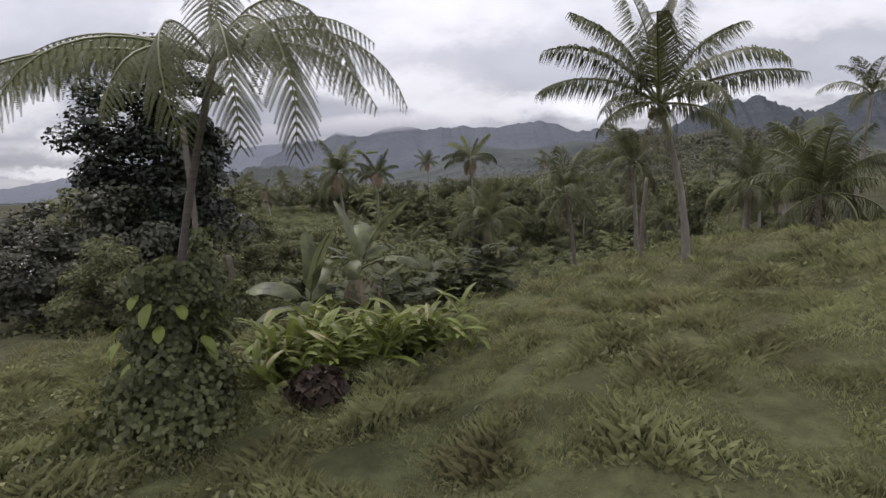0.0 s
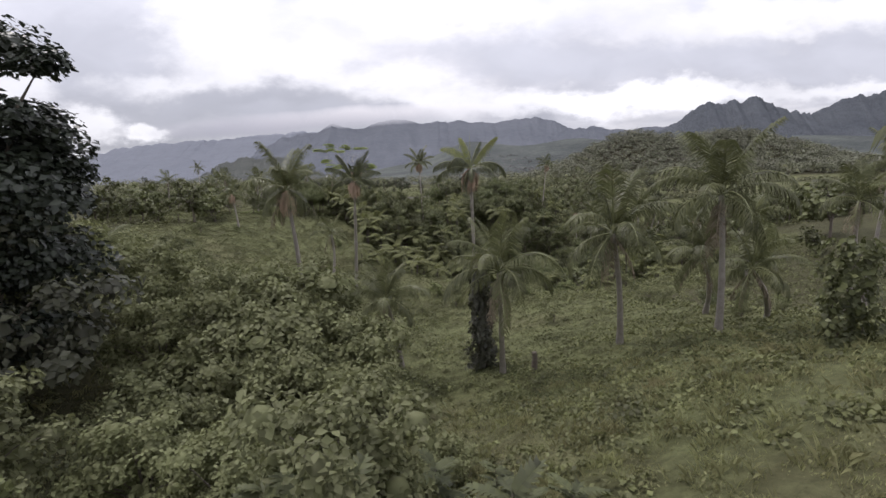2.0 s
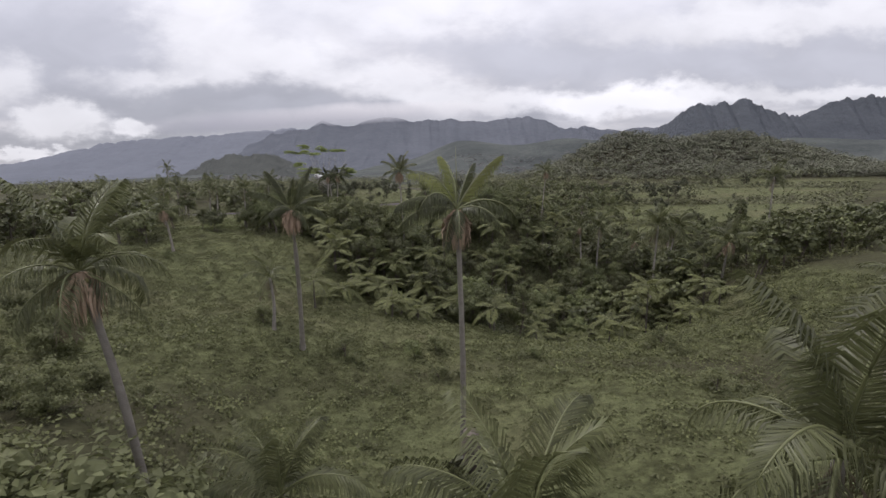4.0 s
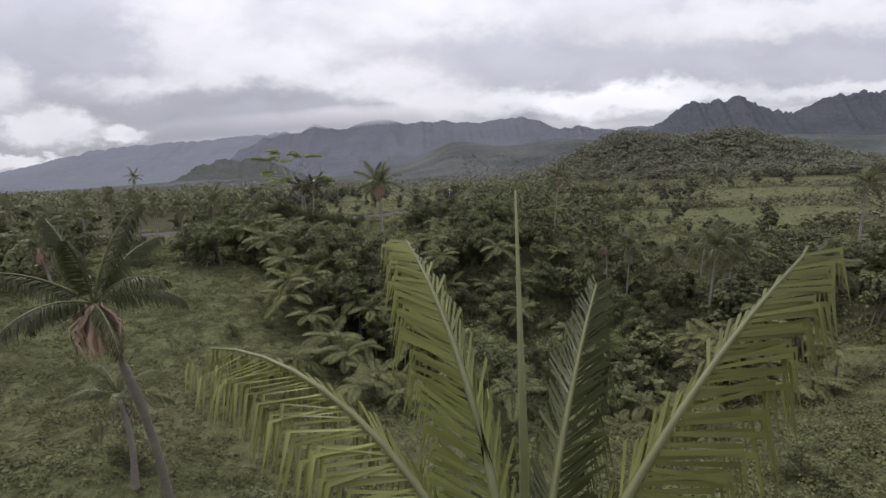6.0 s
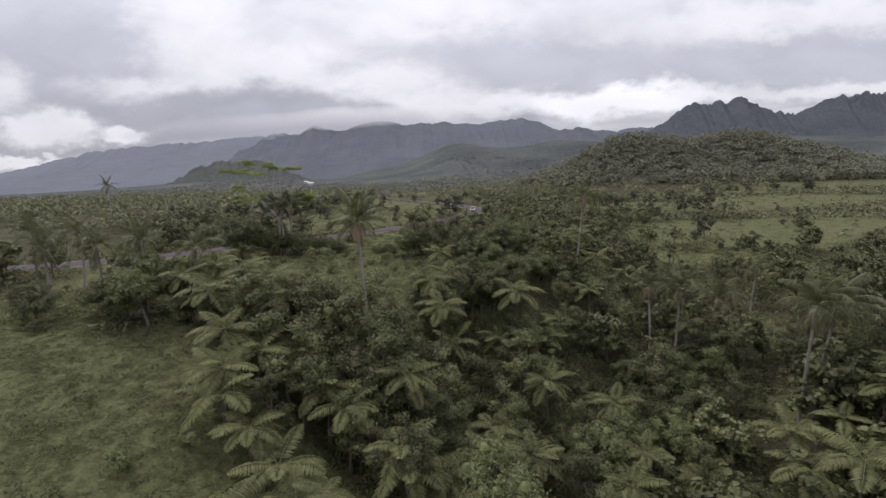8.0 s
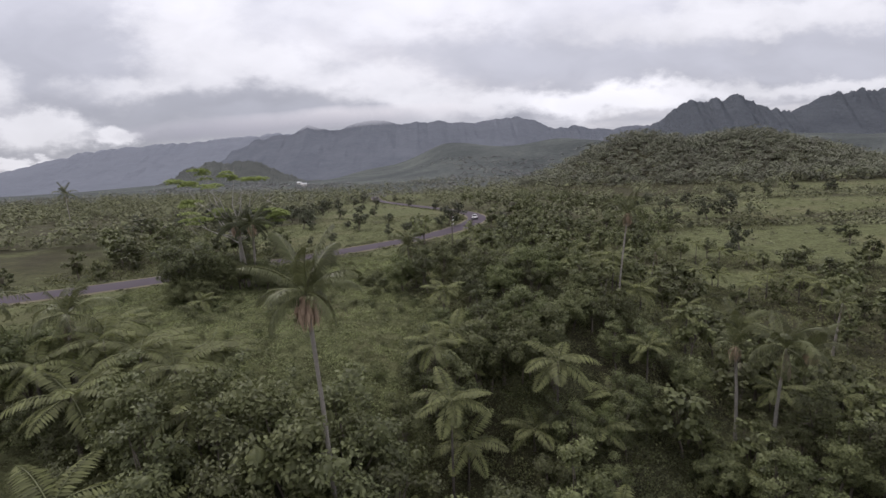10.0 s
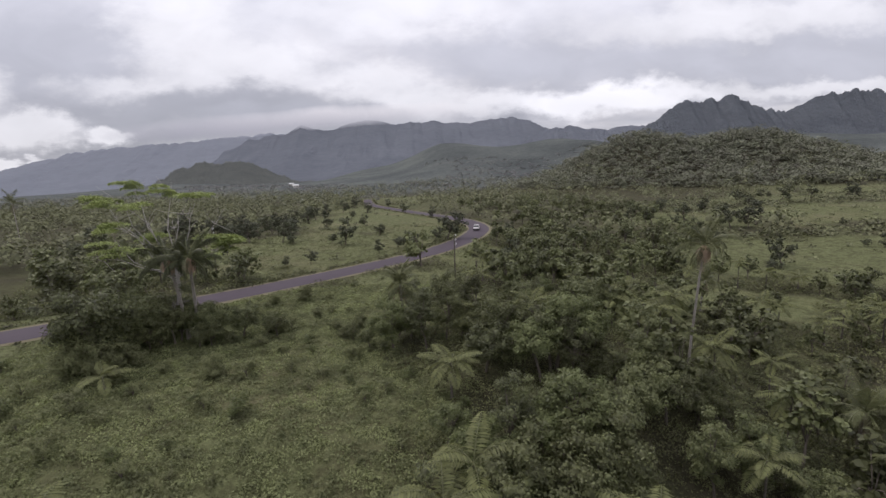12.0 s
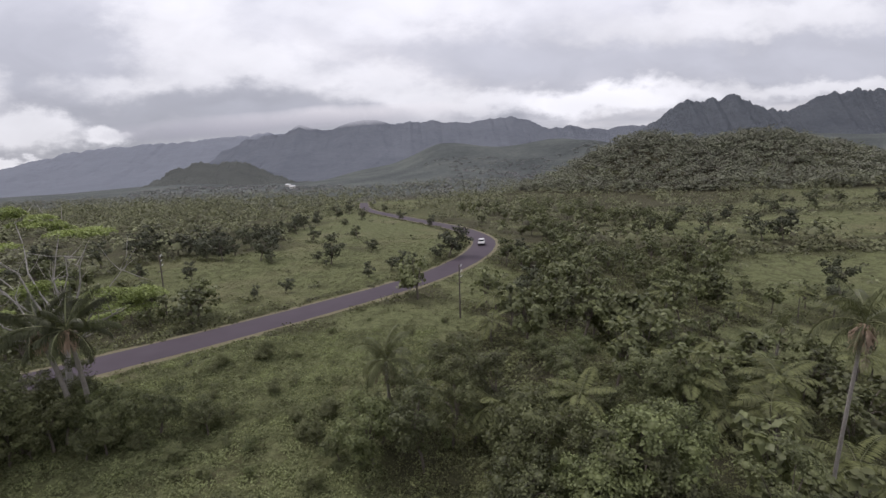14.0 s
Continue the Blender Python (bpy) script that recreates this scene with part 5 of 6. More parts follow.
for i in range(16):
    x, y = meadow_rng.uniform(-22, -1), meadow_rng.uniform(138, 164)
    if roomy(x, y):
        plant_tree("leafy_bush", LEAFY[i % 2], x, y, meadow_rng.uniform(0.22, 0.6), "leafy green bush standing in meadow weeds", "meadow bushes", category="bush", sink=0.2)
rim_rng = np.random.default_rng(61)
for i in range(38):
    x, y = rim_rng.uniform(-12, 40), rim_rng.uniform(80, 92)
    tree_fern(x, y, rim_rng.uniform(0.6, 3.4), rim_rng.uniform(0.6, 1.25), int(rim_rng.integers(7, 12)))
for i in range(170):
    x, y = wood_rng.uniform(-45, 40), wood_rng.uniform(34, 165)
    if abs(x - 3) < 0.95 * (y - 22) and roomy(x, y) and float(openness(x, y)) < 0.85:
        plant_tree("shrub", SHRUB[wood_rng.integers(3)], x, y, wood_rng.uniform(0.35, 0.9), "dense low green shrub on grass", "shrubs", category="shrub")

# ---- things near the start ----
near_rng = np.random.default_rng(55)


def blade_strip(rng, length, width, rise, bend, torn=0.0, segs=9, fold=0.25):
    """A long leaf along +x with a sunk midrib; torn: how far its edges are split."""
    s = np.linspace(0, 1, segs + 1)
    a = np.radians(rise - bend * s ** 1.2)
    st = length / segs
    x = np.concatenate([[0], np.cumsum(np.cos(a[:-1]) * st)])
    z = np.concatenate([[0], np.cumsum(np.sin(a[:-1]) * st)])
    w = width * np.sin(np.pi * np.clip(s * 0.93 + 0.05, 0, 1)) ** 0.6
    h = Heap()
    for side in (-1, 1):
        i = 0
        while i < segs:
            run = segs - i if torn < 0.05 else min(segs - i, int(rng.integers(1, 4 + int(8 * (1 - torn)))))
            hang = rng.uniform(0, torn) * 1.1
            v, t = [], []
            for n in range(run + 1):
                q = i + n
                gap = (0.5 * st * torn) * (1 if n == 0 else -1 if n == run else 0)
                v += [(x[q], 0, z[q]), (x[q] + gap * 0.6, side * w[q] * 0.55, z[q] + fold * w[q] * 0.7 - hang * w[q] * 0.3), (x[q] + gap, side * w[q], z[q] + fold * w[q] * 0.6 - hang * w[q])]
                if n:
                    a = 3 * (n - 1)
                    t += [(a, a + 3, a + 4), (a, a + 4, a + 1), (a + 1, a + 4, a + 5), (a + 1, a + 5, a + 2)]
            h.add(v, t)
            i += run
    return h


def banana_blade(rng, length, width, rise, bend, torn):
    """A paddle-shaped blade on a long stalk, with a sunk midrib and split edges."""
    segs = 26
    q = np.linspace(0, 1, segs + 1)
    a = np.radians(rise - bend * q ** 1.5)
    st = length / segs
    x = np.concatenate([[0], np.cumsum(np.cos(a[:-1]) * st)])
    z = np.concatenate([[0], np.cumsum(np.sin(a[:-1]) * st)])
    w = width * np.clip((q - 0.14) / 0.16, 0, 1) ** 0.6 * np.clip((1.01 - q) / 0.22, 0, 1) ** 0.55
    h = Heap()
    h.add(*tube(np.column_stack([x, 0 * x, z - 0.012]), 0.024 * (1 - 0.85 * q) + 0.003, 5))
    nx, nz = -np.sin(a), np.cos(a)
    for side in (-1, 1):
        i = 3
        while i < segs:
            run = segs - i if torn < 0.05 else min(segs - i, int(rng.integers(1, 4 + int(9 * (1 - torn)))))
            hang, slip = rng.uniform(0, torn) * 0.9, rng.uniform(-0.5, 0.5) * torn * st
            v, t = [], []
            for n in range(run + 1):
                k = i + n
                gap = (0.3 * st * torn) * (1 if n == 0 else -1 if n == run else 0) + slip
                for part, lift in ((0.0, 0.0), (0.5, 0.10), (1.0, 0.02)):
                    up = lift * w[k] - hang * w[k] * part ** 1.5
                    v.append((x[k] + gap * part + nx[k] * up, side * w[k] * part, z[k] + nz[k] * up))
                if n:
                    o = 3 * (n - 1)
                    t += [(o, o + 3, o + 4), (o, o + 4, o + 1), (o + 1, o + 4, o + 5), (o + 1, o + 5, o + 2)]
            h.add(v, t)
            i += run
    return h


def banana_plant(x, y, height, blades, label):
    """Blades one by one: bearing, start angle, droop, length, how torn."""
    root = new("banana_plant")
    root.location = (x, y, land_at(x, y))
    tagged(root, label, "banana plant", group="banana plants")
    piece("stem", trunk_mesh((0, 0, 0), (0.05, 0.05, height), 0.12, 0.07, 0.05, PALE_STEM, 1.3, 9, "stem"), root)
    for turn, rise, bend, length, torn in blades:
        h = banana_blade(near_rng, length * 1.08, 0.26, rise, bend * 1.25, torn)
        piece("leaf", h.mesh("leaf", BANANA_LEAF, False), root, m=pose(0.05, 0.05, height - near_rng.uniform(0.0, 0.25), near_rng.normal(0, 24), 0, turn))
    for turn in (-75, -120, 30):
        h = banana_blade(near_rng, 1.2, 0.13, -38, 46, 0.9)
        piece("dead_leaf", h.mesh("dead_leaf", PALM_DRY), root, "withered brown leaf", pose(0, 0, height * 0.85, 0, 0, turn))


PALE_STEM = plain_material("banana_stem", (0.16, 0.18, 0.08), 0.6, 0, 0.4, 6.0)
banana_plant(-1.35, 17.3, 1.7, [(8, 66, 28, 2.2, 0.35), (165, 78, 24, 1.9, 0.1), (176, 40, 46, 1.9, 0.3), (-12, 34, 66, 1.7, 0.65), (-70, 48, 84, 1.7, 0.8), (100, 60, 60, 1.8, 0.5), (-130, 30, 70, 1.5, 0.6), (60, 40, 70, 1.6, 0.7)], "banana plant with broad torn grey-green leaves")
banana_plant(-2.4, 16.3, 0.9, [(150, 82, 20, 1.7, 0.05), (-20, 78, 26, 1.75, 0.1), (178, 36, 50, 1.5, 0.2), (-80, 36, 60, 1.5, 0.2), (-140, 24, 56, 1.3, 0.3), (80, 60, 40, 1.4, 0.3), (12, 30, 74, 1.3, 0.5)], "young banana plant with upright torn leaves")


def ginger_stem_mesh(seed):
    rng = np.random.default_rng(seed)
    h = Heap()
    lean = rng.uniform(15, 40)
    n = rng.integers(7, 11)
    for i in range(n):
        s = (i + 1) / n
        b = blade_strip(rng, rng.uniform(0.45, 0.72), 0.062, rng.uniform(20, 65), rng.uniform(40, 90), 0.0, 5, 0.3)
        v, f = np.vstack(b.v), np.vstack(b.f)
        m = np.array(pose(0, 0, 0, 0, 0, (i % 2) * 180 + rng.normal(0, 28)).to_3x3())
        base = np.array([math.sin(radians(lean)) * s * 0.8, 0, math.cos(radians(lean)) * s * 0.85])
        h.add(v @ m.T + base, f)
    st = np.linspace(0, 1, 4)[:, None] * np.array([math.sin(radians(lean)) * 0.8, 0, math.cos(radians(lean)) * 0.85])
    h.add(*tube(st, np.linspace(0.014, 0.007, 4), 5))
    return h.mesh("ginger_plant", GINGER_LEAF)


GINGERS = [ginger_stem_mesh(300 + i) for i in range(5)]
for i in range(95):
    x, y = near_rng.uniform(-2.9, 1.4), near_rng.uniform(13.2, 15.6)
    if ((x + 0.75) / 2.2) ** 2 + ((y - 14.4) / 1.25) ** 2 > 1:
        continue
    ob = new("ginger_plant", GINGERS[i % 5])
    k = near_rng.uniform(0.8, 1.25)
    ob.matrix_basis = pose(x, y, land_at(x, y) - 0.03, near_rng.normal(0, 8), near_rng.normal(0, 8), near_rng.normal(-60, 70)) @ Matrix.Diagonal((k, k, k, 1))
    tagged(ob, "ginger plant with bright green lance-shaped leaves", "ginger plant", group="ginger plants")


def lobed_leaf_mesh(seed):
    """A large arching leaf along +x, cut into pointed lobes on both sides of the midrib."""
    rng = np.random.default_rng(seed)
    length, lobes = 0.72, 7
    h = Heap()
    q = np.linspace(0, 1, 9)
    drop = lambda t: -0.30 * length * t ** 1.8
    h.add(*tube(np.column_stack([q * length, 0 * q, drop(q) - 0.006]), 0.011 * (1 - 0.8 * q), 4))
    for side in (-1, 1):
        for i in range(lobes):
            t = 0.14 + 0.84 * (i + 0.5) / lobes
            w = 0.27 * math.sin(math.pi * (0.10 + 0.80 * t)) ** 0.75 * rng.uniform(0.85, 1.1)
            t0, t1 = t - 0.070, t + 0.070
            sag = rng.uniform(0.0, 0.10) * length
            pts = [(t0 * length, 0, drop(t0)), (t1 * length, 0, drop(t1)), (t1 * length + 0.03, side * w * 0.5, drop(t1) + 0.045), ((t + 0.13) * length + 0.02, side * w, drop(t) - sag), (t0 * length + 0.05, side * w * 0.55, drop(t0) + 0.035)]
            h.add(pts, [(0, 1, 2), (0, 2, 4), (4, 2, 3)])
    h.add([(0.93 * length, -0.055, drop(0.93)), (1.12 * length, 0, drop(1.15)), (0.93 * length, 0.055, drop(0.93))], [(0, 1, 2)])
    return h.mesh("leaf", LOBED_LEAF)


LOBED = [lobed_leaf_mesh(330 + i) for i in range(4)]
SAPLING_STEMS = [trunk_mesh((0, 0, 0), (0.05, 0.03, 1.2 + 0.35 * i), 0.028, 0.014, 0.04, BARK, 1.2, 6, "stem") for i in range(3)]
SAPLING_SPOTS = [(-0.6, 20.8), (0.4, 21.4), (2.2, 22.8), (1.2, 20.7), (-1.8, 21.3), (2.9, 24.2), (1.4, 22.6), (-0.4, 22.6), (0.6, 24.0), (-2.6, 22.8), (1.9, 21.2), (-1.2, 20.0), (0.3, 19.6), (3.3, 23.2), (2.4, 25.4), (-3.3, 20.9), (-2.0, 19.4), (-0.8, 24.6), (-4.6, 22.6), (1.2, 26.2), (-3.6, 19.2)]
SAPLING_SPOTS += [(-3.6 + 6.2 * ((i * 0.618) % 1), 19.0 + 7.0 * ((i * 0.381 + 0.13) % 1)) for i in range(24)]
for i, (x, y) in enumerate(SAPLING_SPOTS):
    root = new("breadfruit_sapling")
    k = near_rng.uniform(0.55, 1.0)
    root.matrix_basis = pose(x, y, land_at(x, y) - 0.05, near_rng.normal(0, 6), near_rng.normal(0, 6), near_rng.random() * 360) @ Matrix.Diagonal((k, k, k, 1))
    tagged(root, "breadfruit sapling with large deeply lobed dark leaves", "sapling", group="breadfruit saplings")
    piece("stem", SAPLING_STEMS[i % 3], root)
    tall = 1.2 + 0.35 * (i % 3)
    for j in range(17):
        up = 1 - (j / 17) ** 1.3 * 0.85
        g = near_rng.uniform(0.75, 1.3)
        piece("leaf", LOBED[near_rng.integers(4)], root, m=pose(0.05 * up, 0.03 * up, tall * up, near_rng.normal(0, 14), -42 * up + near_rng.normal(8, 14), j * 137.5 + near_rng.normal(0, 14)) @ Matrix.Diagonal((g, g, g, 1)))


def creeper(x, y, height, r0, r1, n, leaf, label, mat=None, lean=(0, 0)):
    """Leaves wrapped round an upright stem, hanging in a ragged column."""
    rng = near_rng
    s = rng.random(n)
    a = rng.random(n) * 6.28
    r = (r0 + (r1 - r0) * s ** 0.7) * (0.55 + 0.5 * rng.random(n)) * (1 + 0.34 * np.sin(3 * a + 5 * s + x) + 0.24 * np.sin(11 * s + 2 * a) + 0.2 * np.sin(23 * s - 3 * a))
    p = np.column_stack([r * np.cos(a) + lean[0] * s, r * np.sin(a) + lean[1] * s, s * height])
    out = np.column_stack([np.cos(a), np.sin(a), 0.2 + 0 * a])
    v, f = leaves(rng, p, leaf, out * 1.6, 0.0, 0.42, 0.9)
    root = new("creeper")
    root.location = (x, y, land_at(x, y))
    tagged(root, label, "creeper")
    piece("foliage", tri_mesh("foliage", v, f, mat or TREE_LEAF), root)
    for j in range(4):
        q = np.linspace(0, 1, 9)
        turn = j * 1.57 + q * 3.0
        w = (r0 + (r1 - r0) * q) * 0.55
        line = np.column_stack([w * np.cos(turn) + lean[0] * q, w * np.sin(turn) + lean[1] * q, q * height * 0.97 - 0.1])
        sv, sf = tube(line, np.linspace(0.022, 0.008, 9), 5)
        piece("vine_stem", tri_mesh("vine_stem", sv, sf, BARK, smooth=True), root, "thin brown twining stem")
    return root


creeper(-3.2, 12.2, 2.35, 0.80, 0.46, 6800, 0.10, "creeper covering the tree fern stem in small heart-shaped leaves", None, (0.2, 0.1))
creeper(-3.2, 12.2, 1.0, 1.15, 0.6, 3200, 0.10, "creeper heaped round the foot of the stem")
hang_rng = np.random.default_rng(71)
for i in range(26):
    a, s = hang_rng.random() * 6.28, hang_rng.uniform(0.45, 1.0)
    b = blade_strip(hang_rng, hang_rng.uniform(0.2, 0.38), 0.075, -30, 55, 0.0, 6, 0.2)
    ob = new("hanging_leaf", b.mesh("hanging_leaf", GINGER_LEAF, True))
    r = 0.80 - 0.34 * s
    ob.matrix_basis = pose(-3.2 + 0.1 * s + r * math.cos(a), 12.2 + 0.1 * s + r * math.sin(a), land_at(-3.2, 12.2) + 2.35 * s, 0, 0, math.degrees(a))
    tagged(ob, "large yellow-green climber leaf hanging from the stem", "climber leaf", group="climber leaves")
creeper(-6.9, 20.0, 3.6, 0.85, 0.25, 3000, 0.14, "creeper climbing a pale bare stem")
creeper(3.8, 42.4, 6.0, 0.75, 0.5, 2600, 0.24, "dark creeper smothering a dead trunk", DULL_LEAF, (-0.4, -1.0))
creeper(15.2, 31.4, 3.6, 0.8, 0.75, 1700, 0.2, "leafy creeper over a small tree on the slope")
creeper(-8.3, 25.1, 2.6, 0.9, 0.3, 1400, 0.15, "creeper round a broken stump")


def log_post(x, y, top, r, mat, name, label, category):
    z = land_at(x, y)
    ob = new(name, trunk_mesh((0, 0, 0), (top[0] - x, top[1] - y, top[2] - z), r, r * 0.85, 0.03, mat, 1.15, 10, name))
    ob.location = (x, y, z)
    return tagged(ob, label, category)


def leaf_heap(x, y, r):
    b = ball(near_rng, 500, 0.2) * np.array([r, r, r * 0.8])
    b[:, 2] = np.abs(b[:, 2])
    h = Heap()
    h.add(*leaves(near_rng, b, 0.22, unit(b), 0.2, 0.3, 0.8))
    h.add(*cores(near_rng, np.zeros((1, 3)), [r * 0.7]))
    ob = new("leaf_litter", h.mesh("leaf_litter", ROT))
    ob.location = (x, y, land_at(x, y))
    tagged(ob, "heap of dark rotting brown leaves in the grass", "leaf heap")


ROT = leaf_material("rotting_leaves", (0.018, 0.013, 0.010), (0.07, 0.05, 0.035), 0.8, 0.1)
leaf_heap(-1.15, 12.6, 0.5)
log_post(8.5, 22.9, (8.9, 23.5, 6.2), 0.085, BARK, "palm_log_post", "upright palm-log post standing in the grass", "post")
log_post(-6.9, 20.0, (-7.1, 20.2, 8.4), 0.10, STEM_BARK, "bare_tree_stem", "bare pale stem rising from creepers", "tree stem")
log_post(-8.3, 25.1, (-8.6, 25.1, 3.6), 0.14, BARK, "dead_stump", "broken pale dead stump among bushes", "stump")
log_post(3.8, 42.4, (3.4, 41.4, 3.6), 0.28, BARK, "dead_tree", "dead tree under a dark creeper", "tree stem")
log_post(6.2, 39.4, (6.2, 39.4, land_at(6.2, 39.4) + 1.0), 0.16, BARK, "dead_stump", "short brown cut stump in the weeds", "stump")
for x, y in ((-40.5, 92.5), (-43.0, 92.0), (-47.0, 92.0), (-37.5, 93.5)):
    log_post(x, y, (x, y + 0.05, land_at(x, y) + 1.6), 0.07, POLE_WOOD, "fence_post", "weathered wooden fence post in the pasture", "fence post")["group"] = "fence posts"


def shed(x, y, turn):
    root = new("shed")
    root.matrix_basis = pose(x, y, land_at(x, y), 0, 0, turn)
    tagged(root, "small grey shed with a rusty pale tin roof", "shed")

    def slab(name, cx, cy, cz, sx, sy, sz, mat, tilt=0.0):
        bm = bmesh.new()
        bmesh.ops.create_cube(bm, size=1.0, matrix=pose(cx, cy, cz, tilt, 0, 0) @ Matrix.Diagonal((sx, sy, sz, 1)))
        me = bpy.data.meshes.new(name)
        bm.to_mesh(me)
        bm.free()
        me.materials.append(mat)
        return piece(name, me, root)

    for name, cx, cy, sx, sy in (("front_wall", 0, -1.5, 5.0, 0.08), ("back_wall", 0, 1.5, 5.0, 0.08), ("side_wall", -2.46, 0, 0.08, 2.9), ("side_wall", 2.46, 0, 0.08, 2.9)):
        slab(name, cx, cy, 1.1, sx, sy, 2.4, SHED_WALL)
    h = Heap()
    n = 61
    for side in (-1, 1):
        u = np.linspace(-2.8, 2.8, n)
        wave = 0.03 * np.sin(np.arange(n) * math.pi / 2)
        lo = np.column_stack([u, np.full(n, side * 1.9), 2.15 + wave])
        hi = np.column_stack([u, np.zeros(n), 3.05 + wave])
        o = np.arange(n - 1)[:, None]
        h.add(np.vstack([lo, hi]), np.vstack([o + [0, 1, n + 1], o + [0, n + 1, n]]))
    piece("roof", h.mesh("roof", TIN), root, "weathered corrugated tin roof")


SHED_WALL = plain_material("shed_boards", (0.16, 0.15, 0.15), 0.85, 0, 0.3, 3.0)
TIN = plain_material("weathered_tin", (0.42, 0.40, 0.40), 0.45, 0.4, 0.35, 2.0)
shed(-23.8, 31.0, 35)

# ---- flat-topped tree by the meadow ----


def flat_topped_tree(x, y, height):
    rng = np.random.default_rng(401)
    root = new("flat_topped_tree")
    root.location = (x, y, land_at(x, y))
    tagged(root, "flat-topped tree with bleached bare limbs and light feathery sprays", "tree")
    h = Heap()
    fork = np.array([0.3, 0.2, height * 0.5])
    q = np.linspace(0, 1, 6)[:, None]
    h.add(*tube(q * fork - [0, 0, 0.3], np.linspace(0.3, 0.2, 6), 8))
    pts = []
    for ex, ey, ez, rad, bare in ((-6.5, 5.4, 17.2, 1.9, 0), (-2.6, -2.8, 15.4, 2.1, 0), (3.4, 0.0, 16.3, 2.2, 0), (5.2, 0.2, 11.2, 2.2, 0), (-5.0, 0.5, 14.0, 1.6, 1), (-4.2, -1.0, 16.4, 1.2, 1), (0.8, 1.2, 15.2, 1.3, 1), (-7.2, 1.5, 12.6, 2.0, 0), (-5.4, -3.0, 10.6, 2.1, 0), (-1.0, 3.0, 16.6, 1.6, 0), (4.4, 1.8, 13.8, 1.2, 1), (-3.4, 3.6, 11.0, 2.0, 0), (2.6, 2.4, 9.0, 1.9, 0), (-8.8, 4.0, 15.6, 1.7, 0), (1.6, -1.2, 13.4, 1.0, 1), (6.3, 1.0, 10.2, 1.8, 0)):
        e = np.array([ex, ey, ez])
        line = fork * rng.uniform(0.8, 1) + (e - fork) * q + np.array([0.5, 0.2, 1.0]) * np.sin(q * np.pi) * rng.uniform(-0.9, 0.7) + np.sin(q * 9 + ex) * 0.16
        h.add(*tube(line, np.linspace(0.10, 0.025, 6), 6))
        for j in range(7 if bare else 3):
            t = line[rng.integers(3, 6)] + rng.normal(0, 0.1, 3)
            way = rng.normal(0, 0.75, 3) + [0, 0, 0.5]
            h.add(*tube([t, t + way * 0.7 + rng.normal(0, 0.15, 3), t + way * 1.5 + [0, 0, 0.3]], [0.04, 0.025, 0.008], 4))
        if not bare:
            pts.append((e, rad))
    piece("trunk", h.mesh("trunk", PALE_BARK, True), root, "bleached trunk and bare limbs")
    c = []
    for e, rad in pts:
        for tier in range(5):
            n = 330
            a, r = rng.random(n) * 6.28, np.sqrt(rng.random(n))
            mid = e + rng.normal(0, 1, 3) * [rad * 0.42, rad * 0.42, 0.36]
            w = rad * rng.uniform(0.45, 0.75)
            c.append(mid + np.column_stack([r * np.cos(a) * w, r * np.sin(a) * w, rng.normal(0, 0.08, n) + 0.30 * (1 - r * r)]))
    v, f = leaves(rng, np.vstack(c), 0.24, None, 2.5, 0.3)
    piece("crown", tri_mesh("crown", v, f, LIGHT_LEAF), root)


flat_topped_tree(-25.3, 151.2, 16.0)

# ---- poles, car and houses ----


def utility_pole(x, y, height):
    root = new("utility_pole")
    root.location = (x, y, land_at(x, y))
    tagged(root, "weathered wooden utility pole beside the road", "utility pole", group="utility poles")
    piece("post", trunk_mesh((0, 0, 0), (0.05, 0, height), 0.13, 0.09, 0.0, POLE_WOOD, 1.05, 8, "post"), root)
    bm = bmesh.new()
    bmesh.ops.create_cube(bm, size=1.0, matrix=pose(0.05, 0, height - 2.6, 0, 0, 40) @ Matrix.Diagonal((1.1, 0.09, 0.09, 1)))
    me = bpy.data.meshes.new("crossarm")
    bm.to_mesh(me)
    bm.free()
    me.materials.append(POLE_WOOD)
    piece("crossarm", me, root)
    for i in range(3):
        z = height - 0.25 - 0.75 * i
        v, f = tube([(0.1, 0, z), (0.28, 0, z + 0.04), (0.34, 0, z + 0.16), (0.34, 0, z + 0.26)], [0.03, 0.06, 0.10, 0.06], 8)
        piece("insulator", tri_mesh("insulator", v, f, PORCELAIN, smooth=True), root, "white porcelain insulator")


PORCELAIN = plain_material("white_porcelain", (0.75, 0.75, 0.74), 0.25, 0, 0.05)
utility_pole(9.6, 176.0, 7.8)
utility_pole(-35.3, 184.0, 9.6)

CAR_PAINT = plain_material("white_car_paint", (0.72, 0.70, 0.69), 0.25, 0, 0.04)
CAR_GLASS = plain_material("dark_car_glass", (0.02, 0.022, 0.025), 0.08, 0, 0.05)
RUBBER = plain_material("tyre_rubber", (0.02, 0.02, 0.02), 0.85)
RIM = plain_material("wheel_rim", (0.5, 0.5, 0.52), 0.3, 0.8)
RED_LAMP = plain_material("red_tail_lamp", (0.35, 0.02, 0.02), 0.3)


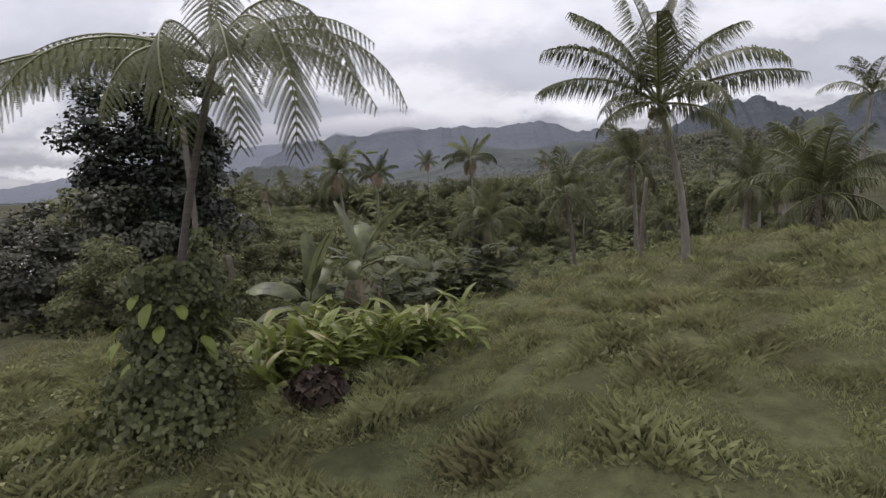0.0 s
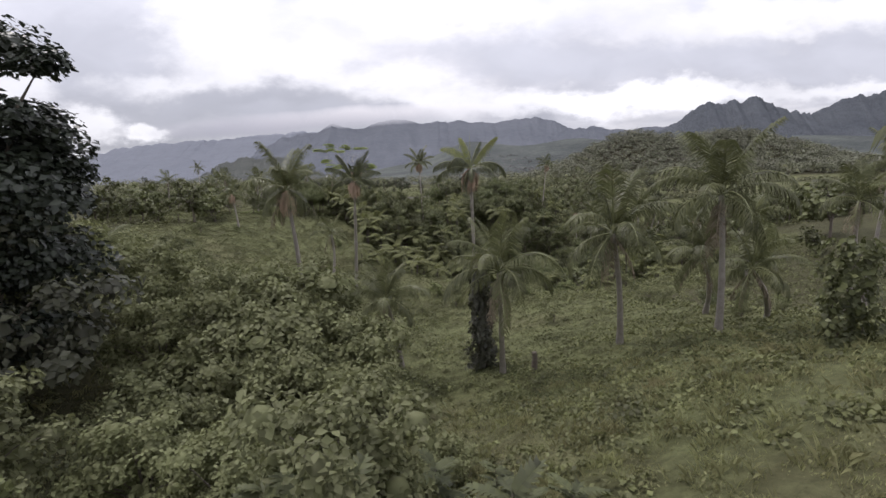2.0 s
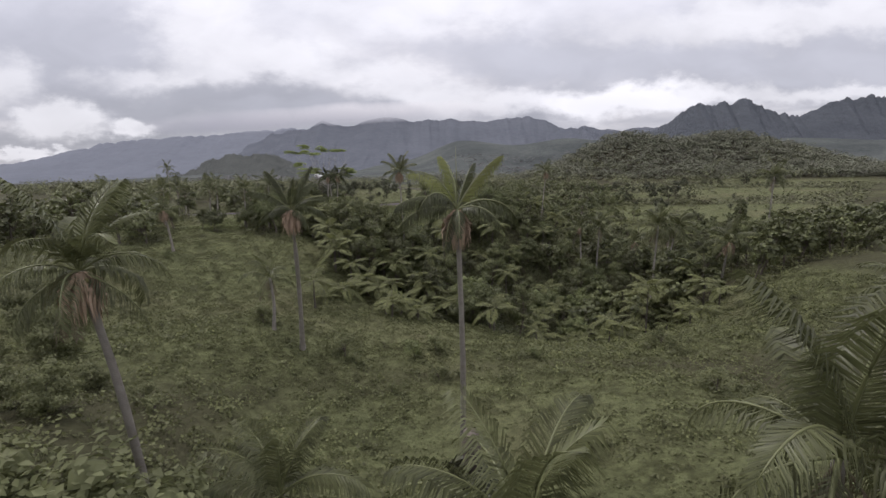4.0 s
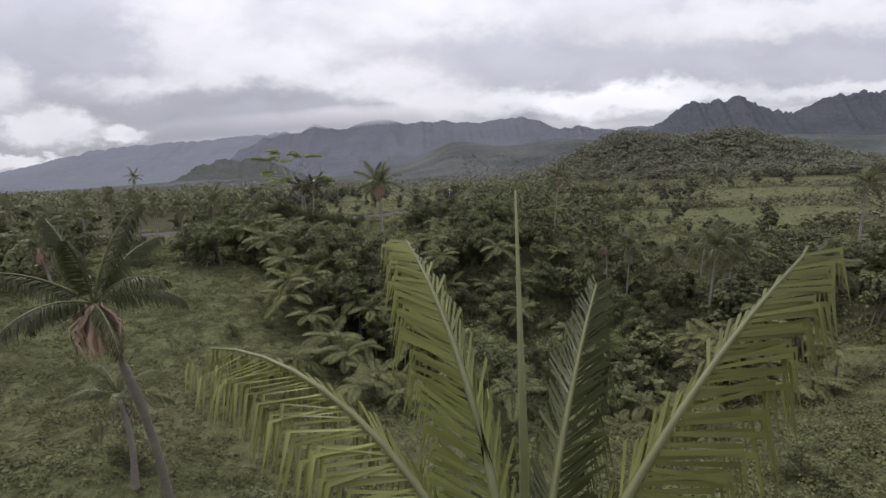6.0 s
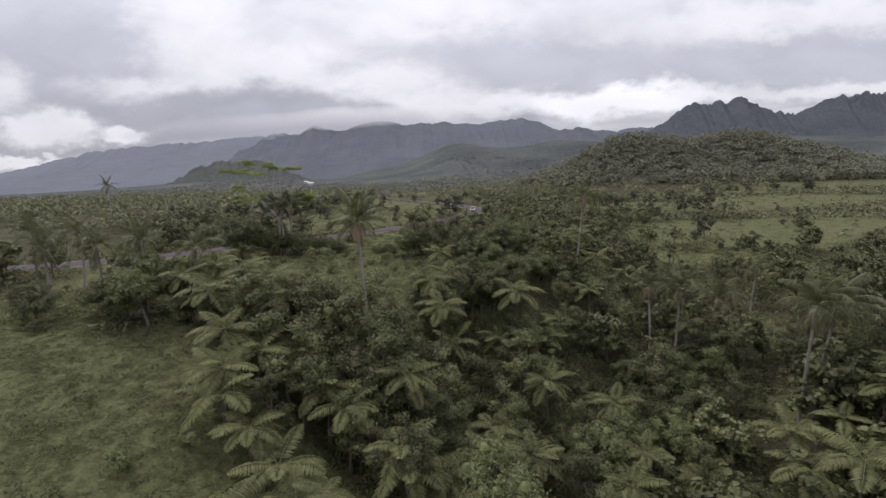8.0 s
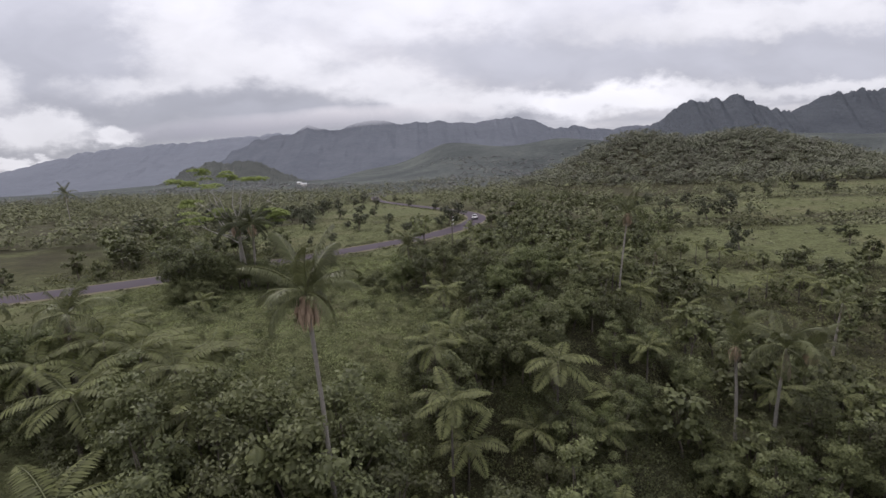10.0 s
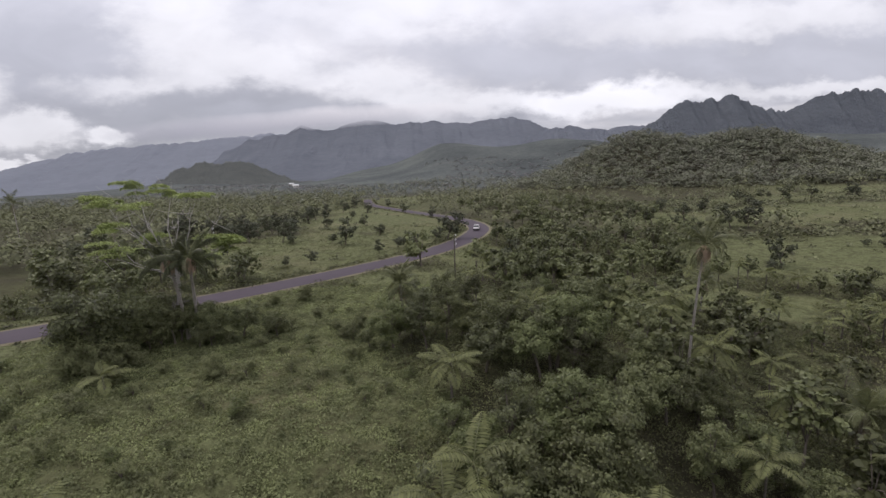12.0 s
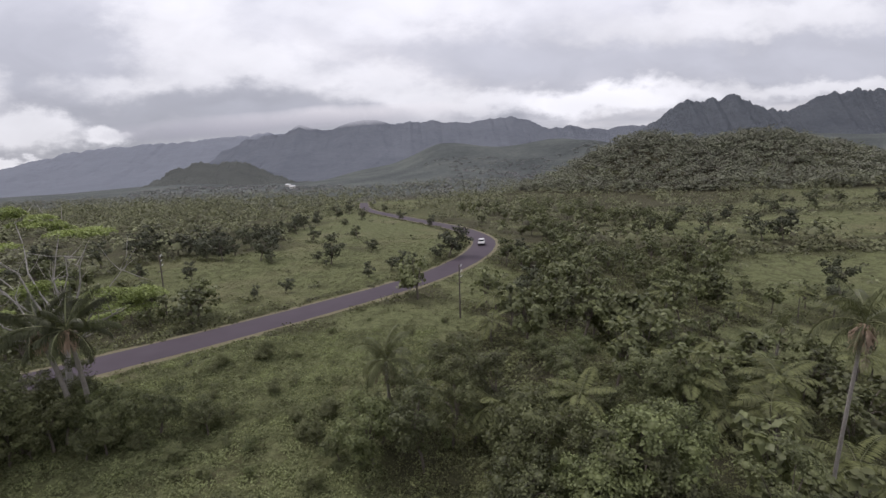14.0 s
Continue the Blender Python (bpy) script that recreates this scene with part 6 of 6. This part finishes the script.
def box_part(name, parent, c, s, mat, top=1.0, front=0.0, label=""):
    """A bevelled block whose top may be narrower (top) and shifted back (front)."""
    bm = bmesh.new()
    bmesh.ops.create_cube(bm, size=1.0)
    for v in bm.verts:
        if v.co.z > 0:
            v.co.x *= top
            v.co.y = v.co.y * (top - 0.06) + front
    bmesh.ops.bevel(bm, geom=bm.edges[:], offset=0.05, segments=2, affect="EDGES")
    bmesh.ops.transform(bm, matrix=pose(*c) @ Matrix.Diagonal((*s, 1)), verts=bm.verts)
    me = bpy.data.meshes.new(name)
    bm.to_mesh(me)
    bm.free()
    me.materials.append(mat)
    return piece(name, me, parent, label)


def car(x, y, z, heading):
    root = new("car")
    root.matrix_basis = pose(x, y, z, 0, 0, heading)
    tagged(root, "small white off-road car driving on the road", "car")
    body = box_part("body", root, (0, 0, 0.68), (1.7, 4.0, 0.62), CAR_PAINT)
    box_part("cabin", root, (0, -0.25, 1.28), (1.55, 2.5, 0.66), CAR_PAINT, 0.86)
    for sx in (-1, 1):
        box_part("side_window", root, (sx * 0.735, -0.25, 1.30), (0.06, 2.0, 0.40), CAR_GLASS)
        for sy in (-1.25, 1.25):
            v, f = tube([(sx * 0.62, sy, 0.34), (sx * 0.64, sy, 0.34), (sx * 0.86, sy, 0.34), (sx * 0.88, sy, 0.34)], [0.2, 0.34, 0.34, 0.2], 16)
            w = piece("wheel", tri_mesh("wheel", v, f, RUBBER, smooth=True), root, "black tyre")
            v, f = tube([(sx * 0.87, sy, 0.34), (sx * 0.895, sy, 0.34)], [0.2, 0.17], 12)
            piece("rim", tri_mesh("rim", v, f, RIM), w, "grey wheel rim")
        box_part("headlight", root, (sx * 0.62, 1.99, 0.80), (0.32, 0.08, 0.16), PORCELAIN, label="clear headlight")
        box_part("tail_lamp", root, (sx * 0.70, -1.99, 0.80), (0.18, 0.08, 0.26), RED_LAMP, label="red tail lamp")
    box_part("windscreen", root, (0, 0.93, 1.27), (1.32, 0.10, 0.44), CAR_GLASS, 0.92, -0.6)
    box_part("rear_window", root, (0, -1.43, 1.30), (1.28, 0.10, 0.38), CAR_GLASS, 0.92, 0.6)
    box_part("front_bumper", root, (0, 2.02, 0.48), (1.66, 0.16, 0.20), RUBBER, label="dark bumper")
    box_part("rear_bumper", root, (0, -2.02, 0.48), (1.66, 0.16, 0.20), RUBBER, label="dark bumper")


car(21.6, 234.8, float(ROAD_Z[np.argmin((ROAD_LINE[:, 0] - 21.6) ** 2 + (ROAD_LINE[:, 1] - 234.8) ** 2)]) + 0.08, 168)

HOUSE_WALL = plain_material("pale_house_wall", (0.55, 0.53, 0.48), 0.8, 0, 0.1, 1.0)
HOUSE_ROOF = plain_material("white_tin_roof", (0.55, 0.55, 0.55), 0.4, 0.1, 0.06, 1.0)


def far_house(x, y, w, d, turn):
    root = new("house")
    root.matrix_basis = pose(x, y, land_at(x, y), 0, 0, turn)
    tagged(root, "low pale house with a bright tin roof far off", "house", group="far houses")
    box_part("wall", root, (0, 0, 1.9), (w, d, 4.2), HOUSE_WALL)
    v = [(-w / 2 - 0.6, -d / 2 - 0.6, 3.9), (w / 2 + 0.6, -d / 2 - 0.6, 3.9), (w / 2 + 0.6, 0, 6.4), (-w / 2 - 0.6, 0, 6.4), (w / 2 + 0.6, d / 2 + 0.6, 3.9), (-w / 2 - 0.6, d / 2 + 0.6, 3.9)]
    piece("roof", tri_mesh("roof", v, [(0, 1, 2), (0, 2, 3), (3, 2, 4), (3, 4, 5), (0, 3, 5), (1, 4, 2)], HOUSE_ROOF), root, "bright tin roof")
    for sx in (-0.25, 0.25):
        box_part("window", root, (sx * w, -d / 2 - 0.03, 2.2), (1.6, 0.1, 1.3), CAR_GLASS)


far_house(-232, 1000, 10, 7, 10)
far_house(-262, 1080, 8, 7, -15)
coconut_palm((-118, 240.8), (-118.2, 240.5, 15.5), 12, 1.3, husk=False, dry=2)

# ---- undergrowth, far woods and grass ----
TURF_LEAF = leaf_material("turf_weed_leaves", (0.085, 0.096, 0.044), (0.27, 0.275, 0.135), 0.8, 0.25, patch_size=1.6)


def clumps(name, rng, pos, radius, per, leaf, mat, label, category, squash=0.75, aspect=0.5, core=0.0, lift=0.0, up=0.6, hug=1.45):
    """Leafy mounds over the ground, all in one mesh."""
    n = len(pos)
    b = ball(rng, n * per, 0.45).reshape(n, per, 3)
    b[:, :, 2] = np.abs(b[:, :, 2]) * squash
    r = radius[:, None, None]
    base = np.column_stack([pos, land(pos[:, 0], pos[:, 1]) - 0.1 + lift * radius * rng.random(n)])
    p = (base[:, None] + b * r).reshape(-1, 3)
    sz = np.repeat(leaf * (0.6 + 0.4 * radius / radius.mean()), per)
    heap = Heap()
    heap.add(*leaves(rng, p, sz, unit(b).reshape(-1, 3), up, aspect, 0.3, hug))
    if core:
        heap.add(*cores(rng, base + np.array([0, 0, 0.15]) * radius[:, None], radius * core, squash))
    return tagged(new(name, heap.mesh(name, mat, core > 0)), label, category, kind="stuff")


def scatter(rng, n, x0, x1, y0, y1, keep):
    x, y = rng.uniform(x0, x1, n), rng.uniform(y0, y1, n)
    m = keep(x, y)
    return np.column_stack([x[m], y[m]])


def off_road(x, y, r=5.0):
    return road_near(x, y)[0] > r


stuff_rng = np.random.default_rng(31)
pos = scatter(stuff_rng, 19000, -70, 130, 84, 235, lambda x, y: (openness(x, y) < 0.2 + 0.15 * np.sin(x * 0.7) * np.sin(y * 0.6)) & off_road(x, y) & (np.abs(x - 3) < 1.0 * (y - 40) + 10))
half = stuff_rng.random(len(pos)) < 0.55
close = (np.abs(pos[:, 0] - 4) < 26) & (pos[:, 1] < 150)
for pick, mat, label in ((half, CARPET_LEAF, "creeper-covered scrub carpeting the slopes"), (~half, SCRUB_LEAF, "dark tangled scrub between the trees")):
    for near, per, leaf in ((True, 56, 0.19), (False, 22, 0.36)):
        p = pos[pick & (close == near)]
        clumps("undergrowth", stuff_rng, p, stuff_rng.uniform(0.7, 1.8, len(p)), per, leaf, mat, label, "undergrowth", aspect=0.32)
pos = scatter(stuff_rng, 1900, -16, 36, 84, 122, lambda x, y: openness(x, y) < 0.2)
clumps("undergrowth", stuff_rng, pos, stuff_rng.uniform(0.8, 2.2, len(pos)), 64, 0.2, TREE_LEAF, "dense dark bushes filling the gully", "undergrowth", 1.0, 0.32)
pos = scatter(stuff_rng, 2400, -40, 45, 22, 84, lambda x, y: (openness(x, y) < 0.75) & (np.abs(x - 3) < 1.0 * (y - 8) + 4) & (x < 3 + 0.9 * y) & ((x < 0.08 * (y - 20)) | (y > 44)))
clumps("undergrowth", stuff_rng, pos, stuff_rng.uniform(0.4, 1.1, len(pos)), 46, 0.17, WEED_LEAF, "low leafy weeds and saplings in the hollow", "undergrowth")
pos = scatter(stuff_rng, 7000, -40, 6, 108, 172, lambda x, y: (openness(x, y) > 0.1) & off_road(x, y, 4.5))
clumps("meadow_weeds", stuff_rng, pos, stuff_rng.uniform(0.4, 1.0, len(pos)), 48, 0.18, MEADOW_LEAF, "knee-high broad-leaved weeds in the meadow", "weeds", 0.6, 0.3)
side = np.gradient(ROAD_LINE, axis=0)
side = np.column_stack([side[:, 1], -side[:, 0]]) / np.linalg.norm(side, axis=1)[:, None]
pick = stuff_rng.integers(0, len(ROAD_LINE), 1500)
away = np.where(stuff_rng.random(1500) < 0.7, -1.0, 1.0) * (ROAD_WIDTH / 2 + 1.2 + np.abs(stuff_rng.normal(0, 1.3, 1500)))
pos = ROAD_LINE[pick] + side[pick] * away[:, None] + stuff_rng.normal(0, 0.5, (1500, 2))
clumps("verge_weeds", stuff_rng, pos, stuff_rng.uniform(0.4, 1.1, len(pos)), 34, 0.24, SCRUB_LEAF, "tall grass and weeds along the verge", "weeds", 0.7)


pos = scatter(stuff_rng, 5600, -620, 620, 205, 860, lambda x, y: (np.abs(x - 3) < 1.05 * (y - 80)) & off_road(x, y, 8) & (openness(x, y) < 0.15) & ((woody(x, y) > -0.9 - 0.8 * (x < -45)) | (stuff_rng.random(x.shape) < 0.25)))
pos = pos[np.argsort(pos[:, 1])]
size = stuff_rng.uniform(1.1, 1.75, len(pos)) ** 3 * 1.35 * (0.9 + 0.0006 * pos[:, 1])
near = pos[:, 1] < 480 + 60 * np.sin(pos[:, 0] * 0.02)
clumps("far_woods", stuff_rng, pos[near], size[near], 76, 0.74, DARK_WOODS, "scattered woods over the plain and the low hill", "woods", 1.0, core=0.22, lift=0.7, up=1.0)
clumps("far_woods", stuff_rng, pos[~near], size[~near], 30, 1.2, HAZED_FAR_TREES, "scattered woods further out on the plain", "woods", 1.1, core=0.26, up=1.8, hug=0.8)
pos = scatter(stuff_rng, 11500, 90, 560, 350, 600, lambda x, y: (swell(x, y) > 6) & (y < 560))
clumps("hill_woods", stuff_rng, pos, stuff_rng.uniform(1.0, 1.6, len(pos)) ** 3 * 1.5, 36, 0.95, HAZED_HILL_TREES, "dense woods covering the hill", "woods", 0.65, 0.5, core=0.22, lift=1.5, up=1.2, hug=1.0)
pos = scatter(stuff_rng, 3200, -1100, 1100, 640, 1250, lambda x, y: (np.abs(x) < 1.1 * y) & (woody(x * 0.5, y * 0.5) > -0.4))
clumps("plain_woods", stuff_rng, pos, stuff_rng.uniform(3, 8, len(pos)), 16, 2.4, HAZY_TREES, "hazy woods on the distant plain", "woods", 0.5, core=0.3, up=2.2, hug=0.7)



def grass(name, rng, pos, height, width, label):
    """Bent single blades in tufts."""
    n = len(pos)
    z = land(pos[:, 0], pos[:, 1])
    a = rng.random(n) * 6.28
    tuft = 0.5 + 0.5 * np.sin(pos[:, 0] * 2.6 + 1.9 * np.sin(pos[:, 1] * 1.3)) * np.sin(pos[:, 1] * 2.2 + 1.7 * np.sin(pos[:, 0] * 1.1 + 1.0))
    h = height * rng.uniform(0.5, 1.2, n) * (0.35 + 1.5 * tuft ** 1.8)
    lean = np.column_stack([np.cos(a), np.sin(a)]) * (h * rng.uniform(0.15, 0.9, n))[:, None]
    b = rng.random(n) * 6.28
    w = np.column_stack([np.cos(b), np.sin(b)]) * (width * rng.uniform(0.6, 1.3, n))[:, None]
    root = np.column_stack([pos, z - 0.03])
    wide = np.column_stack([w, np.zeros(n)])
    tip = root + np.column_stack([lean, h * 0.85])
    mid = root + np.column_stack([lean * 0.35, h * 0.6])
    v = np.stack([root - wide, root + wide, mid + wide * 0.7, tip], 1).reshape(-1, 3)
    o = (np.arange(n) * 4)[:, None]
    f = np.stack([o + [0, 1, 2], o + [0, 2, 3]], 1).reshape(-1, 3)
    return tagged(new(name, tri_mesh(name, v, f, NEAR_GRASS)), label, "grass", kind="stuff")


def tufted(rng, n, per, spread, x0, x1, y0, y1, keep):
    c = scatter(rng, n, x0, x1, y0, y1, keep)
    return (c[:, None] + rng.normal(0, spread, (len(c), per, 2))).reshape(-1, 2)


def near_fan(x, y):
    return (np.abs(x - 1) < 1.15 * (y - 4) + 1.5) & (x > -9 - 0.2 * y)


grass("long_grass", stuff_rng, tufted(stuff_rng, 12500, 17, 0.14, -9, 16, 6.5, 17, near_fan), 0.20, 0.0042, "long tussocky grass with dry brownish stalks")
grass("long_grass", stuff_rng, tufted(stuff_rng, 8500, 10, 0.19, -18, 32, 16, 36, near_fan), 0.25, 0.008, "long tussocky grass on the slope")
pos = scatter(stuff_rng, 11500, -32, 44, 30, 84, lambda x, y: (openness(x, y) > -0.1) & (np.abs(x - 2) < y))
clumps("tussock_grass", stuff_rng, pos, stuff_rng.uniform(0.25, 0.6, len(pos)), 9, 0.24, GRASS_BLADE, "soft pale green tussocks in the hollow", "grass", 0.45, 0.22)
pos = scatter(stuff_rng, 13000, -62, 48, 60, 120, lambda x, y: openness(x, y) > 0.02)
clumps("tussock_grass", stuff_rng, pos, stuff_rng.uniform(0.25, 0.7, len(pos)), 16, 0.27, GRASS_BLADE, "soft pale green tussocks on the mound", "grass", 0.55, 0.13)
pos = scatter(stuff_rng, 9000, -62, 30, 118, 260, lambda x, y: (openness(x, y) > 0.05) & off_road(x, y, 3.6))
clumps("tussock_grass", stuff_rng, pos, stuff_rng.uniform(0.3, 0.8, len(pos)), 7, 0.36, GRASS_BLADE, "rough pasture grass beside the road", "grass", 0.35, 0.22)
pos = scatter(stuff_rng, 3400, -50, 44, 44, 118, lambda x, y: (openness(x, y) > 0.0) & (np.sin(x * 0.5) * np.sin(y * 0.45 + x * 0.1) > -0.1))
clumps("low_weeds", stuff_rng, pos, stuff_rng.uniform(0.2, 0.6, len(pos)), 40, 0.12, WEED_LEAF, "low creeping weeds patching the grass", "weeds", 0.6, 0.3)
pos = scatter(stuff_rng, 5200, 90, 300, 95, 330, lambda x, y: (np.abs(x - 3) < 1.05 * (y - 40)) & (openness(x, y) < 0.2) & ((x > 128) | (y > 232)))
clumps("undergrowth", stuff_rng, pos, stuff_rng.uniform(0.9, 2.8, len(pos)), 16, 0.75, DARK_WOODS, "scrub and small trees over the eastern slope", "undergrowth", core=0.26)
pos = scatter(stuff_rng, 1500, -12, 26, 7, 40, lambda x, y: near_fan(x, y) & (np.sin(x * 0.9 + 1.0) * np.sin(y * 0.8 + 0.5 * x) > -0.25))
clumps("turf_weeds", stuff_rng, pos, stuff_rng.uniform(0.2, 0.6, len(pos)), 64, 0.10, TURF_LEAF, "small-leaved weeds matted into the turf", "weeds", 0.55, 0.22)
pos = scatter(stuff_rng, 2600, -90, 330, 185, 400, lambda x, y: (openness(x, y) > 0.1) & off_road(x, y, 6) & (stuff_rng.random(x.shape) < 0.16 + 0.30 * (x > 70)))
clumps("pasture_bushes", stuff_rng, pos, stuff_rng.uniform(0.6, 2.2, len(pos)), 22, 0.5, DARK_WOODS, "small dark bushes dotted over the pasture", "bushes", 0.9, core=0.26)
pos = scatter(stuff_rng, 900, -11, -2.6, 7.5, 19, lambda x, y: (np.abs(x - 1) < 1.2 * (y - 4) + 1.5) & (np.hypot(x + 3.2, y - 12.2) > 0.7))
clumps("turf_weeds", stuff_rng, pos, stuff_rng.uniform(0.2, 0.55, len(pos)), 60, 0.09, TURF_LEAF, "pale soft-leaved weeds in the hollow beside the fern", "weeds", 0.6, 0.3)
pos = scatter(stuff_rng, 1500, 1, 26, 24, 46, lambda x, y: (x > 0.12 * (y - 14)) & (np.sin(x * 0.8 + 2.0) * np.sin(y * 0.6 + 0.4 * x) > -0.45))
clumps("creeping_weeds", stuff_rng, pos, stuff_rng.uniform(0.3, 0.75, len(pos)), 40, 0.13, WEED_LEAF, "leafy creepers spreading over the slope", "weeds", 0.5)
pos = scatter(stuff_rng, 1500, -330, -44, 185, 640, lambda x, y: (np.abs(x - 3) < 1.05 * (y - 80)) & off_road(x, y, 9) & (openness(x, y) < 0.12))
clumps("west_woods", stuff_rng, pos, stuff_rng.uniform(1.0, 1.6, len(pos)) ** 3 * 1.5, 80, 0.7, DARK_WOODS, "dense woods on the plain west of the road", "woods", 1.15, core=0.25, lift=0.7, up=1.2)
pos = scatter(stuff_rng, 1500, 8, 48, 68, 92, lambda x, y: (np.sin(x * 0.45 + 0.7) * np.sin(y * 0.5 + 0.3 * x) > -0.35))
clumps("slope_bushes", stuff_rng, pos, stuff_rng.uniform(0.35, 1.1, len(pos)), 60, 0.15, WEED_LEAF, "leafy bushes and weeds on the gully's near slope", "bushes", 0.8)
pos = scatter(stuff_rng, 4200, 0, 62, 108, 166, lambda x, y: (openness(x, y) < 0.5) & off_road(x, y) & (np.abs(x - 3) < 0.9 * (y - 88)))
clumps("undergrowth", stuff_rng, pos, stuff_rng.uniform(0.5, 1.3, len(pos)), 46, 0.17, CARPET_LEAF, "waist-high leafy weeds between the trees", "undergrowth", 0.8, 0.3)
pos = scatter(stuff_rng, 3000, -46, -3, 70, 110, lambda x, y: (openness(x, y) > 0.0) & (np.sin(x * 0.55 + 1.0) * np.sin(y * 0.5 + 0.3 * x) > -0.4))
clumps("low_weeds", stuff_rng, pos, stuff_rng.uniform(0.2, 0.65, len(pos)), 44, 0.11, SCRUB_LEAF, "dark leafy weeds mixed into the mound's grass", "weeds", 0.6, 0.3)
